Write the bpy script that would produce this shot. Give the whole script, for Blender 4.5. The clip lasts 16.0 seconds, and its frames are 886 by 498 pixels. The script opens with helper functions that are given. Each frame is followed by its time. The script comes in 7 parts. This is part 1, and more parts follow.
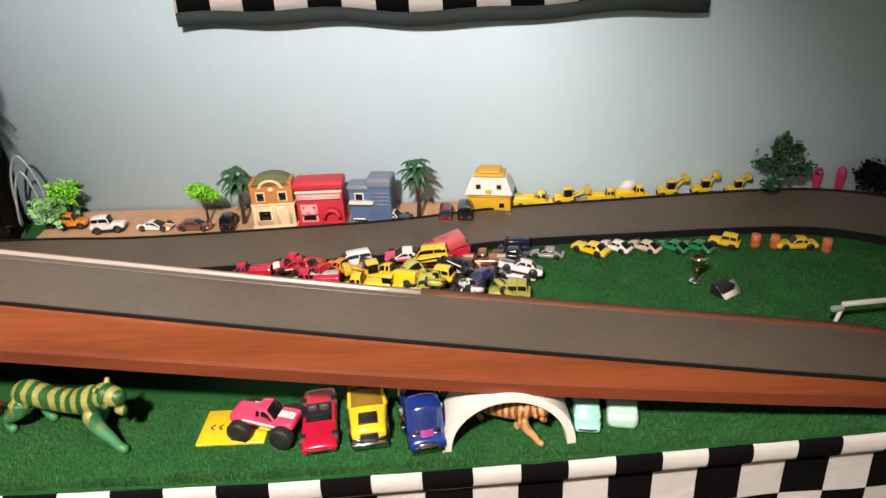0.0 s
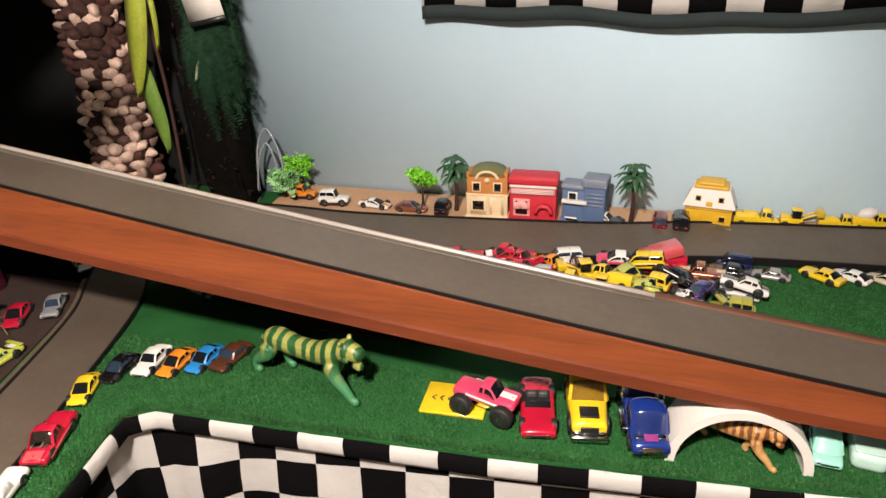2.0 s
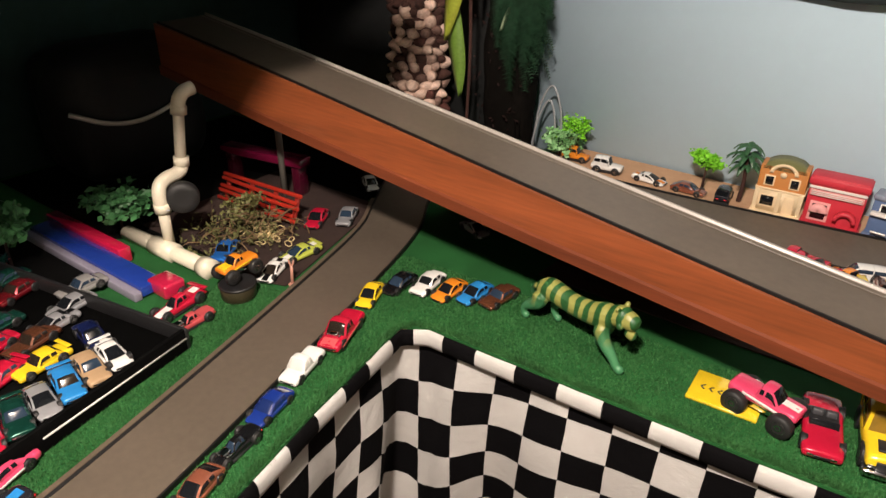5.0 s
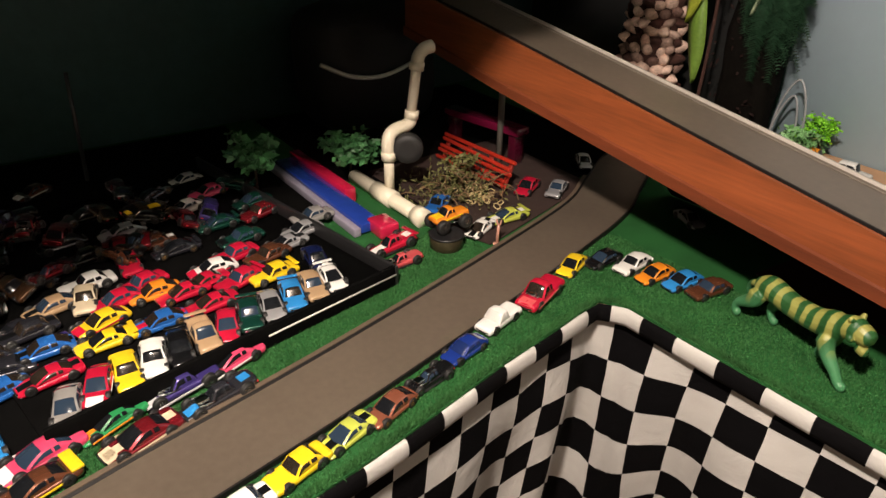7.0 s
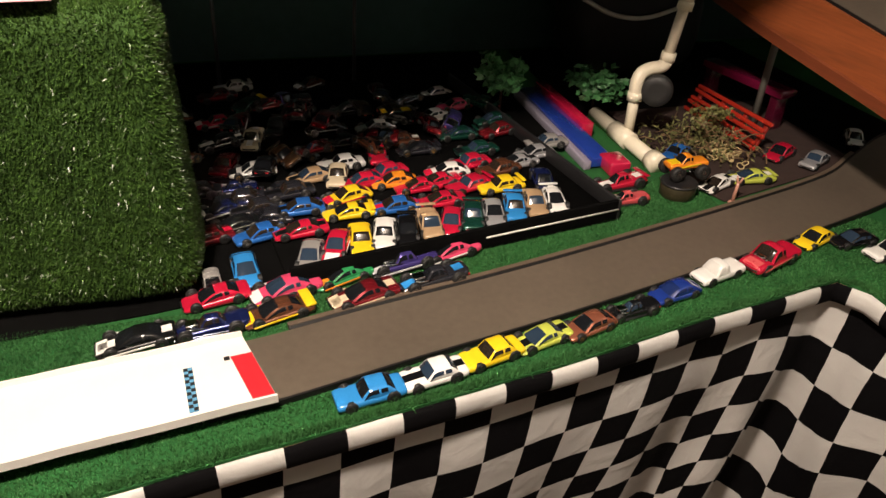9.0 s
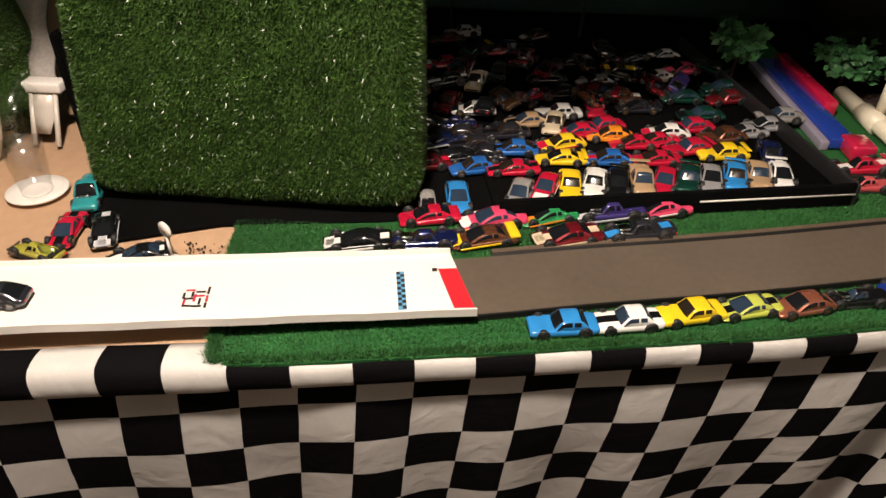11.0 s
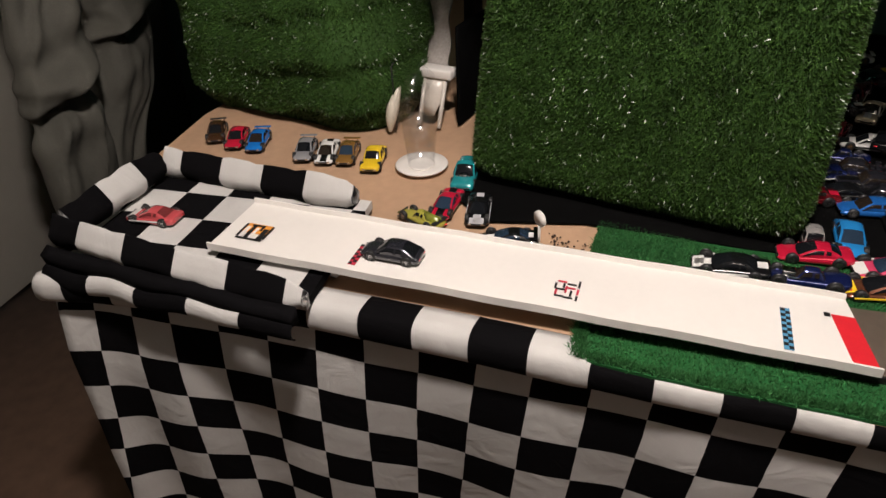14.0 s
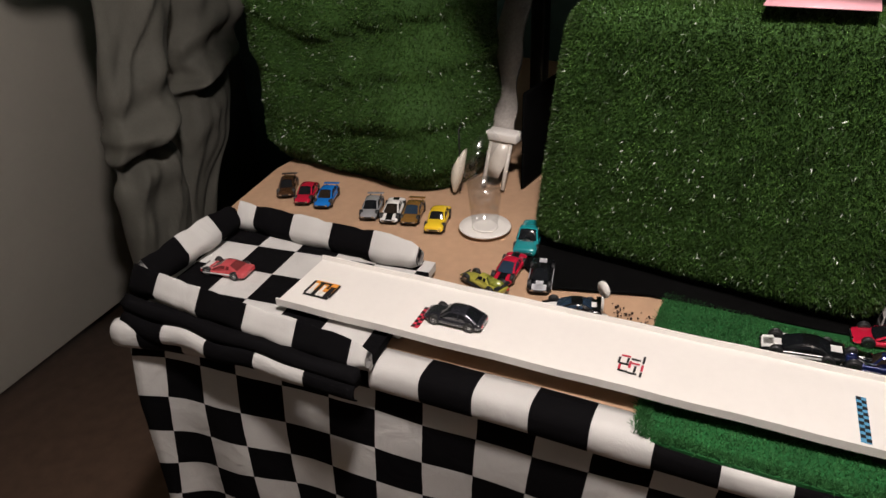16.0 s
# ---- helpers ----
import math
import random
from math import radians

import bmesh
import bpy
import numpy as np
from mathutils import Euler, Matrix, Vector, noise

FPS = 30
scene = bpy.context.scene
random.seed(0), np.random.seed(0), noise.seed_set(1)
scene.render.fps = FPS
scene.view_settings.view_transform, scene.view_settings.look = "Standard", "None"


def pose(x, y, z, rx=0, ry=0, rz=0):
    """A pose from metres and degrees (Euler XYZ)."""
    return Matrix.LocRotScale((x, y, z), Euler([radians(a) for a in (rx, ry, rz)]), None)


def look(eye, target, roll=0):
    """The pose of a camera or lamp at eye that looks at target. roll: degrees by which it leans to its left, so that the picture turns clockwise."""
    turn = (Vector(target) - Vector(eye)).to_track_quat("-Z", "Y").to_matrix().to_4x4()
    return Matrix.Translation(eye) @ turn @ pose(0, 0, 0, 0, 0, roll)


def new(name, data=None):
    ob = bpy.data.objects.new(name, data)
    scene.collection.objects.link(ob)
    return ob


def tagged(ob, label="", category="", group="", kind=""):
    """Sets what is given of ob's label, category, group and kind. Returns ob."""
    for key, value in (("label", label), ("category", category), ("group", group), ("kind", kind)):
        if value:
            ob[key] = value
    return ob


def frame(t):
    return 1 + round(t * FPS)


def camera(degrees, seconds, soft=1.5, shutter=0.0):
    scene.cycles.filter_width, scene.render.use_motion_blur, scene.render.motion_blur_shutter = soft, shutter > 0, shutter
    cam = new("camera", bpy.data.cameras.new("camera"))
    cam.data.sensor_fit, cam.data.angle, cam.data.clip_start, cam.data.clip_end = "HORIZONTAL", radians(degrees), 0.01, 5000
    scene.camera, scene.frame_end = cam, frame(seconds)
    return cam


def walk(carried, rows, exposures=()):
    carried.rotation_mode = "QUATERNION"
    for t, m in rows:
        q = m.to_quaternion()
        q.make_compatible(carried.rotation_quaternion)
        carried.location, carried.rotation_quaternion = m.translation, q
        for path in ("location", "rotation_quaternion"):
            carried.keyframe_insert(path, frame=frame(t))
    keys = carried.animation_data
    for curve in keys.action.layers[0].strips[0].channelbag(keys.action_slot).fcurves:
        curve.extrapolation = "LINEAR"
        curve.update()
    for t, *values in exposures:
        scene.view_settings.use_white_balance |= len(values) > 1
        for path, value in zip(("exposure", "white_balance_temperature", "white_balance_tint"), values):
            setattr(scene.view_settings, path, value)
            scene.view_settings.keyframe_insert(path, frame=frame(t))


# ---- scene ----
cam = camera(66.1, 16.0)
PATH = [
    (0, (0.272, 0.241, 1.372), (0.158, 2.01, 0.447), -3.1),
    (0.5, (0.241, 0.233, 1.371), (0.005, 1.998, 0.459), -3.6),
    (1, (0.211, 0.224, 1.369), (-0.118, 1.979, 0.466), -3.5),
    (1.5, (0.182, 0.213, 1.368), (-0.254, 1.947, 0.472), -3.3),
    (2, (0.161, 0.202, 1.365), (-0.385, 1.908, 0.475), -2.6),
    (2.5, (0.137, 0.19, 1.363), (-0.511, 1.856, 0.466), -2.0),
    (3, (0.115, 0.178, 1.362), (-0.622, 1.802, 0.457), -1.4),
    (3.5, (0.097, 0.167, 1.357), (-0.734, 1.744, 0.45), -0.9),
    (6, (0.053, 0.12, 1.336), (-1.176, 1.363, 0.364), 1.0),
    (6.5, (0.055, 0.109, 1.322), (-1.277, 1.244, 0.354), 1.1),
    (7, (0.057, 0.097, 1.312), (-1.37, 1.106, 0.34), 0.8),
    (7.5, (0.063, 0.09, 1.303), (-1.436, 0.978, 0.321), 1.2),
    (8, (0.072, 0.08, 1.29), (-1.477, 0.85, 0.287), 2.2),
    (8.5, (0.083, 0.071, 1.279), (-1.516, 0.673, 0.239), 2.1),
    (9, (0.098, 0.066, 1.271), (-1.528, 0.496, 0.189), 2.1),
    (9.2, (0.103, 0.061, 1.27), (-1.523, 0.437, 0.167), 2.3),
    (11.3, (0.142, 0.023, 1.244), (-1.476, -0.144, 0.08), 0.8),
    (11.5, (0.145, 0.017, 1.242), (-1.465, -0.199, 0.076), 0.6),
    (12, (0.151, -0.003, 1.239), (-1.435, -0.329, 0.065), 0.4),
    (12.5, (0.159, -0.024, 1.235), (-1.397, -0.476, 0.063), 0.4),
    (13, (0.163, -0.05, 1.232), (-1.335, -0.684, 0.069), -1.2),
    (13.5, (0.165, -0.077, 1.231), (-1.272, -0.873, 0.091), -3.2),
    (14, (0.167, -0.092, 1.233), (-1.276, -0.908, 0.113), -2.7),
    (14.5, (0.17, -0.1, 1.236), (-1.279, -0.911, 0.121), -1.9),
    (15, (0.172, -0.105, 1.242), (-1.245, -0.989, 0.141), -2.4),
    (15.5, (0.173, -0.106, 1.253), (-1.26, -1.028, 0.206), -2.1),
    (16, (0.171, -0.107, 1.259), (-1.26, -1.083, 0.259), -2.8),
]
walk(cam, [(t, look(eye, target, roll)) for t, eye, target, roll in PATH],
     [(0.0, 0.46, 6350, 10), (3.5, 0.18, 6450, 10), (6.0, 0.06, 6600, 10), (9.0, -0.30, 6850, 10), (11.5, -0.44, 6700, 10), (12.5, -0.60, 6600, 10), (13.2, -0.78, 6350, 10), (14.0, -0.92, 6050, 10), (16.0, -0.96, 5950, 10)])

# ---- light ----
world = bpy.data.worlds.new("room_air")
scene.world = world
world.use_nodes = True
world.node_tree.nodes["Background"].inputs[0].default_value = (0.55, 0.6, 0.7, 1)
world.node_tree.nodes["Background"].inputs[1].default_value = 0.05
TZ = 0.75                      # height of the turf on the table
LAMP = (0.0, -0.10, 2.08)
lamp_data = bpy.data.lights.new("ceiling_lamp_light", "POINT")
lamp_data.shadow_soft_size, lamp_data.energy = 0.05, 161
lamp_data.color = (1.0, 0.85, 0.74)
lamp_light = new("ceiling_lamp_light", lamp_data)
lamp_light.matrix_world = look((LAMP[0], LAMP[1], LAMP[2] - 0.09), (LAMP[0], LAMP[1] + 0.01, 0))

# ---- materials ----
MATS = {}


def surface(name, base, rough=0.5, metal=0.0, var=0.15, scale=30.0, bump=0.05, coat=0.0, fine=None, spec=0.5, stretch=None):
    """A procedural surface: colour varied at two scales, and a fine relief."""
    if name in MATS:
        return MATS[name]
    m = bpy.data.materials.new(name)
    m.use_nodes = True
    nt = m.node_tree
    b = nt.nodes["Principled BSDF"]
    co = nt.nodes.new("ShaderNodeTexCoord")
    n1 = nt.nodes.new("ShaderNodeTexNoise")
    n1.inputs["Scale"].default_value, n1.inputs["Detail"].default_value = scale, 6
    n2 = nt.nodes.new("ShaderNodeTexNoise")
    n2.inputs["Scale"].default_value, n2.inputs["Detail"].default_value = fine or scale * 9, 3
    mix = nt.nodes.new("ShaderNodeMath")
    mix.operation = "MULTIPLY_ADD"
    mix.inputs[1].default_value = 0.6
    ramp = nt.nodes.new("ShaderNodeValToRGB")
    dark = [c * (1 - var) for c in base]
    lite = [min(1, c * (1 + var)) for c in base]
    ramp.color_ramp.elements[0].position, ramp.color_ramp.elements[0].color = 0.3, (*dark, 1)
    ramp.color_ramp.elements[1].position, ramp.color_ramp.elements[1].color = 0.75, (*lite, 1)
    half = nt.nodes.new("ShaderNodeMath")
    half.operation = "MULTIPLY"
    half.inputs[1].default_value = 0.4
    out = co.outputs["Object"]
    if stretch:
        mp = nt.nodes.new("ShaderNodeMapping")
        mp.inputs["Scale"].default_value = stretch
        nt.links.new(out, mp.inputs["Vector"])
        out = mp.outputs["Vector"]
    nt.links.new(out, n1.inputs["Vector"])
    nt.links.new(out, n2.inputs["Vector"])
    nt.links.new(n2.outputs["Fac"], half.inputs[0])
    nt.links.new(n1.outputs["Fac"], mix.inputs[0])
    nt.links.new(half.outputs[0], mix.inputs[2])
    nt.links.new(mix.outputs[0], ramp.inputs["Fac"])
    nt.links.new(ramp.outputs["Color"], b.inputs["Base Color"])
    b.inputs["Roughness"].default_value = rough
    b.inputs["Metallic"].default_value = metal
    b.inputs["Coat Weight"].default_value = coat
    b.inputs["Coat Roughness"].default_value = 0.05
    b.inputs["Specular IOR Level"].default_value = spec
    if bump:
        bp = nt.nodes.new("ShaderNodeBump")
        bp.inputs["Strength"].default_value, bp.inputs["Distance"].default_value = bump, 0.002
        nt.links.new(mix.outputs[0], bp.inputs["Height"])
        nt.links.new(bp.outputs["Normal"], b.inputs["Normal"])
    MATS[name] = m
    return m


def paint(rgb, metal=0.0, rough=0.22):
    """Glossy toy-car enamel."""
    key = "enamel_%02x%02x%02x%d" % (*[int(c * 255) for c in rgb], int(metal * 10))
    return surface(key, rgb, rough, metal, 0.10, 60, 0.0, coat=1.0)


def plain(name, rgb, rough=0.5, metal=0.0):
    return surface(name, rgb, rough, metal, 0.1, 50, 0.02)


def checks(name, white=(0.65, 0.635, 0.61), black=(0.0045, 0.0042, 0.0048), size=0.0633, bump=0.25):
    """Black and white checked cotton, laid out in metres by the mesh's UVs, with a weave."""
    m = bpy.data.materials.new(name)
    m.use_nodes = True
    nt = m.node_tree
    b = nt.nodes["Principled BSDF"]
    uv = nt.nodes.new("ShaderNodeUVMap")
    chk = nt.nodes.new("ShaderNodeTexChecker")
    chk.inputs["Scale"].default_value = 1 / size
    chk.inputs["Color1"].default_value = (*white, 1)
    chk.inputs["Color2"].default_value = (*black, 1)
    nz = nt.nodes.new("ShaderNodeTexNoise")
    nz.inputs["Scale"].default_value, nz.inputs["Detail"].default_value = 9, 5
    wv = nt.nodes.new("ShaderNodeTexNoise")
    wv.inputs["Scale"].default_value, wv.inputs["Detail"].default_value = 900, 2
    soil = nt.nodes.new("ShaderNodeMixRGB")
    soil.blend_type = "MULTIPLY"
    soil.inputs["Fac"].default_value = 0.35
    # the printed edges wander a little, as on cotton
    wob = nt.nodes.new("ShaderNodeTexNoise")
    wob.inputs["Scale"].default_value = 30
    off = nt.nodes.new("ShaderNodeVectorMath")
    off.operation = "MULTIPLY_ADD"
    off.inputs[1].default_value = (0.002, 0.002, 0)
    nt.links.new(uv.outputs["UV"], wob.inputs["Vector"])
    nt.links.new(wob.outputs["Color"], off.inputs[0])
    nt.links.new(uv.outputs["UV"], off.inputs[2])
    nt.links.new(off.outputs[0], chk.inputs["Vector"])
    nt.links.new(uv.outputs["UV"], nz.inputs["Vector"])
    nt.links.new(uv.outputs["UV"], wv.inputs["Vector"])
    nt.links.new(chk.outputs["Color"], soil.inputs["Color1"])
    nt.links.new(nz.outputs["Fac"], soil.inputs["Color2"])
    gain = nt.nodes.new("ShaderNodeMixRGB")
    gain.blend_type, gain.inputs["Fac"].default_value = "ADD", 0.0
    nt.links.new(soil.outputs["Color"], gain.inputs["Color1"])
    nt.links.new(gain.outputs["Color"], b.inputs["Base Color"])
    b.inputs["Roughness"].default_value = 0.9
    b.inputs["Specular IOR Level"].default_value = 0.05
    bp = nt.nodes.new("ShaderNodeBump")
    bp.inputs["Strength"].default_value, bp.inputs["Distance"].default_value = bump, 0.0006
    nt.links.new(wv.outputs["Fac"], bp.inputs["Height"])
    # soft creases, as in unironed cotton
    cr = nt.nodes.new("ShaderNodeTexNoise")
    cr.inputs["Scale"].default_value, cr.inputs["Detail"].default_value, cr.inputs["Distortion"].default_value = 22, 4, 1.2
    bc = nt.nodes.new("ShaderNodeBump")
    bc.inputs["Strength"].default_value, bc.inputs["Distance"].default_value = 0.55, 0.004
    nt.links.new(uv.outputs["UV"], cr.inputs["Vector"])
    nt.links.new(cr.outputs["Fac"], bc.inputs["Height"])
    nt.links.new(bc.outputs["Normal"], bp.inputs["Normal"])
    nt.links.new(bp.outputs["Normal"], b.inputs["Normal"])
    return m


M_TURF = surface("green_turf", (0.015, 0.092, 0.023), 0.85, 0, 0.35, 14, 0.9, fine=420, spec=0.2)
M_BLADE = surface("turf_blades", (0.034, 0.135, 0.036), 0.7, 0, 0.4, 25, 0, spec=0.3)
M_MOSS = surface("dark_turf_cover", (0.028, 0.066, 0.013), 0.85, 0, 0.4, 16, 0.9, fine=300, spec=0.2)
M_MOSSB = surface("dark_turf_blades", (0.040, 0.086, 0.016), 0.32, 0, 0.6, 30, 0, spec=0.5)
M_CARD = surface("tan_cardboard", (0.44, 0.28, 0.17), 0.85, 0, 0.14, 7, 0.15)
M_TRACK = surface("grey_track_board", (0.100, 0.080, 0.061), 0.40, 0, 0.22, 7, 0.10, fine=90)
M_LIP = surface("black_track_edging", (0.008, 0.0075, 0.0075), 0.5, 0, 0.2, 40, 0.1, spec=0.3)
M_WOOD = surface("red_brown_varnished_wood", (0.24, 0.063, 0.020), 0.42, 0, 0.42, 9, 0.12, coat=0.15, stretch=(0.18, 3, 3))
M_WHITE = surface("white_painted_board", (0.75, 0.72, 0.675), 0.45, 0, 0.03, 12, 0.04)
M_WALL = surface("pale_blue_wall_paint", (0.55, 0.72, 0.83), 0.8, 0, 0.03, 4, 0.12)
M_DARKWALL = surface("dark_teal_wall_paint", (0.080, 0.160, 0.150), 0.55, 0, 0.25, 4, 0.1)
# near-black base puts the corner's darkness into the wall colour
M_BLACKWALL = surface("near_black_corner_wall", (0.0022, 0.003, 0.0032), 0.85, 0, 0.3, 5, 0.1)
M_CEIL = surface("cream_ceiling_paint", (0.78, 0.75, 0.70), 0.9, 0, 0.03, 6, 0.1)
M_CARPET = surface("dark_brown_carpet", (0.15, 0.085, 0.052), 0.95, 0, 0.3, 25, 0.8, fine=500)
M_DOOR = surface("off_white_door_paint", (0.37, 0.35, 0.30), 0.5, 0, 0.04, 5, 0.05)
M_PVC = surface("cream_pvc", (0.72, 0.66, 0.52), 0.35, 0, 0.06, 20, 0.03)
M_RUBBER = surface("black_rubber", (0.012, 0.012, 0.012), 0.6, 0, 0.2, 80, 0.05)
M_CHROME = surface("chrome_plating", (0.75, 0.75, 0.77), 0.12, 1.0, 0.05, 30, 0)
M_GLASS = surface("smoked_car_window", (0.008, 0.009, 0.011), 0.10, 0, 0.1, 30, 0, coat=0.0, spec=0.4)
# the tray's black, also used where shade is put in as colour
M_TRAYSHADE = surface("tray_and_shade_black", (.0035, .0035, .0035), .95, 0, .3, 30, .3, spec=.02)
M_BASE = surface("black_plastic", (0.014, 0.014, 0.015), 0.4, 0, 0.2, 60, 0.03)
M_RED = surface("red_plastic", (0.62, 0.02, 0.03), 0.35, 0, 0.1, 40, 0.02)
M_CHECK = checks("checked_cotton")
M_LEAF = surface("plastic_leaf", (0.03, 0.10, 0.04), 0.45, 0, 0.4, 60, 0, spec=0.5)
M_BARK = surface("dark_bark", (0.045, 0.016, 0.011), 0.9, 0, 0.4, 60, 0.6)

# ---- mesh helpers ----


def part(name, bm, material, parent=None, label="", smooth=True):
    """Links a bmesh as one mesh object, under a thing or a part."""
    me = bpy.data.meshes.new(name)
    bm.normal_update()
    bm.to_mesh(me)
    bm.free()
    me.materials.append(material)
    if smooth:
        for p in me.polygons:
            p.use_smooth = True
    ob = new(name, me)
    if parent:
        ob.parent = parent
    if label:
        ob["label"] = label
    return ob


def thing(name, label, category, m=None, group="", kind=""):
    ob = new(name)
    if m is not None:
        ob.matrix_world = m
    return tagged(ob, label, category, group, kind)


def slab(bm, x0, x1, y0, y1, z0, z1, bevel=0.0, m=None):
    v = [bm.verts.new((x, y, z)) for z in (z0, z1) for y in (y0, y1) for x in (x0, x1)]
    fs = [bm.faces.new([v[i] for i in q]) for q in ((0, 2, 3, 1), (4, 5, 7, 6), (0, 1, 5, 4), (1, 3, 7, 5), (3, 2, 6, 7), (2, 0, 4, 6))]
    if bevel:
        es = list({e for f in fs for e in f.edges})
        r = bmesh.ops.bevel(bm, geom=es, offset=bevel, segments=2, affect="EDGES", profile=0.5)
        v = list({w for f in r["faces"] for w in f.verts} | {w for w in v if w.is_valid})
    if m is not None:
        bmesh.ops.transform(bm, matrix=m, verts=[w for w in v if w.is_valid])
    return bm


def box(x0, x1, y0, y1, z0, z1, bevel=0.0, m=None):
    return slab(bmesh.new(), x0, x1, y0, y1, z0, z1, bevel, m)


def rings(bm, loops, closed=True, caps=True):
    """Joins loops of points with quads."""
    rows = [[bm.verts.new(p) for p in lp] for lp in loops]
    n = len(rows[0])
    for a, b in zip(rows, rows[1:]):
        for i in range(n if closed else n - 1):
            j = (i + 1) % n
            bm.faces.new((a[i], a[j], b[j], b[i]))
    if caps and closed:
        bm.faces.new(list(reversed(rows[0])))
        bm.faces.new(rows[-1])
    return bm


def tube(bm, path, radius, seg=10, caps=True):
    """A round bar along a path; radius may be a list."""
    path = [Vector(p) for p in path]
    rad = radius if isinstance(radius, (list, tuple)) else [radius] * len(path)
    loops, side = [], None
    for i, p in enumerate(path):
        d = (path[min(i + 1, len(path) - 1)] - path[max(i - 1, 0)]).normalized()
        if side is None:
            side = d.orthogonal().normalized()
        side = (side - d * side.dot(d)).normalized()
        up = d.cross(side)
        loops.append([p + rad[i] * (math.cos(a) * side + math.sin(a) * up) for a in (2 * math.pi * k / seg for k in range(seg))])
    return rings(bm, loops, True, caps)


def lathe(bm, profile, seg=20, m=None):
    """Turned about z from rows of radius and height."""
    loops = [[(r * math.cos(2 * math.pi * k / seg), r * math.sin(2 * math.pi * k / seg), z) for k in range(seg)] for r, z in profile]
    n0 = len(bm.verts)
    rings(bm, loops)
    if m is not None:
        bm.verts.ensure_lookup_table()
        bmesh.ops.transform(bm, matrix=m, verts=bm.verts[n0:])
    return bm


def smooth_path(points, per=8):
    """A Catmull-Rom line through points."""
    P = [Vector(p) for p in points]
    P = [2 * P[0] - P[1]] + P + [2 * P[-1] - P[-2]]
    out = []
    for i in range(1, len(P) - 2):
        for k in range(per):
            t = k / per
            out.append(0.5 * ((2 * P[i]) + (P[i + 1] - P[i - 1]) * t + (2 * P[i - 1] - 5 * P[i] + 4 * P[i + 1] - P[i + 2]) * t * t
                              + (3 * P[i] - P[i - 1] - 3 * P[i + 1] + P[i + 2]) * t ** 3))
    out.append(P[-2])
    return out


def plate(outline, z0, z1):
    """A flat sheet of any outline (anticlockwise), with thickness."""
    bm = bmesh.new()
    lo = [bm.verts.new((x, y, z0)) for x, y in outline]
    hi = [bm.verts.new((x, y, z1)) for x, y in outline]
    bm.faces.new(hi)
    bm.faces.new(list(reversed(lo)))
    for i in range(len(lo)):
        j = (i + 1) % len(lo)
        bm.faces.new((lo[i], lo[j], hi[j], hi[i]))
    bm.normal_update()
    bmesh.ops.triangulate(bm, faces=[f for f in bm.faces if len(f.verts) > 4])
    return bm


# ---- the room ----
WX0, WX1, WY0, WY1, WH = -1.62, 2.1, -2.24, 1.612, 2.42
tagged(part("floor", box(WX0 - .1, WX1 + .1, WY0 - .1, WY1 + .1, -0.06, 0), M_CARPET), "dark brown carpeted floor of the play room", "floor", kind="structure")
tagged(part("ceiling", box(WX0 - .1, WX1 + .1, WY0 - .1, WY1 + .1, WH, WH + .06), M_CEIL), "plain cream painted ceiling over the room", "ceiling", kind="structure")
tagged(part("wall_north", box(-0.79, WX1 + .1, WY1, WY1 + .1, 0, WH), M_WALL), "pale blue painted wall behind the race track", "wall", kind="structure")
tagged(part("wall_north_dark", box(WX0 - .1, -0.79, WY1, WY1 + .1, 0, WH), M_BLACKWALL), "corner stretch of wall, its darkness put into the colour", "wall", kind="structure")
tagged(part("wall_west", box(WX0 - .1, WX0, WY0, WY1, 0, WH), M_DARKWALL), "dark teal wall behind the parked toy cars", "wall", kind="structure")
tagged(part("wall_east", box(WX1, WX1 + .1, WY0, WY1, 0, WH), M_DOOR), "off-white painted side wall of the room", "wall", kind="structure")
tagged(part("wall_south", box(WX0 - .1, WX1 + .1, WY0 - .1, WY0, 0, WH), M_DOOR), "off-white painted wall beyond the table's end", "wall", kind="structure")

leaf_m = Matrix.Translation((-0.62, -2.045, 0)) @ Matrix.Rotation(radians(14.0), 4, "Z")
door = tagged(part("door_1", box(-.42, .62, -.04, 0, .008, 2.04, .003, leaf_m), M_DOOR), "plain off-white door standing ajar beyond the table", "door", kind="structure")
part("door_handle", tube(bmesh.new(), [leaf_m @ Vector(q) for q in ((.55, .0, 1.0), (.55, .05, 1.0), (.44, .05, 1.0))], .009, 10), M_CHROME, door)

# added out of view; outline shaped so its shadow darkens the alcove
SHADE_OUTLINE = [(WX0, -0.78), (-0.44, -0.78), (-0.44, 0.04), (-0.53, 0.20), (-0.53, 0.75), (-0.80, 0.75), (-0.80, WY1), (WX0, WY1)]
tagged(part("ceiling_low", plate(SHADE_OUTLINE, 1.42, 1.48), M_DARKWALL, smooth=False), "unseen dark panel added overhead to shade the alcove", "ceiling", kind="structure")

# added out of view; blocks lamplight so the layout's right side falls off
tagged(part("ceiling_beam", box(0.095, 0.195, 0.0, WY1, 1.855, WH - .004), M_CEIL), "unseen beam added beside the lamp to dim the right side", "beam", kind="structure")
lamp = thing("ceiling_lamp", "round white ceiling lamp above the table", "lamp", pose(LAMP[0], LAMP[1], WH))
part("cord", tube(bmesh.new(), [(0, 0, -0.02), (0, 0, -0.27)], 0.004, 8), M_WHITE, lamp)
part("base", lathe(bmesh.new(), [(0.02, -0.03), (0.06, -0.03), (0.06, 0), (0.02, 0)], 28), M_WHITE, lamp)
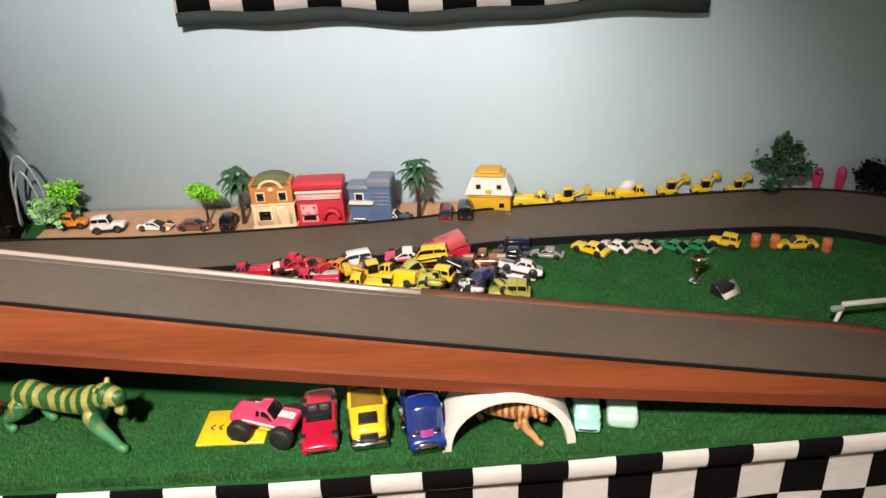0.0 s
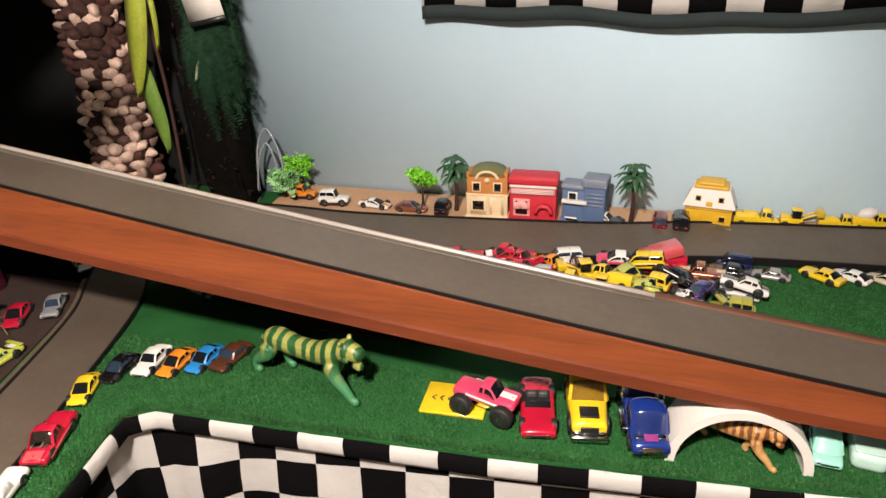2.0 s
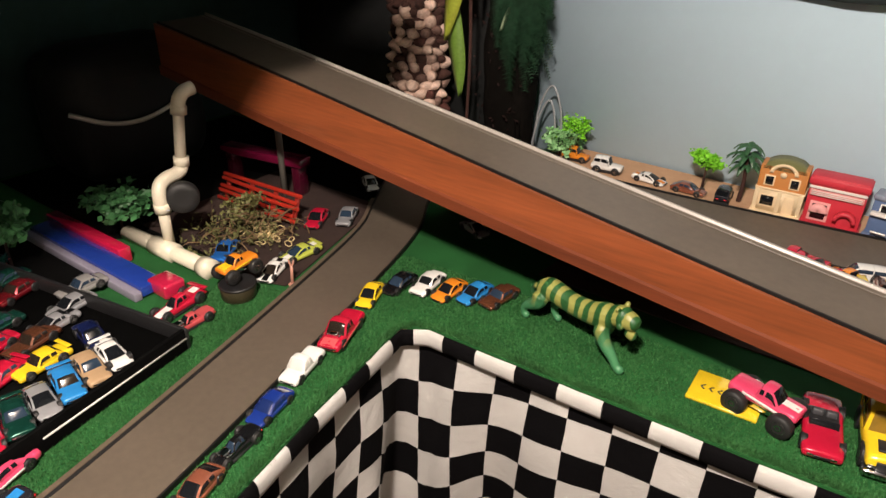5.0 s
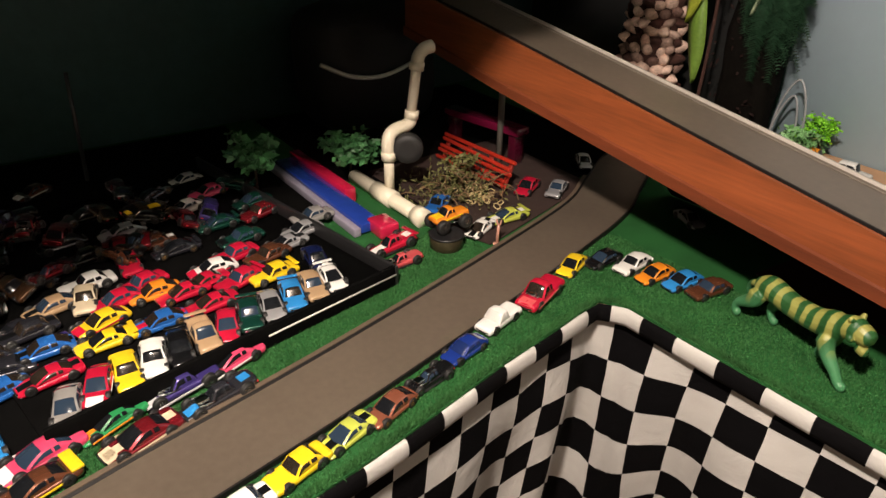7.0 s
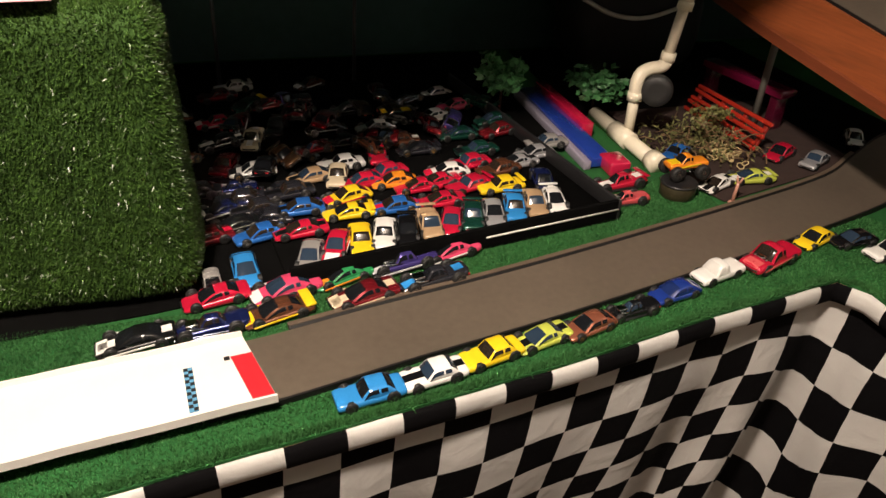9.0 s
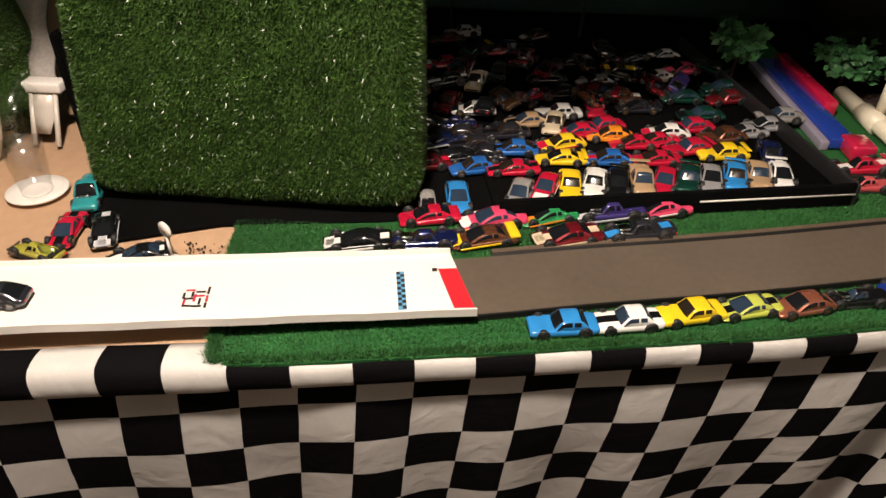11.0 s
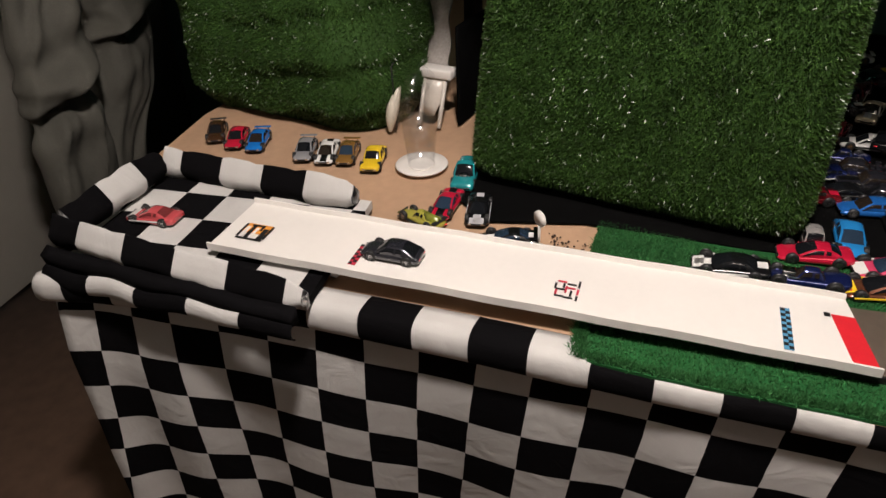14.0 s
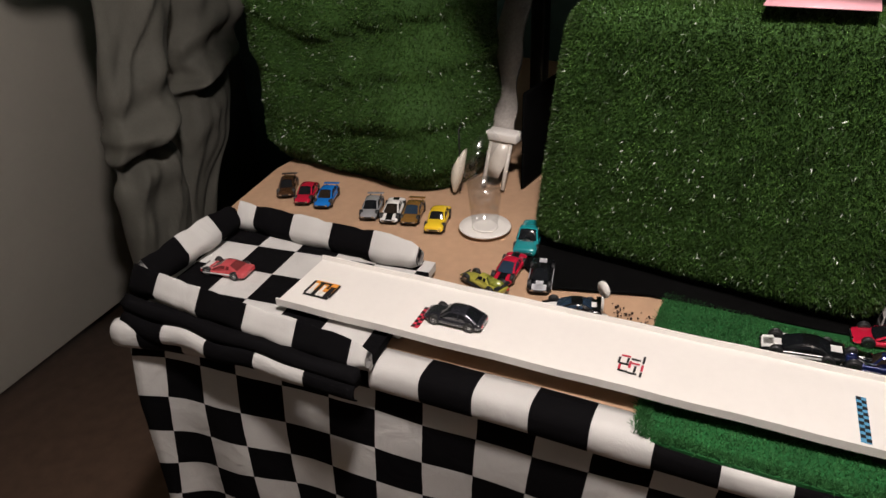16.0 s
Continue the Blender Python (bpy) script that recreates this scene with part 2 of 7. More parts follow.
# shade added out of view to cut ceiling bounce and deepen shadows
part("shade", lathe(bmesh.new(), [(0.012, -0.262), (0.08, -0.275), (0.15, -0.318), (0.185, -0.372), (0.181, -0.372), (0.147, -0.322), (0.078, -0.279), (0.012, -0.268)], 36), surface("added_dark_shade", (0.10, 0.10, 0.09), 0.4), lamp, "unseen dark shade added to keep lamplight off the ceiling")

# ---- the table ----
RIM = [(-0.186, -0.878), (-0.213, -0.81), (-0.245, -0.70), (-0.290, -0.54), (-0.318, -0.36), (-0.345, -0.15), (-0.384, 0.10), (-0.430, 0.38), (-0.471, 0.57), (-0.507, 0.785),
       (-0.471, 0.808), (-0.31, 0.815), (0.02, 0.834), (0.368, 0.867), (0.772, 0.912), (1.5, 0.99)]
OUT = RIM + [(1.5, 1.605), (-1.6, 1.605), (-1.6, -1.12), (-0.67, -1.062), (-0.515, -1.014), (-0.40, -0.955)]
table = thing("layout_table", "L-shaped layout table under green turf and checked cloth", "table")
part("tabletop", plate(OUT, TZ - 0.03, TZ - 0.004), M_CARD, table, "tan cardboard-covered tabletop", smooth=False)
for lx, ly in ((-0.5, -0.95), (-1.5, -1.0), (-0.62, 0.9), (-1.5, 1.5), (1.35, 1.05), (1.35, 1.5)):
    part("leg", box(lx - .03, lx + .03, ly - .03, ly + .03, 0, TZ - 0.03, 0.004), M_WOOD, table)
TURF = [(-0.336, -0.235), (-0.345, -0.15), (-0.384, 0.10), (-0.430, 0.38), (-0.471, 0.57), (-0.507, 0.785), (-0.471, 0.808), (-0.31, 0.815), (0.02, 0.834), (0.368, 0.867), (0.772, 0.912), (1.5, 0.99),
        (1.5, 1.605), (-1.6, 1.605), (-1.6, -0.30), (-0.56, -0.28)]
turf = tagged(part("turf_sheet", plate(TURF, TZ - 0.004, TZ), M_TURF, smooth=False), "bright green artificial turf laid over the table", "artificial turf", kind="structure")

# ---- checked cloth round the table's edge ----


def arc_lengths(line):
    out = [0.0]
    for a, b in zip(line, line[1:]):
        out.append(out[-1] + math.hypot(b[0] - a[0], b[1] - a[1]))
    return out


def resample(line, step):
    s = arc_lengths(line)
    n = max(2, round(s[-1] / step))
    out, k = [], 0
    for i in range(n + 1):
        d = s[-1] * i / n
        while k < len(line) - 2 and s[k + 1] < d:
            k += 1
        t = (d - s[k]) / max(1e-9, s[k + 1] - s[k])
        out.append((line[k][0] + t * (line[k + 1][0] - line[k][0]), line[k][1] + t * (line[k + 1][1] - line[k][1])))
    return out


def sheet(name, grid, uvs, material, thick=0.0012, parent=None):
    """A cloth mesh from rows of points, with UVs in metres."""
    bm = bmesh.new()
    lay = bm.loops.layers.uv.new("UVMap")
    rows = [[bm.verts.new(p) for p in r] for r in grid]
    at = {v: uvs[i][j] for i, r in enumerate(rows) for j, v in enumerate(r)}
    for a, b in zip(rows, rows[1:]):
        for i in range(len(a) - 1):
            f = bm.faces.new((a[i], b[i], b[i + 1], a[i + 1]))
            for lp in f.loops:
                lp[lay].uv = at[lp.vert]
    ob = part(name, bm, material, parent)
    if thick:
        md = ob.modifiers.new("thickness", "SOLIDIFY")
        md.thickness, md.offset = thick, 0
    return ob


SQ = 0.0633
END = [(-1.05, -1.03), (-0.66, -1.01), (-0.42, -0.955), (-0.25, -0.905)]
EDGE = resample(END + RIM, 0.012)


def outward(line, i):
    a, b = line[max(0, i - 1)], line[min(len(line) - 1, i + 1)]
    dx, dy = b[0] - a[0], b[1] - a[1]
    n = math.hypot(dx, dy)
    return dy / n, -dx / n


S0 = arc_lengths(EDGE)
i0 = min(range(len(EDGE)), key=lambda i: math.hypot(EDGE[i][0] - RIM[0][0], EDGE[i][1] - RIM[0][1]))
RIM0 = S0[i0]
# squares counted along the edge: even numbers start white ones; they bunch a little round the inner corner
KNOTS = [(-2.0, -40.4), (0.359, -4), (0.618, 0), (0.998, 6), (1.236, 10), (1.598, 16), (1.660, 17), (1.712, 18), (1.764, 19), (1.822, 20), (1.955, 22), (2.213, 26), (2.462, 30), (2.698, 34), (2.927, 38), (3.6, 49.8)]


def cloth_u(s):
    s -= RIM0
    for (a, p), (b, q) in zip(KNOTS, KNOTS[1:]):
        if s <= b:
            break
    return SQ * (p + (q - p) * (s - a) / (b - a))


# the hanging squares: number, distance along the edge where it meets the second row line, lean for each row, depth of that line, height of a row
WEAVE = [(-9, 0.054, -0.0088, 0.028, 0.0648), (-7, 0.16, -0.0005, 0.035, 0.059), (-5, 0.291, -0.0041, 0.045, 0.0597), (-3, 0.417, -0.0029, 0.054, 0.0606), (-1, 0.554, -0.0073, 0.052, 0.0636),
         (1, 0.682, -0.0055, 0.045, 0.0659), (3, 0.808, -0.0055, 0.042, 0.063), (5, 0.931, -0.0057, 0.042, 0.059), (7, 1.052, -0.0053, 0.041, 0.0615), (9, 1.168, -0.0064, 0.043, 0.06),
         (11, 1.285, -0.0074, 0.043, 0.0577), (13, 1.402, -0.012, 0.046, 0.0529), (14, 1.464, -0.0128, 0.05, 0.0507), (15, 1.53, -0.0024, 0.063, 0.064), (16, 1.586, -0.0083, 0.05, 0.0594),
         (17, 1.639, -0.011, 0.056, 0.0547), (18, 1.719, -0.0009, 0.085, 0.0776), (19, 1.782, -0.0008, 0.07, 0.0694), (20, 1.848, -0.0058, 0.051, 0.0628), (21, 1.907, -0.0052, 0.041, 0.0641),
         (22, 1.969, -0.001, 0.036, 0.0577), (24, 2.098, -0.002, 0.029, 0.059), (26, 2.219, 0, 0.021, 0.058), (30, 2.462, 0, 0.018, 0.058), (38, 2.927, 0, 0.018, 0.058)]


def weave(s, d):
    """Squares along and rows down, at a place on the hanging cloth."""
    s -= RIM0
    at = [a + b * (d - z) / m for n, a, b, z, m in WEAVE]
    k = max(0, min(len(WEAVE) - 2, sum(1 for a in at if a <= s) - 1))
    p, q = WEAVE[k], WEAVE[k + 1]
    t = (s - at[k]) / (at[k + 1] - at[k])
    f = max(0.0, min(1.0, t))
    z, m = p[3] + (q[3] - p[3]) * f, p[4] + (q[4] - p[4]) * f
    return p[0] + (q[0] - p[0]) * t, 2 + (d - z) / m


corner_s = S0[min(range(len(EDGE)), key=lambda i: math.hypot(EDGE[i][0] + 0.507, EDGE[i][1] - 0.785))]
norms = [Vector((*outward(EDGE, i), 0)) for i in range(len(EDGE))]
for _ in range(3):
    norms = [(norms[max(0, i - 1)] + norms[i] * 2 + norms[min(len(norms) - 1, i + 1)]).normalized() for i in range(len(norms))]
# hanging part: soft folds that deepen downwards, deepest at the inner corner
DEPTHS = [0, 0.008, 0.02, 0.035, 0.05, 0.07, 0.09, 0.115, 0.14, 0.17, 0.2, 0.235, 0.27, 0.31, 0.35, 0.4, 0.45, 0.51, 0.57, 0.64, 0.7]
grid, uvs = [], []
for i, (x, y) in enumerate(EDGE):
    n, s = norms[i], S0[i]
    if s < RIM0 - 0.25:
        continue
    near = math.exp(-((s - corner_s) / 0.25) ** 2)
    row, ur = [], []
    for d in DEPTHS:
        fold = (0.5 + 1.0 * near) * 0.016 * min(1, d / 0.3) * math.sin(s * 31 + 1.2 * math.sin(s * 7) + 0.8 * d * near * 8)
        fold += 0.008 * min(1, d / 0.2) * noise.noise((s * 5, d * 3, 0.3))
        drift = 0.012 * min(1, d / 0.1) - 0.012 - 0.07 * d * max(0.0, min(1.0, (s - RIM0) / 0.6))
        row.append((x + n.x * (drift + fold + 0.022 * near * d), y + n.y * (drift + fold + 0.022 * near * d), TZ - 0.028 - d))
        along, down = weave(s, d)
        ur.append((SQ * along, -SQ * down))
    grid.append(row)
    uvs.append(ur)
cloth = thing("table_skirt", "black and white checked cloth hanging round the table", "cloth")
sheet("hanging_cloth", grid, uvs, M_CHECK, parent=cloth)
# rolled lip along the edge
grid, uvs = [], []
LIPP = [(-0.036, -0.002), (-0.022, 0.0015), (-0.010, 0.0025), (-0.001, 0.0015), (0.0045, -0.003), (0.007, -0.010), (0.0078, -0.018), (0.0075, -0.026), (0.0045, -0.032), (-0.002, -0.033)]
LIPG = [(-0.012, -0.006), (-0.006, -0.005), (-0.002, -0.0045), (0.0005, -0.0045), (0.003, -0.006), (0.005, -0.011), (0.0056, -0.018), (0.0054, -0.025), (0.003, -0.031), (-0.003, -0.032)]
for i, (x, y) in enumerate(EDGE):
    n, s = norms[i], S0[i]
    if s < RIM0 - 0.02:
        continue
    wob = 0.0015 * noise.noise((s * 20, 0, 0))
    green = max(0.0, min(1.0, (s - RIM0 - 0.665) / 0.02))       # under the turf the inner hem is hidden
    row, ur, v = [], [], 0.0
    prof = [(a + (c - a) * green, b + (d_ - b) * green) for (a, b), (c, d_) in zip(LIPP, LIPG)]
    for k, (o, z) in enumerate(prof):
        if k:
            v += math.hypot(o - prof[k - 1][0], z - prof[k - 1][1])
        dz = 0
        row.append((x + n.x * (o + wob), y + n.y * (o + wob), TZ + z + dz + wob))
        ur.append((cloth_u(s), -0.0005 - v * 0.062 / 0.076))
    grid.append(row)
    uvs.append(ur)
sheet("rolled_lip", grid, uvs, M_CHECK, 0.002, cloth)

# ---- tracks ----


def strip(name, centre, half, thick, material, parent, lip=0.0045, lip_h=0.009, bank=None, label="", lips=(1, 1), ground=False, left_from=0):
    """A track board along a line of (x, y, z), with raised black edging on each side."""
    C = [Vector(p) for p in centre]
    deck, left, right = [], [], []
    for i, p in enumerate(C):
        d = C[min(i + 1, len(C) - 1)] - C[max(i - 1, 0)]
        side = Vector((-d.y, d.x, 0)).normalized()
        tilt = bank(i / (len(C) - 1)) if bank else 0.0
        side = (side + Vector((0, 0, tilt))).normalized()
        up = Vector((0, 0, 1))
        a, b = p + side * half, p - side * half
        thick = max(0.003, min(a.z, b.z) - TZ - 0.0008) if ground else thick
        deck.append([a, b, b - up * thick, a - up * thick])
        left.append([a - side * 0.0002 + up * lip_h, a + side * lip + up * lip_h, a + side * lip - up * thick, a - side * 0.0002 - up * thick])
        right.append([b - side * lip + up * lip_h, b + side * 0.0002 + up * lip_h, b + side * 0.0002 - up * thick, b - side * lip - up * thick])
    part("deck", rings(bmesh.new(), deck), material, parent, label, smooth=False)
    for on, lp in zip(lips, (left[left_from:], right)):
        if on:
            part("edging", rings(bmesh.new(), lp), M_LIP, parent, "black raised edging", smooth=False)


LOOP = [(-0.472, -0.04, 0), (-0.483, 0.035, 0), (-0.512, 0.16, 0), (-0.545, 0.32, 0), (-0.585, 0.49, 0), (-0.655, 0.76, 0), (-0.725, 1.0, 0.002), (-0.790, 1.12, 0.006), (-0.845, 1.23, 0.011), (-0.835, 1.325, 0.015), (-0.745, 1.385, 0.018),
        (-0.60, 1.392, 0.020), (-0.42, 1.388, 0.020), (-0.15, 1.410, 0.020), (0.1, 1.437, 0.020), (0.31, 1.482, 0.020), (0.59, 1.505, 0.021), (0.82, 1.515, 0.024), (0.96, 1.493, 0.028), (1.08, 1.42, 0.030), (1.14, 1.30, 0.030),
        (1.13, 1.17, 0.027), (1.06, 1.07, 0.022), (0.95, 1.008, 0.0175)]
road = thing("race_track", "grey track board with black edging, curving round the layout", "race track", group="track")


def banking(u):
    """The far straight and the bend lean towards the infield."""
    for (a, p), (b, q) in zip(((0, 0), (0.33, 0), (0.45, 0.19), (0.66, 0.21), (0.80, 0.42), (0.9, 0.3)), ((0.33, 0), (0.45, 0.19), (0.66, 0.21), (0.80, 0.42), (0.9, 0.3), (1.0, 0))):
        if u <= b:
            return p + (q - p) * (u - a) / (b - a)
    return 0.0


strip("road", [(p.x, p.y, TZ + 0.0045 + p.z) for p in smooth_path(LOOP, 7)], 0.054, 0.004, M_TRACK, road, ground=True, lip=0.0028, lip_h=0.0035, bank=banking, left_from=42)
M_BROWNLIP = surface("brown_edging", (0.105, 0.075, 0.052), 0.6, 0, 0.25, 30, 0.1)
near = [Vector((p.x, p.y, TZ + p.z)) for p in smooth_path(LOOP, 7)][9:50]
edge = []
for i, p in enumerate(near):
    d = (near[min(i + 1, len(near) - 1)] - near[max(i - 1, 0)]).normalized()
    edge.append((p, Vector((-d.y, d.x, 0))))
part("edging", rings(bmesh.new(), [[p + n_ * .0570 + Vector((0, 0, .0085)), p + n_ * .0640 + Vector((0, 0, .0085)), p + n_ * .0640 + Vector((0, 0, .0005)), p + n_ * .0570 + Vector((0, 0, .0005))] for p, n_ in edge]), M_BROWNLIP, road, "low brown edging strip", smooth=False)
part("seam", rings(bmesh.new(), [[p + n_ * .0542 + Vector((0, 0, .0048)), p + n_ * .0568 + Vector((0, 0, .0075)), p + n_ * .0568 + Vector((0, 0, .0005)), p + n_ * .0542 + Vector((0, 0, .0005))] for p, n_ in edge]), M_LIP, road, "dark seam along the edging", smooth=False)

RAMP = [(-1.22, 0.957, 0.352), (-0.88, 0.957, 0.305), (-0.36, 0.957, 0.228), (0.13, 0.960, 0.158), (0.57, 0.962, 0.103), (0.76, 0.968, 0.077), (0.88, 0.985, 0.045), (0.95, 1.005, 0.022)]
ramp_line = [Vector((p.x, p.y, p.z + TZ)) for p in smooth_path(RAMP, 8)]
ramp = thing("start_ramp", "long sloping grey start ramp with red-brown wooden sides", "ramp", group="track")
strip("ramp", ramp_line, 0.054, 0.0045, M_TRACK, ramp, lip=0.0025, lip_h=0.0025, lips=(0, 1))
FAR = [[p + Vector((0, 0.0542, 0.0045)), p + Vector((0, 0.0582, 0.0045)), p + Vector((0, 0.060, -0.01)), p + Vector((0, 0.0542, -0.01))] for p in ramp_line]
cut = next(k for k, p in enumerate(ramp_line) if p.x > 0.16)
# pale colour on the upper stretch paints the edge's glossy highlight
part("edging", rings(bmesh.new(), FAR[:cut + 1]), surface("pale_highlight_edging", (0.34, 0.31, 0.28), 0.3, 0, 0.1, 30, 0.02), ramp, "far edging with its pale highlight put into the colour")
part("edging", rings(bmesh.new(), [[q + Vector((0, .012 if k in (1, 2) else 0, -.0040)) for k, q in enumerate(lp)] for lp in FAR[cut:]]), surface("dull_red_brown_wood", (0.13, 0.048, 0.022), 0.6, 0, 0.35, 9, 0.12, stretch=(0.18, 3, 3)), ramp, "bare red-brown wooden far edge")
part("guide_bead", rings(bmesh.new(), [[p + Vector((0, a, b)) for a, b in ((.0425, .0001), (.0440, .0001), (.0440, .0013), (.0425, .0013))] for p in ramp_line[:cut + 1]]), surface("grey_bead", (0.17, 0.145, 0.12), 0.35), ramp)



def ramp_drop(x):
    return 0.098 if x < -0.9 else 0.098 - (x + 0.9) * 0.036 if x < 0.3 else max(0.012, 0.055 - (x - 0.3) * 0.055)


for y0, y1 in ((-0.064, -0.0585), (0.0602, 0.068)):
    loops = []
    for p in ramp_line:
        top, low = p.z - 0.0006, max(TZ + 0.001, p.z - ramp_drop(p.x))
        loops.append([(p.x, p.y + y0, top), (p.x, p.y + y1, top), (p.x, p.y + y1, low), (p.x, p.y + y0, low)])
    part("side_board", rings(bmesh.new(), loops), M_WOOD, ramp, "varnished red-brown wooden side board", smooth=False)
part("foot_strip", rings(bmesh.new(), [[(p.x, p.y - 0.069, max(TZ + .002, p.z - ramp_drop(p.x)) + 0.016), (p.x, p.y - 0.0642, max(TZ + .002, p.z - ramp_drop(p.x)) + 0.018), (p.x, p.y - 0.0642, max(TZ + .001, p.z - ramp_drop(p.x)) - 0.001), (p.x, p.y - 0.069, max(TZ + .001, p.z - ramp_drop(p.x)) - 0.001)] for p in ramp_line]),
     surface("dark_red_brown_wood", (0.15, 0.036, 0.013), 0.45, 0, 0.35, 9, 0.12, stretch=(0.18, 3, 3)), ramp, "wooden moulding along the lower edge", smooth=False)
# added black sheet: blocks wall bounce and blackens the ramp's shadow
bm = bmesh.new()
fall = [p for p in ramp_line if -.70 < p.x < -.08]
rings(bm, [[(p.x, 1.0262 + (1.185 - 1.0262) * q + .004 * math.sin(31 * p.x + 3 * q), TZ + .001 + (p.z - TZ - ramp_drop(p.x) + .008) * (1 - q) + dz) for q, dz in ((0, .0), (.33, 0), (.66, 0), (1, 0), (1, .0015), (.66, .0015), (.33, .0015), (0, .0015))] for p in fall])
part("drape", bm, M_TRAYSHADE, ramp, "black sheet added to darken the shadow under the ramp")
part("post", tube(bmesh.new(), [(-1.02, 1.005, TZ), (-1.02, 1.005, TZ + 0.318)], 0.007, 10), surface("dull_grey_rod", (.16, .15, .13), .5), ramp)

finish = thing("finish_ramp", "white finish ramp with a red starting end", "ramp", group="track")
FN, FS = Vector((-0.470, 0.019, TZ + 0.021)), Vector((-0.352, -0.692, TZ + 0.034))
dirn = (FS - FN).normalized()
sidev = Vector((-dirn.y, dirn.x, 0)).normalized()
loops = []
for k in range(21):
    p = FN.lerp(FS, k / 20)
    prof = [(-0.056, -0.005), (-0.056, 0.006), (-0.0535, 0.006), (-0.0525, 0.0), (0.0525, 0.0), (0.0535, 0.005), (0.056, 0.005), (0.056, -0.005)]
    loops.append([p + sidev * o - dirn * (0.16 * o if k == 0 else 0) + Vector((0, 0, z + 0.0006 * math.sin(k * 1.7))) for o, z in prof])
part("board", rings(bmesh.new(), loops), M_WHITE, finish, smooth=False)


def on_finish(u, v, s, name, w, h, mat, label):
    """A thin sticker on the finish ramp; u along it from its upper end, v across."""
    m = Matrix.Translation(FN + dirn * u + sidev * v + Vector((0, 0, 0.0006))) @ Matrix((dirn, sidev, Vector((0, 0, 1)))).transposed().to_4x4()
    part(name, box(-w / 2, w / 2, -h / 2, h / 2, 0, 0.0006, 0, m), mat, finish, label, smooth=False)


bm = bmesh.new()
rings(bm, [[FN + dirn * (u - 0.16 * v) + sidev * v + Vector((0, 0, z)) for u, z in ((0.0005, 0.0004), (0.0225, 0.0004), (0.0225, 0.0012), (0.0005, 0.0012))] for v in (-0.022, 0.05)])
part("rest", box(-.485, -.44, -.05, -.035, TZ + .0005, TZ + .0165, .002), M_WHITE, finish)
part("rest", box(-.40, -.345, -.55, -.53, TZ + .0005, TZ + .0255, .002), M_WHITE, finish)
part("end_strip", bm, M_RED, finish, "red painted upper end", smooth=False)

# ---- finish box with padded rolls ----
fin = thing("finish_box", "finish tray of checked cloth with padded rolls round it", "tray")
floor_pts = [(-0.225, -0.875), (-0.44, -0.905), (-0.495, -0.575), (-0.275, -0.52)]


def uv_flat(name, pts, z, mat, parent, ang=0.23):
    bm = bmesh.new()
    lay = bm.loops.layers.uv.new("UVMap")
    f = bm.faces.new([bm.verts.new((x, y, z)) for x, y in pts])
    for lp in f.loops:
        x, y = lp.vert.co.x, lp.vert.co.y
        lp[lay].uv = ((x * math.cos(ang) + y * math.sin(ang)) + 0.015, (-x * math.sin(ang) + y * math.cos(ang)) + 0.02)
    ob = part(name, bm, mat, parent, smooth=False)
    md = ob.modifiers.new("thickness", "SOLIDIFY")
    md.thickness, md.offset = 0.012, -1
    return ob


uv_flat("tray_floor", floor_pts[::-1], TZ + 0.018, M_CHECK, fin)


def bolster(name, path, radius, parent, off=0.0, seg=24, squash=1.0, pull=0.9):
    """A padded cloth wall with a creased ridge, tapering at both ends."""
    P = smooth_path(path, 10)
    grid, uvs = [], []
    s = 0.0
    for i, p in enumerate(P):
        if i:
            s += (P[i] - P[i - 1]).length
        d = (P[min(i + 1, len(P) - 1)] - P[max(i - 1, 0)]).normalized()
        side = Vector((-d.y, d.x, 0)).normalized()
        r = radius * (1 + 0.13 * noise.noise((s * 14, radius * 40, 1)) - 0.12 * abs(math.sin(s * math.pi / SQ)) ** 8)
        r *= (0.55, 0.84, 0.95, 1)[min(3, len(P) - 1 - i)]
        row, ur = [], []
        for k in range(seg + 1):
            a = 2 * math.pi * k / seg
            rr = r * (1 + 0.05 * noise.noise((s * 30, math.cos(a) * 2, math.sin(a) * 2)))
            c, z = math.cos(a), math.sin(a)
            if z > 0:
                c = math.copysign(0.12 * abs(c) + 0.88 * (1 - z), c)
            row.append(p + side * (rr * 0.74 * c) + Vector((0, 0, rr * squash * z)))
            ur.append((s * pull + off, 0.001 + 0.058 * k / seg))
        grid.append(row)
        uvs.append(ur)
    ob = sheet(name, grid, uvs, M_CHECK, 0, parent)
    for g, nm in ((grid[0], "end_hem"), (grid[-1], "end_hem")):
        c = sum(g[:-1], Vector()) / (len(g) - 1)
        bm = bmesh.new()
        loops = [[c + (q - c) * f for q in g[:-1]] for f in (1.0, 0.6, 0.15)]
        rings(bm, loops)
        part(nm, bm, surface("white_cotton", (0.74, 0.72, 0.70), 0.9, 0, 0.08, 60, 0.3), ob)
    return ob


ZR = TZ + 0.036
bolster("back_roll", [(-0.440, -0.895, ZR + 0.004), (-0.45, -0.83, ZR), (-0.462, -0.70, ZR), (-0.474, -0.585, ZR)], 0.025, fin, off=0.099)
bolster("end_roll", [(-0.240, -0.862, ZR + 0.012), (-0.33, -0.880, ZR + 0.012), (-0.430, -0.900, ZR + 0.006)], 0.025, fin, off=0.004)
bolster("front_roll", [(-0.232, -0.862, ZR + 0.013), (-0.238, -0.78, ZR + 0.009), (-0.25, -0.66, ZR + 0.003), (-0.27, -0.515, ZR - 0.006)], 0.0235, fin, off=0.024, pull=0.88)
grid, uvs = [], []
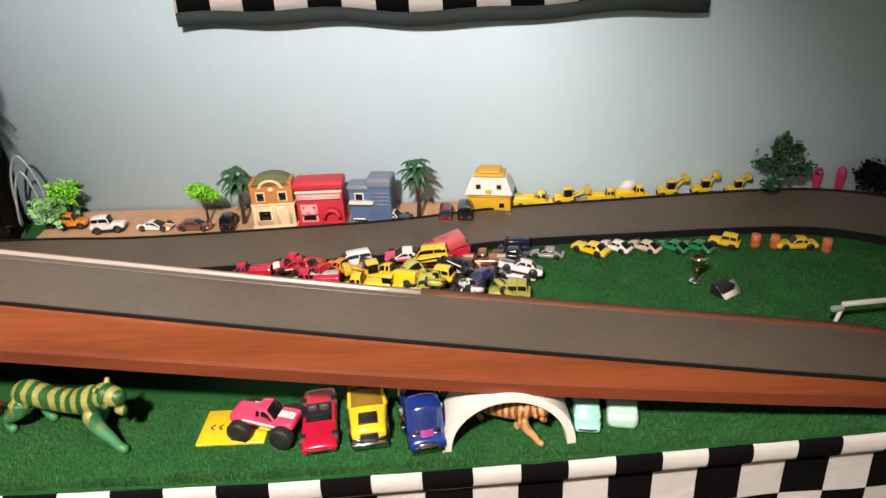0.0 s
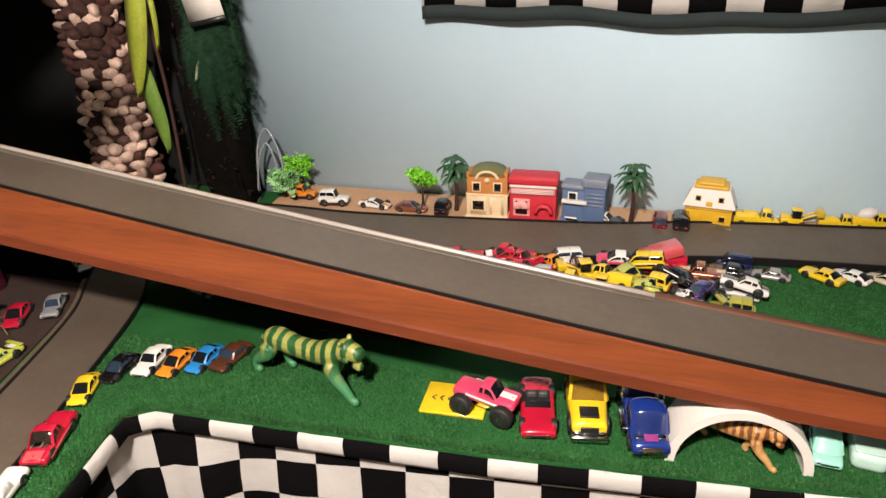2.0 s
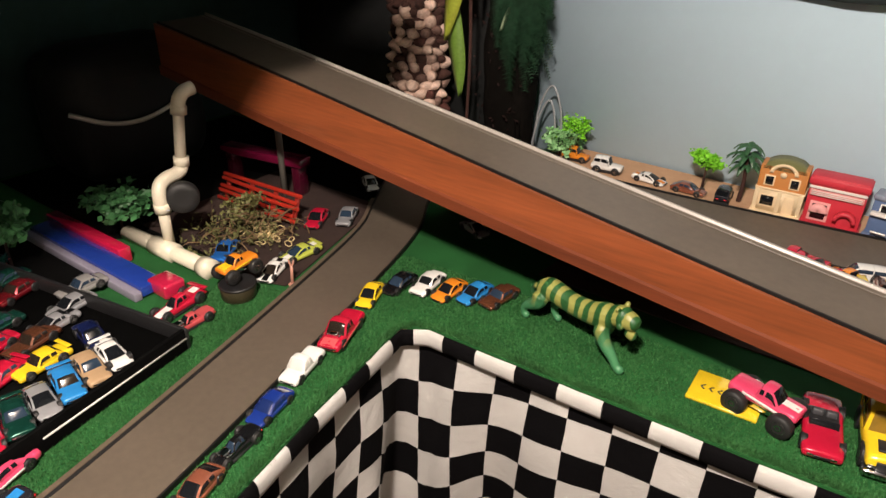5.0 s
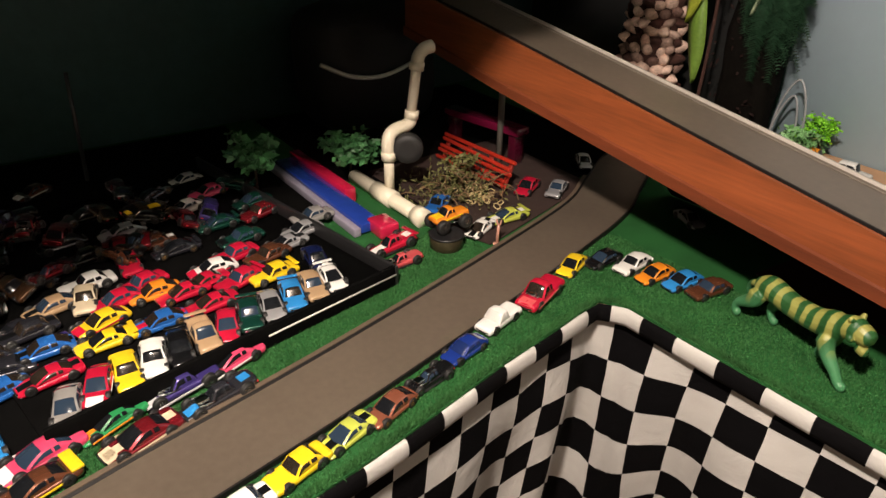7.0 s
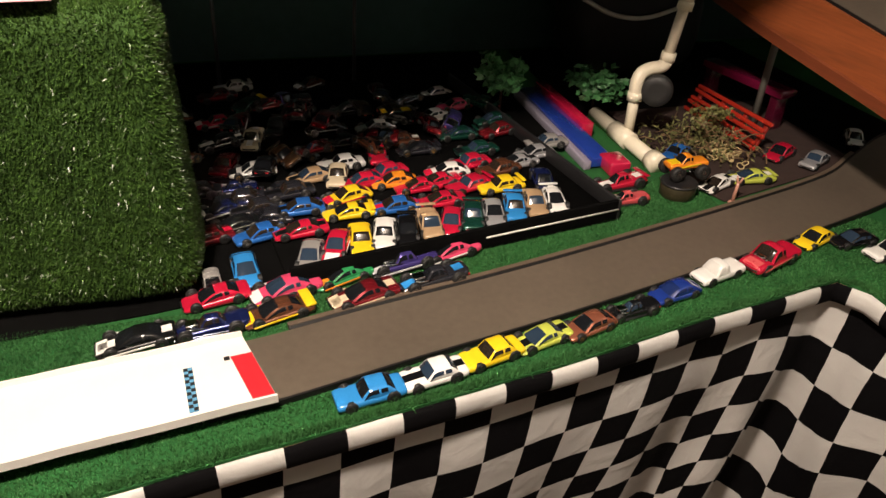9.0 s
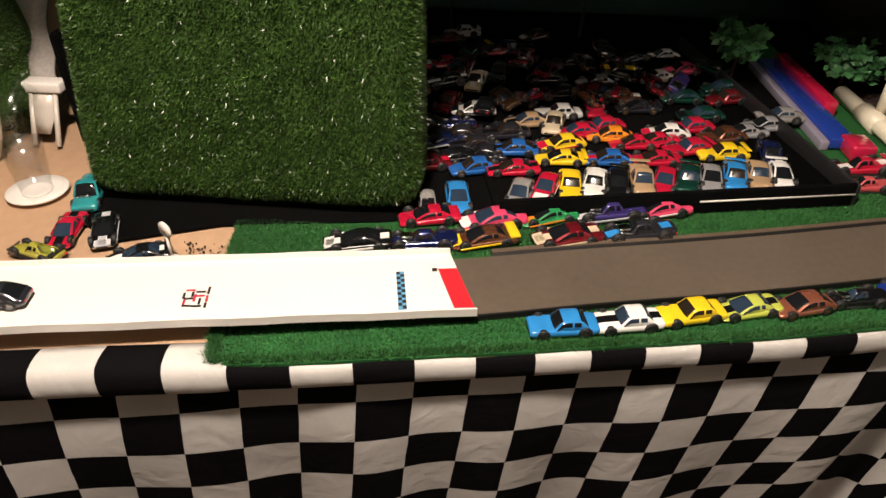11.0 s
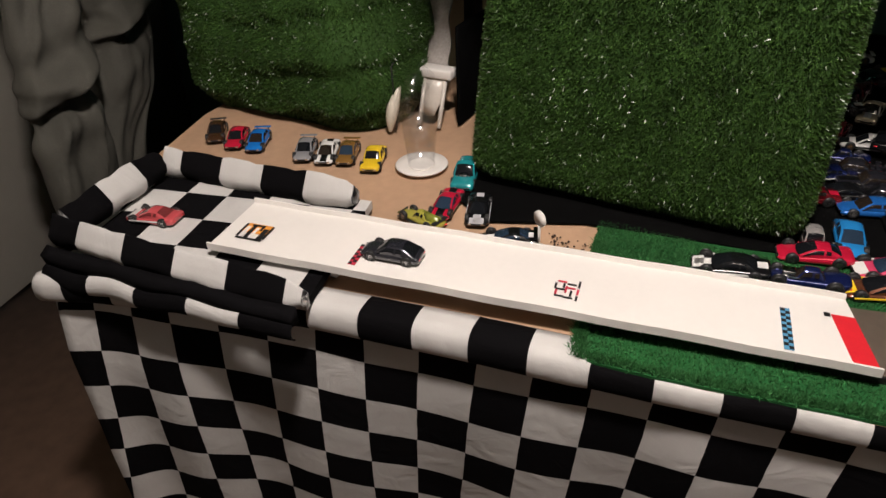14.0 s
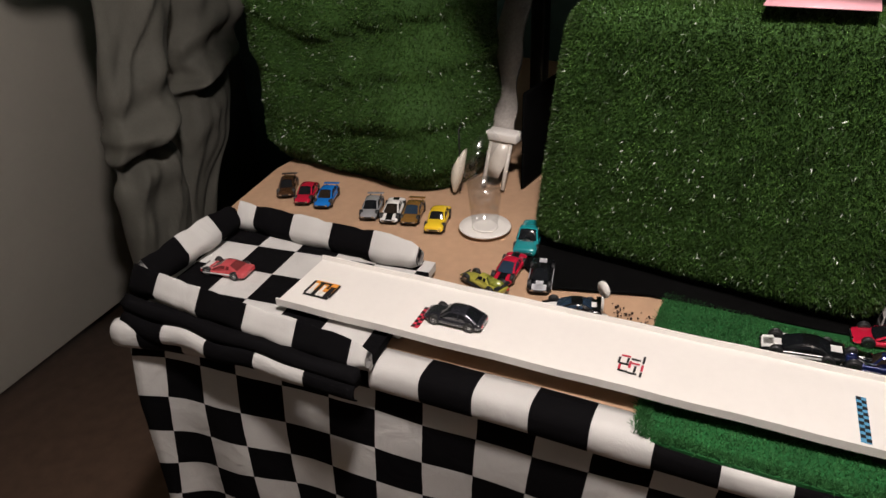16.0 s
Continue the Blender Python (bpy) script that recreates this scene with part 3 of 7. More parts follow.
for k in range(30):
    t = k / 29
    x, y = -0.222 + t * (-0.25 + 0.222), -0.872 + t * (0.362)
    row, ur, d = [], [], 0
    for j, (o, z) in enumerate(((0.013, 0.010), (0.022, 0.007), (0.0265, 0.001), (0.028, -0.007), (0.027, -0.015), (0.020, -0.021))):
        row.append((x + o * (1 - 0.35 * t) + 0.002 * math.sin(t * 17), y, TZ + z * (1 - 0.3 * t) + 0.012 * t + 0.002 * math.sin(t * 23 + 1)))
        ur.append((t * 0.304 + 0.0658, 0.065 + j * 0.0118))
    grid.append(row)
    uvs.append(ur)
sheet("front_apron", grid, uvs, M_CHECK, 0.002, fin)
# black strip stands in for the shadow gap between roll and apron
part("fold", rings(bmesh.new(), [[(r[0][0] - .006, r[0][1], TZ + .034), (r[0][0] + .007, r[0][1], TZ + .026), (r[0][0] + .004, r[0][1], r[0][2] - .004), (r[0][0] - .006, r[0][1], r[0][2] - .004)] for r in grid]), surface("gap_black", (.0045, .0042, .0048), .9, 0, .2, 60, .3, spec=.05), fin, "black strip for the shadow gap under the front roll")

# ---- turf-covered blocks ----


def rounded_box(w, d, h, r, seg=5, lumps=0.0, wrinkle=0.0):
    """Upright block with rounded edges, standing on z=0, centred in x and y."""
    bm = bmesh.new()
    slab(bm, -w / 2, w / 2, -d / 2, d / 2, 0, h)
    bmesh.ops.bevel(bm, geom=bm.edges[:], offset=r, segments=seg, affect="EDGES", profile=0.5)
    bmesh.ops.triangulate(bm, faces=bm.faces[:])
    bmesh.ops.subdivide_edges(bm, edges=[e for e in bm.edges if e.calc_length() > 0.05], cuts=5, use_grid_fill=True)
    bmesh.ops.triangulate(bm, faces=bm.faces[:])
    bmesh.ops.subdivide_edges(bm, edges=[e for e in bm.edges if e.calc_length() > 0.03], cuts=2, use_grid_fill=True)
    bm.normal_update()
    for v in bm.verts:
        p = v.co
        o = lumps * noise.noise(p * 9)
        o += wrinkle * (0.8 * noise.noise((p.x * 5, p.y * 5, p.z * 26)) + 0.9 * max(0, 1 - 4 * abs(noise.noise((p.x * 4 + 3, p.y * 4, p.z * 15 + p.y * 5)))))
        v.co = p + v.normal * o
    return bm


def blades(ob, name, count, length, width, mat, seed, parent, lean=0.6, keep=None):
    """Short plastic grass, one blade a triangle, on a mesh."""
    rng = np.random.default_rng(seed)
    me = ob.data
    me.calc_loop_triangles()
    co = np.array([v.co for v in me.vertices])
    tri = np.array([t.vertices for t in me.loop_triangles])
    a, b, c = co[tri[:, 0]], co[tri[:, 1]], co[tri[:, 2]]
    nrm = np.cross(b - a, c - a)
    area = np.linalg.norm(nrm, axis=1)
    nrm /= np.maximum(area, 1e-12)[:, None]
    if keep is not None:
        area = area * keep((a + b + c) / 3, nrm)
    pick = rng.choice(len(tri), count, p=area / area.sum())
    u, v = rng.random(count), rng.random(count)
    flip = u + v > 1
    u[flip], v[flip] = 1 - u[flip], 1 - v[flip]
    p = a[pick] + (b - a)[pick] * u[:, None] + (c - a)[pick] * v[:, None]
    n = nrm[pick] + rng.normal(0, lean, (count, 3))
    n /= np.linalg.norm(n, axis=1)[:, None]
    side = np.cross(n, rng.normal(0, 1, (count, 3)))
    side /= np.linalg.norm(side, axis=1)[:, None]
    L = length * rng.uniform(0.5, 1.2, count)[:, None]
    verts = np.stack([p - side * width / 2, p + side * width / 2, p + n * L], 1).reshape(-1, 3)
    me2 = bpy.data.meshes.new(name)
    me2.from_pydata(verts.tolist(), [], np.arange(3 * count).reshape(-1, 3).tolist())
    me2.materials.append(mat)
    o = new(name, me2)
    o.parent = parent
    o["kind"] = "stuff"
    return o


block = thing("turf_block", "tall block wrapped in dark green artificial turf", "turf block", pose(-0.685, -0.272, TZ, 0, 0, 0))
bm = rounded_box(0.13, 0.45, 0.34, 0.032, lumps=0.004)
for v in bm.verts:
    v.co.y = v.co.y * (1 - 0.1 * v.co.z / 0.34) + 0.0225 * v.co.z / 0.34
cover = part("cover", bm, M_MOSS, block)
cover.location.z = 0.012
bl = blades(cover, "nap", 100000, 0.0062, 0.0017, M_MOSSB, 5, block, 0.5, keep=lambda c, n: (n[:, 0] > -0.3) * 1.0)
bl.location.z = 0.012
# black box added so the gap below the cover reads dark
part("plinth", box(-0.06, 0.05, -0.215, 0.215, 0, 0.018, 0.003), M_TRAYSHADE, block, "black plinth added to fill the dark gap under the block")
drum = thing("turf_drum", "wide drum wrapped in creased dark green turf", "turf block", pose(-0.805, -0.905, TZ - 0.02, 0, 0, 0))
bm = rounded_box(0.25, 0.46, 0.44, 0.10, lumps=0.012)
bm.normal_update()
for v in bm.verts:
    # slack folds that sag in the middle, each bulging over the one below
    p = v.co
    turn = (p.z + .045 * (1 - (p.y / .23) ** 2) + .10 * p.y * noise.noise((p.y * 5, p.z * 4, 2)) + .022 * noise.noise((p.y * 6, p.z * 3, 7))) / .082
    f = turn % 1
    deep = .35 + 1.3 * max(0, noise.noise((p.y * 4 + 5, math.floor(turn) * 3.7, 1)) + .35)
    v.co = p + v.normal * (.0125 * deep * (1 - f) ** 2 * min(1, f / .10))
cover2 = part("cover", bm, M_MOSS, drum)
blades(cover2, "nap", 75000, 0.0060, 0.0016, M_MOSSB, 6, drum, 0.6, keep=lambda c, n: (n[:, 0] > -0.3) * 1.0)

# ---- toy cars ----
CACHE = {}
COLS = {
    "blue": (0.02, 0.13, 0.45), "sky": (0.025, 0.22, 0.55), "navy": (0.012, 0.02, 0.10), "white": (0.78, 0.77, 0.74), "cream": (0.62, 0.52, 0.36),
    "yellow": (0.80, 0.55, 0.02), "lime": (0.45, 0.50, 0.08), "copper": (0.36, 0.12, 0.07), "black": (0.006, 0.006, 0.007), "red": (0.56, 0.012, 0.045),
    "maroon": (0.22, 0.012, 0.02), "pink": (0.62, 0.055, 0.13), "orange": (0.75, 0.24, 0.02), "brown": (0.17, 0.06, 0.03), "silver": (0.5, 0.5, 0.52),
    "grey": (0.26, 0.25, 0.24), "gold": (0.38, 0.20, 0.05), "green": (0.02, 0.22, 0.07), "teal": (0.02, 0.24, 0.26), "mint": (0.32, 0.70, 0.58),
    "tan": (0.42, 0.28, 0.16), "azure": (0.015, 0.16, 0.55), "bronze": (0.10, 0.045, 0.02), "dkblue": (0.010, 0.030, 0.20), "coral": (0.60, 0.09, 0.10), "purple": (0.07, 0.05, 0.24), "dkgreen": (0.01, 0.07, 0.05), "olive": (0.36, 0.34, 0.05), "charcoal": (0.035, 0.035, 0.045),
}
# x along the car from tail (-0.5) to nose (0.5): half width, sill height, top height, all as parts of length, width and height
STYLES = {
    "coupe": dict(L=0.073, W=0.0305, H=0.0195, r=0.0064, hull=[(-.5, .74, .30, .52), (-.47, .88, .22, .60), (-.36, .98, .16, .64), (-.1, 1, .16, .60), (.16, 1, .16, .60), (.34, .98, .16, .54), (.46, .86, .18, .44), (.5, .70, .26, .36)],
                  cab=(-.43, -.22, .03, .20, .86, .72, .62, 1.0), ax=(-.30, .31)),
    "muscle": dict(L=0.075, W=0.0315, H=0.0205, r=0.0066, hull=[(-.5, .86, .30, .56), (-.48, .95, .22, .64), (-.34, 1, .16, .66), (-.1, .98, .16, .62), (.14, .98, .16, .62), (.34, 1, .16, .60), (.47, .95, .18, .56), (.5, .88, .24, .48)],
                   cab=(-.34, -.22, .03, .13, .86, .74, .64, 1.0), ax=(-.29, .31)),
    "wedge": dict(L=0.075, W=0.0325, H=0.0172, r=0.0064, hull=[(-.5, .82, .30, .66), (-.46, .95, .22, .72), (-.3, 1, .14, .70), (-.1, .96, .14, .64), (.14, .94, .14, .56), (.34, .96, .14, .46), (.46, .84, .16, .34), (.5, .62, .22, .28)],
                  cab=(-.36, -.18, .0, .20, .80, .62, .64, 1.0), ax=(-.30, .31)),
    "pickup": dict(L=0.076, W=0.031, H=0.025, r=0.0070, hull=[(-.5, .94, .26, .60), (-.48, .97, .2, .64), (-.3, .98, .16, .64), (-.06, .98, .16, .62), (.16, .98, .16, .60), (.34, .98, .16, .58), (.47, .94, .18, .54), (.5, .84, .24, .44)],
                   cab=(-.10, -.06, .10, .20, .88, .74, .60, 1.0), ax=(-.30, .31)),
    "van": dict(L=0.070, W=0.031, H=0.0275, r=0.0064, hull=[(-.5, .92, .24, .58), (-.48, .97, .18, .62), (-.3, 1, .14, .62), (0, 1, .14, .62), (.2, 1, .14, .60), (.36, .98, .14, .52), (.47, .92, .16, .46), (.5, .82, .22, .38)],
                cab=(-.48, -.45, .16, .32, .92, .80, .60, 1.0), ax=(-.30, .31)),
    "racer": dict(L=0.074, W=0.030, H=0.0175, r=0.0066, hull=[(-.5, .60, .34, .70), (-.44, .80, .22, .72), (-.3, .84, .16, .66), (-.1, .74, .16, .60), (.14, .66, .16, .54), (.32, .62, .16, .46), (.45, .50, .18, .34), (.5, .34, .22, .28)],
                  cab=(-.20, -.12, .04, .12, .52, .34, .58, 1.0), ax=(-.31, .33)),
    "jeep": dict(L=0.062, W=0.030, H=0.030, r=0.0076, hull=[(-.5, .88, .34, .60), (-.47, .92, .3, .64), (-.3, .94, .26, .64), (0, .94, .26, .62), (.16, .9, .26, .62), (.34, .84, .26, .60), (.47, .80, .28, .56), (.5, .74, .32, .48)],
                 cab=(-.44, -.40, .04, .10, .88, .80, .62, 1.0), ax=(-.29, .31)),
    "truck": dict(L=0.085, W=0.032, H=0.034, r=0.0066, hull=[(-.5, .94, .26, .78), (-.48, .96, .2, .82), (-.3, .96, .18, .82), (0, .96, .18, .82), (.1, .96, .18, .56), (.34, .94, .18, .54), (.47, .92, .2, .50), (.5, .86, .26, .42)],
                  cab=(.08, .10, .28, .34, .90, .82, .54, 1.0), ax=(-.32, .32)),
}


def hull_bm(st):
    """A rounded body skinned over stations along the car."""
    L, W, H = st["L"], st["W"], st["H"]
    S = st["hull"]
    S = [S[0]] + list(S) + [S[-1]]
    fine = []
    for k in range(1, len(S) - 2):
        n = 2 if k in (1, len(S) - 3) else 3
        for q in range(n):
            t = q / n
            fine.append([0.5 * (2 * b + (c - a) * t + (2 * a - 5 * b + 4 * c - d) * t * t + (3 * b - a - 3 * c + d) * t ** 3) for a, b, c, d in zip(S[k - 1], S[k], S[k + 1], S[k + 2])])
    fine.append(S[-1])
    loops = []
    for x, w, lo, hi in fine:
        hw, z0, z1 = w * W / 2, lo * H, hi * H
        dz = z1 - z0
        half = [(.86, z0), (.97, z0 + .16 * dz), (1.0, z0 + .42 * dz), (.985, z0 + .66 * dz), (.93, z0 + .86 * dz), (.80, z0 + .97 * dz), (.5, z1 + .015 * H)]
        loops.append([(x * L, -hw * a, z) for a, z in half] + [(x * L, 0, z1 + .03 * H)] + [(x * L, hw * a, z) for a, z in reversed(half)] + [(x * L, 0, z0)])
    return rings(bmesh.new(), loops)


def cab_bm(st, roof=False):
    """The cabin as a grid of stations: all of it for the glass; roof, pillars and rear quarters alone for the painted shell."""
    L, W, H = st["L"], st["W"], st["H"]
    r0, r1, f1, f0, wb, wt, zb, zt = st["cab"]
    zb, zt, hb, ht = (zb - .05) * H, zt * H, wb * W / 2, wt * W / 2
    xm = (r1 + f1) / 2 - .01
    out = .00045 if roof else 0.0
    crown = .10 * H

    def row(x, k, bow):
        """One section: k is how far it stands up, bow pushes the middle along the car."""
        z = zb + (zt - zb) * k
        half = hb + (ht - hb) * k
        pts = [(x, hb + out, zb)]
        if k > .05:
            pts.append((x, hb + (ht - hb) * k * .45 + .03 * W + out, zb + (z - zb) * .5))
        else:
            pts.append((x, hb + out, zb + .0001))
        pts += [(x, half + out, z), (x + bow * .5, half * .86, z + crown * .35 * k + out), (x + bow * .85, half * .5, z + crown * .8 * k + out), (x + bow, 0, z + crown * k + out)]
        return [(a * L, -b, c) for a, b, c in pts] + [(a * L, b, c) for a, b, c in reversed(pts[:-1])]

    keys = [(r0 - .01, 0, -.02), (r0 + (r1 - r0) * .55, .62, -.012), (r1, .97, 0), (xm - .014, 1.03, 0), (xm + .014, 1.03, 0), (f1, .97, .012), (f1 + (f0 - f1) * .5, .56, .03), (f0, 0, .05)]
    S = [keys[0]] + keys + [keys[-1]]
    rows, span = [], []
    for i in range(1, len(S) - 2):
        for q in range(3):
            t = q / 3
            rows.append(row(*[.5 * (2 * b + (c - a) * t + (2 * a - 5 * b + 4 * c - d) * t * t + (3 * b - a - 3 * c + d) * t ** 3) for a, b, c, d in zip(S[i - 1], S[i], S[i + 1], S[i + 2])]))
            span.append(i - 1)
    rows.append(row(*keys[-1]))
    bm = bmesh.new()
    if not roof:
        return rings(bm, rows, False)
    V = [[bm.verts.new(p) for p in r] for r in rows]
    n = len(rows[0])
    for g, i in enumerate(span):
        for j in range(n - 1):
            side, edge = j in (0, 1, n - 3, n - 2), j in (2, n - 4)
            if (i in (2, 3, 4) and not side) or i == 3 or edge or (i in (0, 1) and side) or j in (0, n - 2):
                bm.faces.new((V[g][j], V[g][j + 1], V[g + 1][j + 1], V[g + 1][j]))
    loose = [v for v in bm.verts if not v.link_faces]
    bmesh.ops.delete(bm, geom=loose, context="VERTS")
    return bm


def shared(key, build, material, smooth=True):
    """Mesh data that alike parts share."""
    k = (key, material.name)
    if k not in CACHE:
        bm = build()
        bm.normal_update()
        me = bpy.data.meshes.new(key)
        bm.to_mesh(me)
        bm.free()
        me.materials.append(material)
        for p in me.polygons:
            p.use_smooth = smooth
        CACHE[k] = me
    return CACHE[k]


def piece(name, me, parent, m=None, label=""):
    ob = new(name, me)
    ob.parent = parent
    if m is not None:
        ob.matrix_basis = m
    if label:
        ob["label"] = label
    return ob


def tyre_bm(r, w):
    return lathe(bmesh.new(), [(r * .55, -w / 2), (r * .93, -w / 2), (r, -w * .3), (r, w * .3), (r * .93, w / 2), (r * .55, w / 2)], 16, pose(0, 0, 0, 90))


def rim_bm(r, w):
    return lathe(bmesh.new(), [(r * .05, -w * .42), (r * .25, -w * .5), (r * .52, -w * .38), (r * .6, -w * .52), (r * .6, w * .52), (r * .52, w * .38), (r * .25, w * .5), (r * .05, w * .42)], 12, pose(0, 0, 0, 90))


def stripe_bm(st, y0, y1, x0, x1):
    """A band that follows the car's top."""
    L, W, H = st["L"], st["W"], st["H"]
    pts = [(x, hi) for x, w, lo, hi in st["hull"] if x0 <= x <= x1]
    loops = [[(x * L, y0 * W, hi * H + .0002), (x * L, y1 * W, hi * H + .0002), (x * L, y1 * W, hi * H + .0009), (x * L, y0 * W, hi * H + .0009)] for x, hi in pts]
    return rings(bmesh.new(), loops)


def shade(c, k):
    return tuple(min(1, v * k) for v in c)


GLASSES = [M_GLASS, M_GLASS, surface("blue_tinted_car_window", (0.02, 0.035, 0.06), 0.1, 0, 0.1, 30, 0, coat=0.5), surface("brown_tinted_car_window", (0.022, 0.016, 0.012), 0.12, 0, 0.3, 90, 0, coat=0.2)]


def car(x, y, head, style, color, label, z=0.0, accent=None, extras="", group="parked toy cars", scale=1.0, rim="chrome", category="toy car", glass=None, roll=0.0, pitch=0.0, name="toy_car"):
    st = STYLES[style]
    L, W, H, r = st["L"], st["W"], st["H"], st["r"]
    rgb = COLS[color]
    met = 0.5 if color in ("silver", "gold", "copper", "maroon", "charcoal", "navy", "purple", "dkgreen", "bronze", "brown") else 0.2 if color in ("red", "blue", "coral") else 0.0
    body_m = paint(rgb, met)
    m = pose(x, y, TZ + z, roll, pitch, head) @ Matrix.Diagonal((scale, scale, scale, 1))
    c = thing(name, label, category, m, group)
    body = piece("body", shared("car_body_" + style, lambda: hull_bm(st), body_m), c)
    # bumpers and lamps sit on the body
    open_top = "open" in extras
    gl = glass or GLASSES[sum(map(ord, label + style)) % len(GLASSES)]
    if open_top:
        piece("cockpit", shared("car_cockpit_" + style, lambda: box(-.22 * L, .10 * L, -.36 * W, .36 * W, .55 * H, .69 * H, .001), M_BASE), c)
        for s in (-1, 1):
            piece("seat", shared("car_seat", lambda: box(-.003, .003, -.0042, .0042, 0, .0055, .0012), surface("dark_grey_seat", (.05, .05, .055))), c, pose(-.10 * L, s * .16 * W, .64 * H, 0, -12))
        piece("windscreen", shared("car_screen_" + style, lambda: box(-.0006, .0006, -.34 * W, .34 * W, 0, .0055, .0004), gl), c, pose(.10 * L, 0, .64 * H, 0, -28))
    else:
        piece("cabin_glass", shared("car_windows_" + style, lambda: cab_bm(st), gl), c)
        piece("roof", shared("car_roof_" + style, lambda: cab_bm(st, True), paint(COLS[accent], 0) if accent and "roof" in extras else body_m), c)
    piece("chassis", shared("car_chassis_" + style, lambda: box(-.47 * L, .47 * L, -.42 * W, .42 * W, .0022, .2 * H, .0006), M_BASE if "chrome" not in extras else M_CHROME), c)
    rm = M_CHROME if rim == "chrome" else paint(COLS[rim])
    big = 1.0
    for ax, k in zip(st["ax"], (1.1 if style in ("muscle", "racer") else 1.0, 1.0)):
        for s in (-1, 1):
            rr = r * k * big
            hw = min(1, max(h_[1] for h_ in st["hull"] if abs(h_[0] - ax) < .16)) * W / 2
            wy = hw - .0021 if style != "racer" else hw + .0008
            piece("wheel_arch", shared("arch%.4f" % rr, lambda: lathe(bmesh.new(), [(rr * .4, -.0005), (rr * 1.08, -.0005), (rr * 1.08, .0005), (rr * .4, .0005)], 14, pose(0, 0, 0, 90)), M_BASE), c, pose(ax * L, s * (hw - .0002), rr * 1.04))
            t = piece("wheel", shared("tyre%.4f" % rr, lambda: tyre_bm(rr, .0052), M_RUBBER), c, pose(ax * L, s * wy, rr))
            piece("rim", shared("rim%.4f" % rr, lambda: rim_bm(rr, .0054), rm), t)
    if accent and "stripe" in extras:
        am = paint(COLS[accent])
        piece("stripe", shared("car_stripe_" + style, lambda: stripe_bm(st, -.16, .16, .1, .48), am, False), body)
        piece("stripe", shared("car_tailstripe_" + style, lambda: stripe_bm(st, -.16, .16, -.48, -.28), am, False), body)
    if accent and "flame" in extras:
        am = paint(COLS[accent])
        for s in (-1, 1):
            piece("flank_mark", shared("car_flank_" + style, lambda: box(-.3 * L, .38 * L, -.0004, .0006, .34 * H, .46 * H, .0003), am), body, pose(0, s * (W / 2 - .0002), 0, 0, 4 * s))
        piece("bonnet_mark", shared("car_bonnet_" + style, lambda: stripe_bm(st, -.3, .3, .3, .5), am, False), body)
    if "wing" in extras:
        w = piece("wing", shared("car_wing_" + style, lambda: box(-.5 * L, -.41 * L, -.46 * W, .46 * W, .86 * H, .91 * H, .0004), body_m if "dark" not in extras else M_BASE), c)
        for s in (-1, 1):
            piece("strut", shared("car_strut_" + style, lambda: box(-.47 * L, -.44 * L, -.0006, .0006, .55 * H, .87 * H), M_BASE), w, pose(0, s * .3 * W, 0))
    if accent and "tail" in extras:
        piece("tail_panel", shared("car_tail_panel_" + style, lambda: box(-.515 * L, -.36 * L, -.47 * W, .47 * W, .70 * H, .90 * H, .0012), paint(COLS[accent])), c)
    if "engine" in extras:
        e = piece("engine", shared("car_engine", lambda: box(-.006, .006, -.005, .005, 0, .006, .001), M_CHROME), c, pose((.22 if style != "wedge" else -.2) * L, 0, .52 * H))
        for s in (-1, 1):
            piece("exhaust", shared("car_exhaust", lambda: tube(bmesh.new(), [(-.014, 0, 0), (0, 0, .001), (.006, 0, .003)], .0012, 6), M_CHROME), e, pose(0, s * .0075, .001))
    piece("grille", shared("car_grille_" + style, lambda: box(-.0006, .0009, -.20 * W, .20 * W, -.0012, .0012, .0003), M_BASE), c, pose(.492 * L, 0, .30 * H))
    for s in (-1, 1):
        piece("tail_light", shared("car_tail_light", lambda: box(-.0009, .0006, -.0022, .0022, -.0010, .0010, .0003), M_RED), c, pose(-.492 * L, s * .27 * W, .42 * H))
        piece("headlight", shared("car_headlight", lambda: box(-.0006, .0012, -.0022, .0022, -.0011, .0011, .0003), M_CHROME), c, pose(.488 * L, s * .27 * W, .33 * H))
    return c


# parked along the table's edge
car(-0.419, 0.129, -81, "muscle", "sky", "glossy blue toy coupe parked on the turf edge")
car(-0.432, 0.200, -79, "muscle", "white", "white toy race car with dark marks on its bonnet", accent="black", extras="stripe")
car(-0.451, 0.272, -75, "muscle", "yellow", "bright yellow toy muscle car on the turf", accent="black", extras="")
car(-0.467, 0.338, -74, "wedge", "lime", "lime green toy wedge car with black swoosh", accent="black", extras="stripe")
car(-0.476, 0.402, -73, "coupe", "copper", "metallic copper toy coupe parked on turf", rim="gold")
car(-0.495, 0.468, -79, "racer", "black", "black toy dragster with chrome engine", extras="engine", accent="silver")
car(-0.517, 0.540, -78, "coupe", "dkblue", "dark blue toy car with rounded bonnet", extras="", glass=paint((.010, .022, .10)))
car(-0.545, 0.620, -75, "pickup", "white", "plain white toy flatbed pickup on the turf edge", extras="", glass=paint((.6, .59, .56)))
car(-0.560, 0.712, -71, "pickup", "red", "red toy hot rod pickup with chrome engine", extras="engine chrome flame", scale=1.22, accent="coral")
car(-0.597, 0.815, -69, "coupe", "yellow", "mustard yellow toy car at the end of the row", extras="", accent="red")
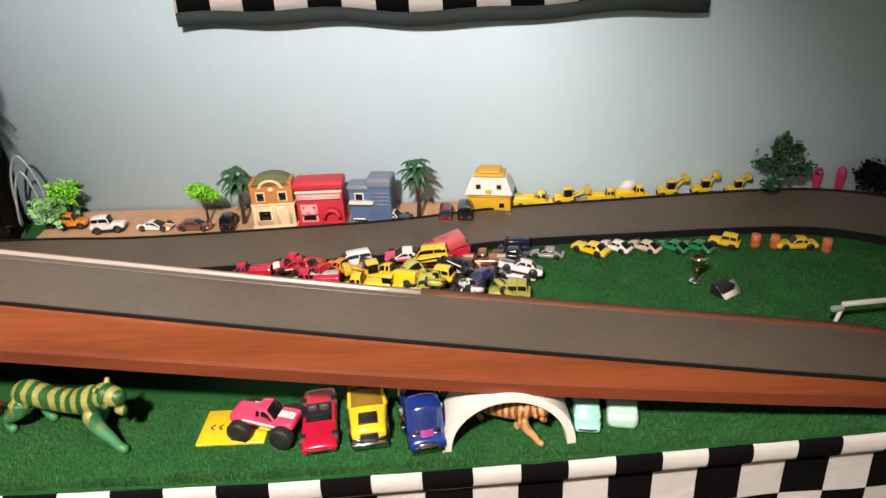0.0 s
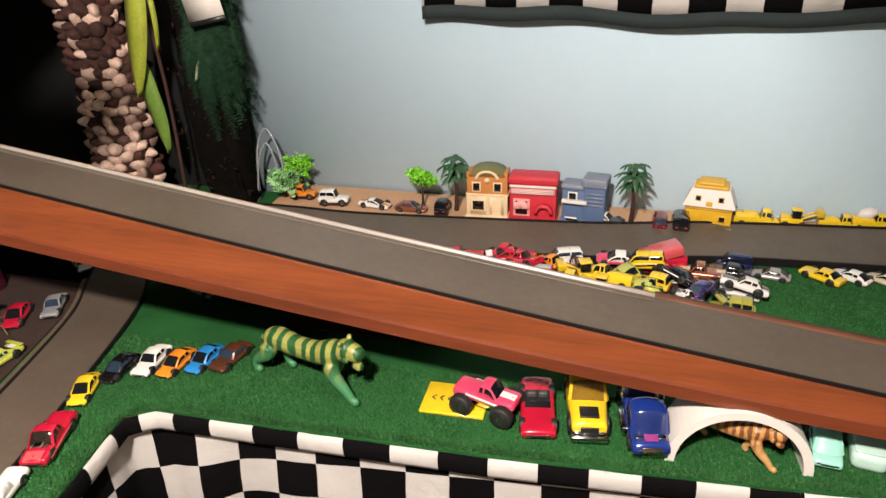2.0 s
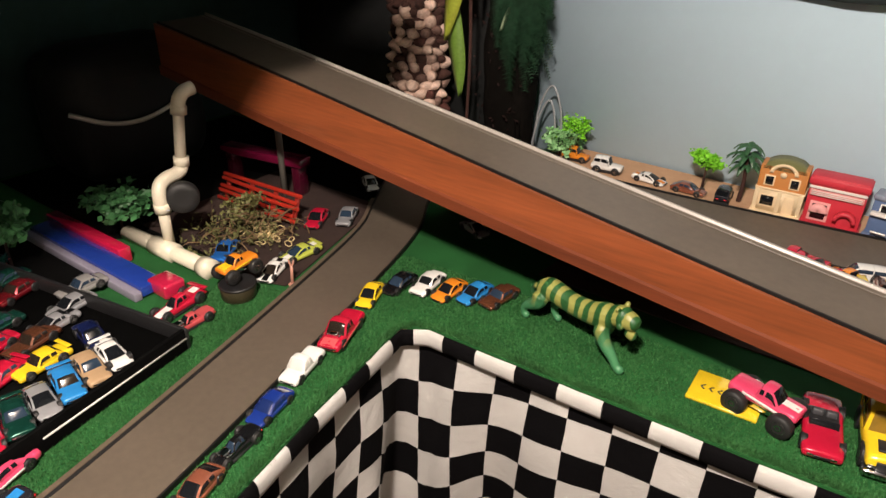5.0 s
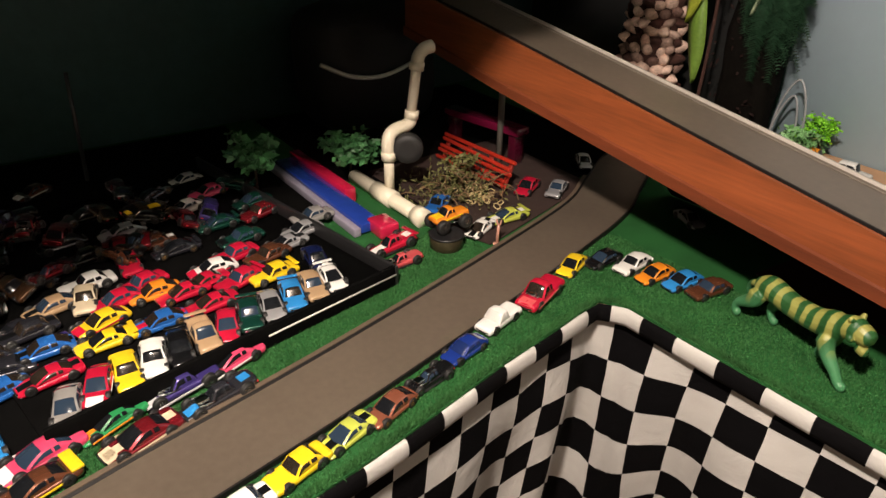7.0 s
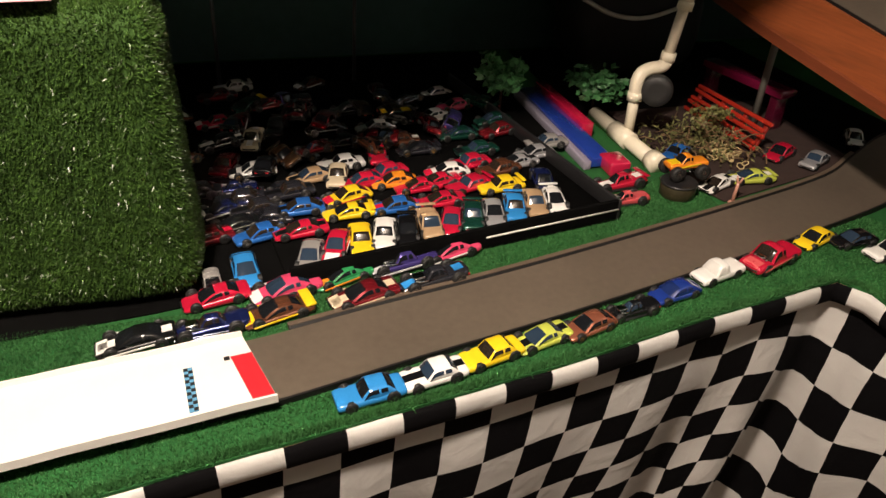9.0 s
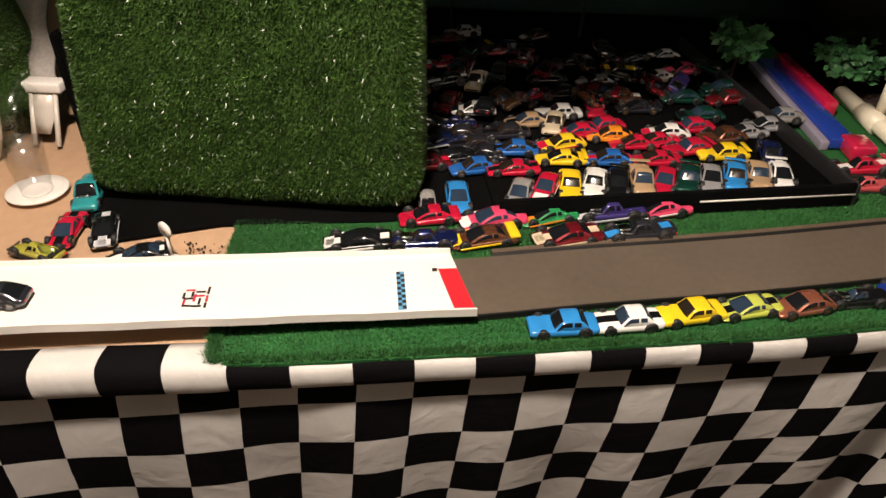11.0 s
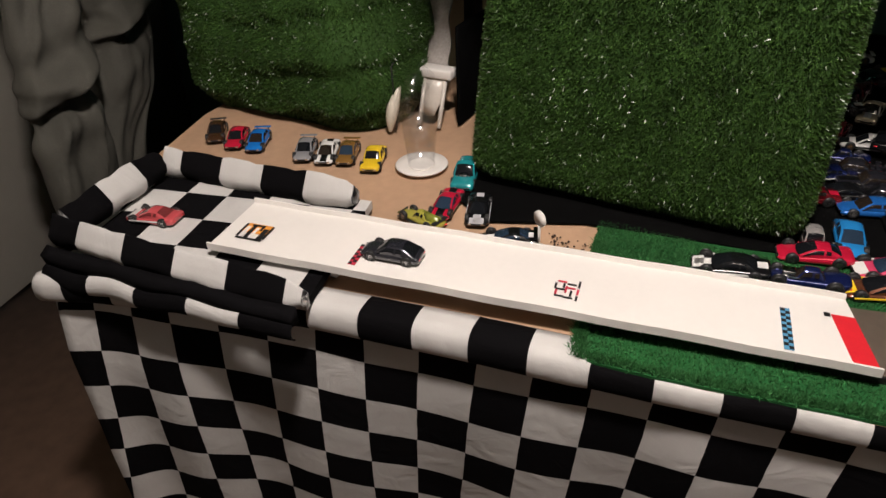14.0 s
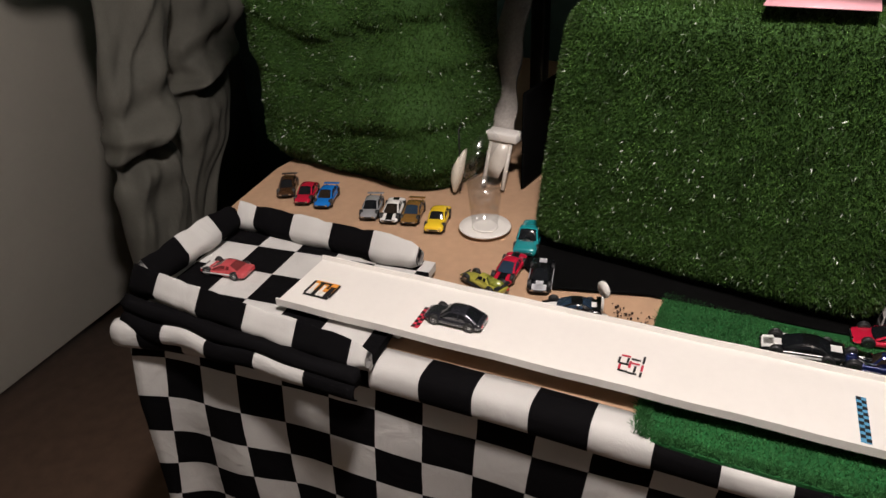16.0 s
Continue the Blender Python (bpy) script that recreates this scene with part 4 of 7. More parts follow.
for (x, y, h, s, c, l) in ((-0.583, 0.872, -88, "coupe", "black", "black toy sports car in the short row"), (-0.545, 0.900, -84, "muscle", "white", "white toy muscle car in the short row"),
                           (-0.504, 0.905, -92, "coupe", "orange", "orange toy coupe in the short row"), (-0.466, 0.924, -94, "coupe", "sky", "light blue toy coupe in the short row"),
                           (-0.428, 0.938, -97, "muscle", "brown", "brown metallic toy car in the short row")):
    car(x, y, h, s, c, l, group="short row by the ramp")
# between track and tray
G2 = "toy cars beside the tray"
car(-0.555, -0.116, -80, "wedge", "black", "black toy racer with white zebra stripes", accent="white", extras="stripe flame", group=G2, scale=1.15)
car(-0.564, -0.036, -80, "racer", "navy", "dark blue toy hot rod with chrome engine", extras="engine chrome", group=G2, scale=1.2)
car(-0.577, 0.041, -75, "wedge", "brown", "brown toy racer with a yellow tail", accent="yellow", extras="tail flame", group=G2, scale=1.15)
car(-0.590, 0.147, -75, "wedge", "maroon", "dark red metallic toy racer with pale marks", accent="cream", extras="stripe flame", group=G2, scale=1.2)
car(-0.607, 0.240, -76, "racer", "charcoal", "black toy racer with a cyan bonnet", accent="sky", extras="stripe engine", group=G2, scale=1.3)
car(-0.622, -0.032, -77, "wedge", "red", "red toy sports car beside the tray", group=G2, scale=1.1)
car(-0.621, 0.052, -73, "wedge", "pink", "pinkish red toy sports car with pale marks", accent="white", extras="flame", group=G2, scale=1.2)
car(-0.637, 0.125, -71, "wedge", "green", "green and orange toy racer by the tray", accent="orange", extras="stripe flame", group=G2, scale=1.08)
car(-0.651, 0.208, -78, "racer", "purple", "dark purple toy hot rod with chrome", extras="engine flame", accent="silver", group=G2, scale=1.3)
car(-0.668, 0.276, -74, "wedge", "pink", "bright red toy racer with white bonnet marks", accent="white", extras="stripe flame", group=G2, scale=1.2)
car(-0.672, 0.004, 8, "coupe", "sky", "light blue toy coupe facing the track", group=G2, scale=1.1)
car(-0.640, -0.035, 10, "jeep", "grey", "small grey toy jeep in the shade", group=G2, scale=0.8, z=0.0)
# the two racers on the finish ramp
FA = math.degrees(math.atan2(dirn.y, dirn.x))


def on_ramp(u, v):
    p = FN + dirn * u + sidev * v
    return p.x, p.y, p.z - TZ


rx, ry, rz = on_ramp(0.495, 0.012)
car(rx, ry, FA, "coupe", "charcoal", "dark blue-black toy saloon on the white ramp", z=rz + .0005, group="racing toy cars", pitch=-0.9, glass=M_GLASS)
car(-.332, -.815, -78, "wedge", "coral", "coral red toy racer stopped in the finish tray", z=.0182, accent="white", extras="flame", group="racing toy cars", rim="white", glass=surface("red_tinted_car_window", (0.16, 0.03, 0.03), 0.12, 0, 0.2, 60, 0, coat=0.5))

# tray of cars
tray_d, tray_n = Vector((-0.18, 0.983, 0)).normalized(), Vector((-0.983, -0.18, 0)).normalized()
TP = Vector((-0.628, 0.06, TZ))
TM = Matrix.Translation(TP) @ Matrix((tray_d, tray_n, Vector((0, 0, 1)))).transposed().to_4x4()
tray = thing("display_tray", "shallow black tray crowded with toy cars", "tray", TM)
part("tray_bottom", box(0, 0.50, 0, 0.62, 0, 0.010), M_TRAYSHADE, tray)
part("front_wall", box(0, 0.50, -0.006, 0.0, 0, 0.036, 0.0015), M_TRAYSHADE, tray, "black front wall")
part("end_wall", box(0.50, 0.506, -0.006, 0.62, 0, 0.034, 0.0015), M_BASE, tray)
part("trim_line", box(0.275, 0.5, -0.0075, -0.0062, 0.019, 0.0216), M_WHITE, tray, "thin white line along the front wall")
PERP, ALONG = -10, -79
G3 = "toy cars in the tray"
TRAYCARS = [
    (-.675, .089, 0, "coupe", "grey"), (-.695, .126, 0, "coupe", "red"), (-.702, .160, 0, "muscle", "yellow"), (-.710, .194, 0, "muscle", "white"), (-.716, .228, 0, "coupe", "black"),
    (-.723, .262, 0, "pickup", "tan"), (-.729, .296, 0, "coupe", "red"), (-.737, .330, 0, "muscle", "dkgreen"), (-.743, .364, 0, "coupe", "silver"), (-.750, .400, 0, "muscle", "sky"), (-.757, .435, 0, "muscle", "tan"), (-.766, .470, 0, "wedge", "white"),
    (-.745, .080, 1, "wedge", "red"), (-.784, .152, 1, "wedge", "yellow"), (-.831, .157, 1, "coupe", "yellow"), (-.787, .222, 1, "coupe", "blue"), (-.795, .295, 1, "wedge", "red"), (-.833, .352, 1, "muscle", "red"),
    (-.822, .400, 1, "muscle", "yellow"), (-.825, .474, 0, "muscle", "navy"), (-.901, .226, 1, "muscle", "red"), (-.868, .236, 1, "coupe", "orange"), (-.846, .270, 1, "wedge", "red"), (-.887, .328, 1, "coupe", "white"),
    (-.912, .372, 1, "muscle", "red"), (-.880, .415, 1, "muscle", "brown"), (-.931, .498, 1, "coupe", "silver"), (-.903, .455, 1, "wedge", "silver"), (-.756, .024, 1, "coupe", "blue"), (-.758, -.050, 1, "muscle", "maroon"),
    (-.806, .082, 1, "coupe", "blue"), (-.945, .017, 1, "coupe", "white"), (-.864, -.005, 1, "muscle", "charcoal"), (-.907, .106, 1, "coupe", "tan"), (-.904, .150, 0, "muscle", "cream"), (-.945, .160, 1, "muscle", "white"),
    (-1.022, .271, 1, "muscle", "brown"), (-1.092, .241, 1, "coupe", "silver"), (-1.034, .385, 1, "coupe", "dkgreen"), (-1.126, .357, 1, "coupe", "white"), (-1.175, .415, 1, "coupe", "pink"), (-1.037, .463, 1, "muscle", "maroon"),
    (-.99, -.029, 0, "muscle", "maroon"), (-1.068, .018, 0, "pickup", "cream"), (-1.30, -.05, 1, "muscle", "maroon"), (-1.35, -.02, 1, "muscle", "white"), (-.985, .30, 1, "wedge", "charcoal"), (-.975, .225, 0, "muscle", "red"),
    (-.858, .305, 1, "wedge", "red"), (-.875, .185, 1, "coupe", "red"), (-.86, .070, 1, "muscle", "charcoal"), (-.83, .02, 1, "muscle", "charcoal"), (-.99, .09, 1, "coupe", "charcoal"), (-1.03, .17, 1, "muscle", "black"), (-.96, .40, 1, "muscle", "dkgreen"), (-1.10, .15, 1, "coupe", "charcoal"),
    (-1.12, .06, 0, "muscle", "black"), (-1.09, .47, 1, "coupe", "dkgreen"), (-1.17, .30, 1, "muscle", "black"), (-1.19, .20, 1, "coupe", "charcoal"), (-.97, .535, 1, "muscle", "grey"), (-.79, -.01, 1, "wedge", "black"), (-.90, -.07, 1, "muscle", "charcoal"),
]
WORDS = {"coupe": "coupe", "muscle": "muscle car", "wedge": "sports car", "pickup": "pickup", "van": "panel van", "racer": "racer", "jeep": "jeep", "truck": "truck"}
SHADES = {"sky": "light blue", "navy": "navy blue", "lime": "lime green", "mint": "mint green", "dkgreen": "dark green", "charcoal": "charcoal grey", "coral": "coral red"}
rng = random.Random(7)
for i, (x, y, a, s, c) in enumerate(TRAYCARS):
    inside = (Vector((x, y, TZ)) - TP).dot(tray_d) > 0.0 and (Vector((x, y, TZ)) - TP).dot(tray_n) > 0
    lift = 0.0103 if inside else 0.0026 if y < .6 and x < -.64 else 0.0
    car(x, y, (ALONG if a else PERP) + rng.uniform(-9, 9), s, c, "%s toy %s packed among others in the tray" % (SHADES.get(c, c), WORDS[s]), z=lift, group=G3, scale=1.04,
        accent=rng.choice(["white", "black", "black", "red"]), extras=rng.choice(["", "stripe", "flame", "", "wing", ""]), rim=rng.choice(["chrome", "chrome", "gold", "grey"]))
# a second layer lying across the packed ones, and a sheet added to blacken the shaded table under the strays
tagged(part("black_mat", plate([(-.535, -.425), (-.545, -.40), (-.585, -.30), (-.610, -.10), (-.640, .052), (-.78, .09), (-1.0, .585), (-1.58, .585), (-1.58, -.49), (-.58, -.49)], TZ + .0003, TZ + .0025), M_TRAYSHADE, smooth=False), "thin black sheet added for the shade beside tray and block", "mat")
rng = random.Random(19)
for k in range(34):
    x, y = rng.uniform(-1.24, -.93), rng.uniform(-.26, .50)
    x -= .18 * max(0, y - .1)
    s = rng.choice(["coupe", "muscle", "wedge", "racer", "muscle", "coupe", "jeep"])
    # mostly dark colours, put in for the shade at the tray's back
    c = rng.choice(["red", "maroon", "black", "charcoal", "black", "navy", "dkgreen", "brown", "maroon", "bronze", "grey", "purple"])
    car(x, y, rng.uniform(0, 360), s, c, "%s toy %s lying across the packed cars" % (SHADES.get(c, c), WORDS[s]), z=.018 + rng.uniform(0, .006), group=G3, roll=rng.choice([0, 0, 12, -14, 24]), pitch=rng.uniform(-12, 12),
        accent=rng.choice(["white", "black", "yellow", "red"]), extras=rng.choice(["", "stripe", "flame", "wing", "engine"]), rim=rng.choice(["chrome", "chrome", "gold"]))
for (x, y, h, s, c) in ((-.84, -.03, -70, "wedge", "navy"), (-.80, .035, -95, "muscle", "charcoal"), (-.885, .055, -60, "coupe", "charcoal"), (-.905, -.015, -85, "racer", "navy"), (-.83, .105, -72, "racer", "purple"), (-.92, .12, -100, "muscle", "brown"),
                        (-.70, -.11, -75, "coupe", "red"), (-.80, -.16, -80, "muscle", "maroon"), (-.93, -.20, -70, "wedge", "black"), (-1.07, -.13, 10, "coupe", "silver"), (-1.18, -.05, -75, "muscle", "red"), (-1.25, .10, -80, "van", "charcoal"), (-1.31, .28, 4, "muscle", "maroon"),
                        (-1.28, .40, -78, "coupe", "white"), (-1.38, .14, -60, "coupe", "brown")):
    car(x, y, h, s, c, "%s toy %s standing in the shade by the tray" % (SHADES.get(c, c), WORDS[s]), z=.0026 if y < .05 else .0, group=G3, accent="white", extras="flame")
# by the far end of the tray
G4 = "toy cars by the pipe stand"
car(-0.815, 0.605, -79, "racer", "red", "red toy rocket racer on the turf", accent="white", extras="stripe wing", group=G4, scale=1.35)
car(-0.762, 0.590, -86, "racer", "coral", "orange toy dragster with chrome engine", extras="engine", group=G4, scale=1.1)
car(-0.780, 0.768, -66, "wedge", "white", "white toy wedge car with black windows", accent="black", extras="stripe", group=G4, scale=0.98, z=.003)
car(-0.790, 0.838, -95, "wedge", "lime", "pale yellow toy racer with rear wing", extras="wing stripe", accent="white", group=G4, scale=1.1, z=.003)
car(-0.900, 0.760, -60, "muscle", "blue", "dark blue toy car among dry twigs", group=G4, z=.003)
car(-0.868, 0.955, -62, "coupe", "red", "dark red toy car by the track", group=G4, scale=1.1, z=.003)
car(-0.828, 0.998, -60, "muscle", "silver", "silver grey toy car in the ramp's shade", group=G4, z=.003)
car(-0.600, 1.115, -20, "coupe", "silver", "pale grey toy car in the shade under the ramp", group=G4)
car(-0.905, 1.150, -35, "coupe", "white", "white toy car deep in the shaded corner", group=G4, z=.003)
# cardboard end
G5 = "toy cars by the finish"
for (x, y, h, s, c, l, e) in ((-.603, -.965, 36, "coupe", "bronze", "dark bronze toy sports car with wing", "wing dark"), (-.598, -.914, 27, "coupe", "red", "red toy coupe with small wing", ""), (-.604, -.873, 25, "coupe", "azure", "blue toy rally car with wing", "wing"),
                              (-.608, -.777, 26, "coupe", "silver", "pale lilac silver toy coupe", "wing"), (-.616, -.740, 24, "wedge", "white", "white toy supercar with black vents", "stripe"), (-.626, -.706, 22, "coupe", "gold", "golden brown toy coupe with wing", "wing"),
                              (-.624, -.656, 21, "muscle", "yellow", "bright yellow toy coupe on cardboard", "")):
    car(x, y, h, s, c, l, accent="black", extras=e, group=G5)
car(-.632, -.498, 16, "pickup", "teal", "teal toy hot rod pickup on cardboard", group=G5, extras="engine", scale=1.15)
car(-.547, -.487, 8, "wedge", "red", "translucent red toy racer on cardboard", group=G5, accent="black", extras="stripe")
car(-.552, -.440, 20, "wedge", "black", "black toy racer with silver graphics", group=G5, accent="silver", extras="stripe flame")
car(-.503, -.374, -68, "wedge", "black", "dark purple toy racer with white stripes", group=G5, accent="white", extras="stripe wing")

# ---- front strip ----


def big_wheel(parent, x, y, r, w):
    t = piece("wheel", shared("bigtyre%.4f" % r, lambda: tyre_bm(r, w), M_RUBBER), parent, pose(x, y, r))
    piece("rim", shared("bigrim%.4f" % r, lambda: rim_bm(r * .9, w * 1.05), M_CHROME), t)


def monster(x, y, head, color, label, z=0.0, scale=1.0, accent="white"):
    c = thing("monster_truck", label, "toy truck", pose(x, y, TZ + z, 0, 0, head) @ Matrix.Diagonal((scale, scale, scale, 1)), "monster trucks")
    st = STYLES["pickup"]
    body = piece("body", shared("car_body_pickup", lambda: hull_bm(st), paint(COLS[color])), c, pose(0, 0, .016))
    piece("cabin_glass", shared("car_windows_pickup", lambda: cab_bm(st), M_GLASS, False), c, pose(0, 0, .016))
    piece("roof", shared("car_roof_pickup", lambda: cab_bm(st, True), paint(COLS[color])), c, pose(0, 0, .016))
    piece("stripe", shared("car_stripe_pickup", lambda: stripe_bm(st, -.3, .3, .1, .48), paint(COLS[accent]), False), body)
    for s in (-1, 1):
        piece("flank_mark", shared("car_flank_pickup", lambda: box(-.3 * st["L"], .38 * st["L"], -.0004, .0006, .34 * st["H"], .46 * st["H"], .0003), paint(COLS[accent])), body, pose(0, s * .0155, 0, 0, 6))
    piece("chassis", shared("monster_chassis", lambda: box(-.03, .03, -.009, .009, .010, .021, .001), M_CHROME), c)
    for ax in (-.026, .026):
        piece("axle", shared("monster_axle", lambda: tube(bmesh.new(), [(0, -.016, 0), (0, .016, 0)], .0025, 8), M_BASE), c, pose(ax, 0, .014))
        for s in (-1, 1):
            big_wheel(c, ax, s * .019, .014, .012)
    return c


pad = thing("launch_pad", "flat yellow plastic pad with black chevrons", "toy pad", pose(-0.062, 0.926, TZ, 0, 0, 3))
part("plate", box(-.045, .045, -.033, .033, 0, .005, .0015), paint((0.75, 0.52, 0.02)), pad)
for k in range(3):
    for s in (-1, 1):
        part("chevron", box(-.0035, .0035, -.0009, .0009, .005, .0056, 0, pose(-.03 + k * .011, -.002 + s * .0025, 0, 0, 0, 45 * s)), M_BASE, pad)
monster(-0.014, 0.918, -12, "pink", "pinkish red toy monster truck with white lettering bars", scale=1.15)
car(0.052, 0.928, -79, "muscle", "red", "glossy red open-top toy convertible", extras="open", scale=1.5, group="front toys", accent="black")
hum = car(0.115, 0.942, -80, "jeep", "yellow", "yellow boxy toy off-roader with black grille", scale=1.86, group="front toys", accent="black", glass=surface("amber_car_window", (.22, .13, .015), .12, 0, .2, 40, 0, coat=.5))
piece("grille", shared("grille", lambda: box(-.0008, .001, -.006, .006, -.003, .003, .0003), M_BASE), hum, pose(.0312, 0, .0115))
trk = car(0.187, 0.936, -78, "truck", "dkblue", "dark blue toy robot truck with chrome front", scale=1.58, extras="chrome", group="front toys", accent="silver", glass=surface("deep_blue_window", (.015, .03, .14), .15, 0, .2, 40, 0, coat=.5))
for s in (-1, 1):
    piece("exhaust_pipe", shared("exhaust_pipe", lambda: tube(bmesh.new(), [(0, 0, 0), (0, 0, .022)], .0016, 8), M_CHROME), trk, pose(-.004, s * .0165, .018))
for q_, w_ in ((trk, .0135), (hum, .0125)):
    piece("bumper", shared("chrome_bumper%.4f" % w_, lambda: box(-.0012, .0022, -w_, w_, -.0022, .0022, .0008), M_CHROME), q_, pose(.0375 if q_ is trk else .0325, 0, .0062))
for s in (-1, 1):
    piece("lamp_cover", shared("lamp_cover", lambda: box(-.003, .003, -.0035, .0035, 0, .0022, .0008), M_CHROME), trk, pose(.0345, s * .0085, .0180))
piece("bonnet_vent", shared("bonnet_vent", lambda: box(-.0055, .0055, -.0065, .0065, 0, .0012, .0003), M_BASE), hum, pose(.021, 0, .0188))
piece("emblem", shared("emblem", lambda: box(-.008, .008, -.005, .005, 0, .0008, .0003), paint((0.30, 0.05, 0.22))), trk, pose(.0315, 0, .0186))
for s in (-1, 1):
    piece("side_tank", shared("side_tank", lambda: box(-.012, .012, -.0025, .0025, 0, .008, .001), M_CHROME), trk, pose(.006, s * .0165, .005))
piece("radiator", shared("radiator", lambda: box(-.0006, .0014, -.0075, .0075, 0, .008, .0005), M_CHROME), trk, pose(.0418, 0, .007))


def arch_bm(r1, r0, d, seg=28):
    loops = []
    for k in range(seg + 1):
        a = math.pi * k / seg
        c, s = math.cos(a), math.sin(a)
        loops.append([(r1 * c, -d / 2, r1 * s), (r1 * c, d / 2, r1 * s), (r0 * c, d / 2, r0 * s), (r0 * c, -d / 2, r0 * s)])
    return rings(bmesh.new(), loops)


tun = thing("tunnel_arch", "white plastic half-round tunnel arch", "toy tunnel", pose(0.298, 0.917, TZ, 0, 0, 5))
part("arch", arch_bm(.084, .073, .062), M_WHITE, tun, smooth=False)


def stripes(name, a, b, scale=38.0, limb=None):
    """A banded coat: wavering bars across the back that fade down the flanks; plain paler legs."""
    m = surface(name, a, 0.45, 0, 0.25, 40, 0.1)
    nt = m.node_tree
    base = next(n for n in nt.nodes if n.type == "VALTORGB")
    co = next(n for n in nt.nodes if n.type == "TEX_COORD")
    wave = nt.nodes.new("ShaderNodeTexWave")
    wave.bands_direction = "X"
    wave.inputs["Scale"].default_value, wave.inputs["Distortion"].default_value, wave.inputs["Detail"].default_value, wave.inputs["Detail Scale"].default_value = scale, 3.5, 2, 1.5
    nt.links.new(co.outputs["Object"], wave.inputs["Vector"])
    edge = nt.nodes.new("ShaderNodeValToRGB")
    edge.color_ramp.elements[0].position, edge.color_ramp.elements[1].position = 0.42, 0.58
    nt.links.new(wave.outputs["Fac"], edge.inputs["Fac"])
    sep = nt.nodes.new("ShaderNodeSeparateXYZ")
    nt.links.new(co.outputs["Object"], sep.inputs["Vector"])
    high = nt.nodes.new("ShaderNodeMapRange")
    high.inputs["From Min"].default_value, high.inputs["From Max"].default_value = 0.034, 0.060
    nt.links.new(sep.outputs["Z"], high.inputs["Value"])
    amt = nt.nodes.new("ShaderNodeMath")
    amt.operation = "MULTIPLY"
    nt.links.new(edge.outputs["Color"], amt.inputs[0])
    nt.links.new(high.outputs["Result"], amt.inputs[1])
    legs = nt.nodes.new("ShaderNodeMixRGB")
    legs.inputs["Color1"].default_value = (*(limb or a), 1)
    nt.links.new(high.outputs["Result"], legs.inputs["Fac"])
    nt.links.new(base.outputs["Color"], legs.inputs["Color2"])
    mix = nt.nodes.new("ShaderNodeMixRGB")
    nt.links.new(amt.outputs[0], mix.inputs["Fac"])
    nt.links.new(legs.outputs["Color"], mix.inputs["Color1"])
    mix.inputs["Color2"].default_value = (*b, 1)
    nt.links.new(mix.outputs["Color"], nt.nodes["Principled BSDF"].inputs["Base Color"])
    return m


def blob(bm, path, radii, seg=14, squash=1.0):
    """A soft limb along a path with rounded ends."""
    P = smooth_path(path, 5)
    n = len(P)
    rad = []
    for i in range(n):
        t = i / (n - 1) * (len(radii) - 1)
        k = min(int(t), len(radii) - 2)
        rad.append(radii[k] + (t - k) * (radii[k + 1] - radii[k]))
    ends = [0.35, 0.75]
    for i, f in enumerate(ends):
        rad[i] *= f
        rad[-1 - i] *= f
    tube(bm, P, rad, seg)


def tiger(label, m, mat, scale, name="toy_tiger"):
    bm = bmesh.new()
    blob(bm, [(-.088, 0, .050), (-.062, 0, .062), (-.02, 0, .058), (.022, 0, .060), (.050, 0, .068), (.070, 0, .070)], [.013, .0185, .0165, .0175, .020, .016])
    blob(bm, [(.052, 0, .068), (.074, 0, .079), (.090, 0, .080)], [.015, .0165, .0155])
    blob(bm, [(.080, 0, .081), (.096, 0, .078), (.106, 0, .074)], [.0155, .013, .009])
    blob(bm, [(.088, 0, .064), (.098, 0, .058), (.104, 0, .055)], [.009, .0075, .005])
    for s in (-1, 1):
        blob(bm, [(.076, s * .011, .092), (.075, s * .013, .099)], [.0055, .003], 8)
        blob(bm, [(.085, s * .010, .074), (.080, s * .0155, .068)], [.008, .005], 8)
    for s, f in ((-1, .014), (1, -.012)):
        blob(bm, [(.048, s * .011, .060), (.052 + f * .7, s * .016, .038), (.056 + f * 1.8, s * .017, .020), (.058 + f * 2.4, s * .017, .008), (.068 + f * 2.5, s * .017, .0055)], [.0145, .0105, .0075, .0065, .007], 10)
    for s, f in ((-1, -.014), (1, .014)):
        blob(bm, [(-.070, s * .011, .056), (-.066 + f * .6, s * .016, .040), (-.082 + f * 1.2, s * .017, .022), (-.080 + f * 1.5, s * .017, .008), (-.070 + f * 1.5, s * .017, .0055)], [.0165, .0125, .0068, .006, .007], 10)
    blob(bm, [(-.086, 0, .056), (-.100, .004, .050), (-.108, .010, .034), (-.104, .016, .022)], [.006, .005, .005, .004], 8)
    ob = part(name, bm, mat)
    md = ob.modifiers.new("skin", "REMESH")
    md.mode, md.voxel_size, md.use_smooth_shade = "VOXEL", .0016, True
    ob.matrix_world = m @ Matrix.Diagonal((scale, scale, scale * 1.08, 1))
    return tagged(ob, label, "toy animal")


tiger("striped green and yellow plastic tiger figure striding", pose(-0.278, 0.918, TZ + .0005, 0, 0, -13), stripes("tiger_green", (0.018, 0.085, 0.022), (0.27, 0.27, 0.07), 15, (0.055, 0.21, 0.09)), 0.92)
tiger("small brown tiger figure under the arch", pose(0.292, 0.917, TZ + .0003, 0, 0, -20), stripes("tiger_brown", (0.50, 0.25, 0.08), (0.16, 0.06, 0.02), 20, (0.52, 0.30, 0.12)), 0.57)
car(0.404, 0.945, -95, "van", "mint", "mint green rounded toy car", scale=1.12, group="front toys", rim="mint", glass=surface("pale_mint_window", (.30, .62, .54), .25, 0, .1, 30, 0))
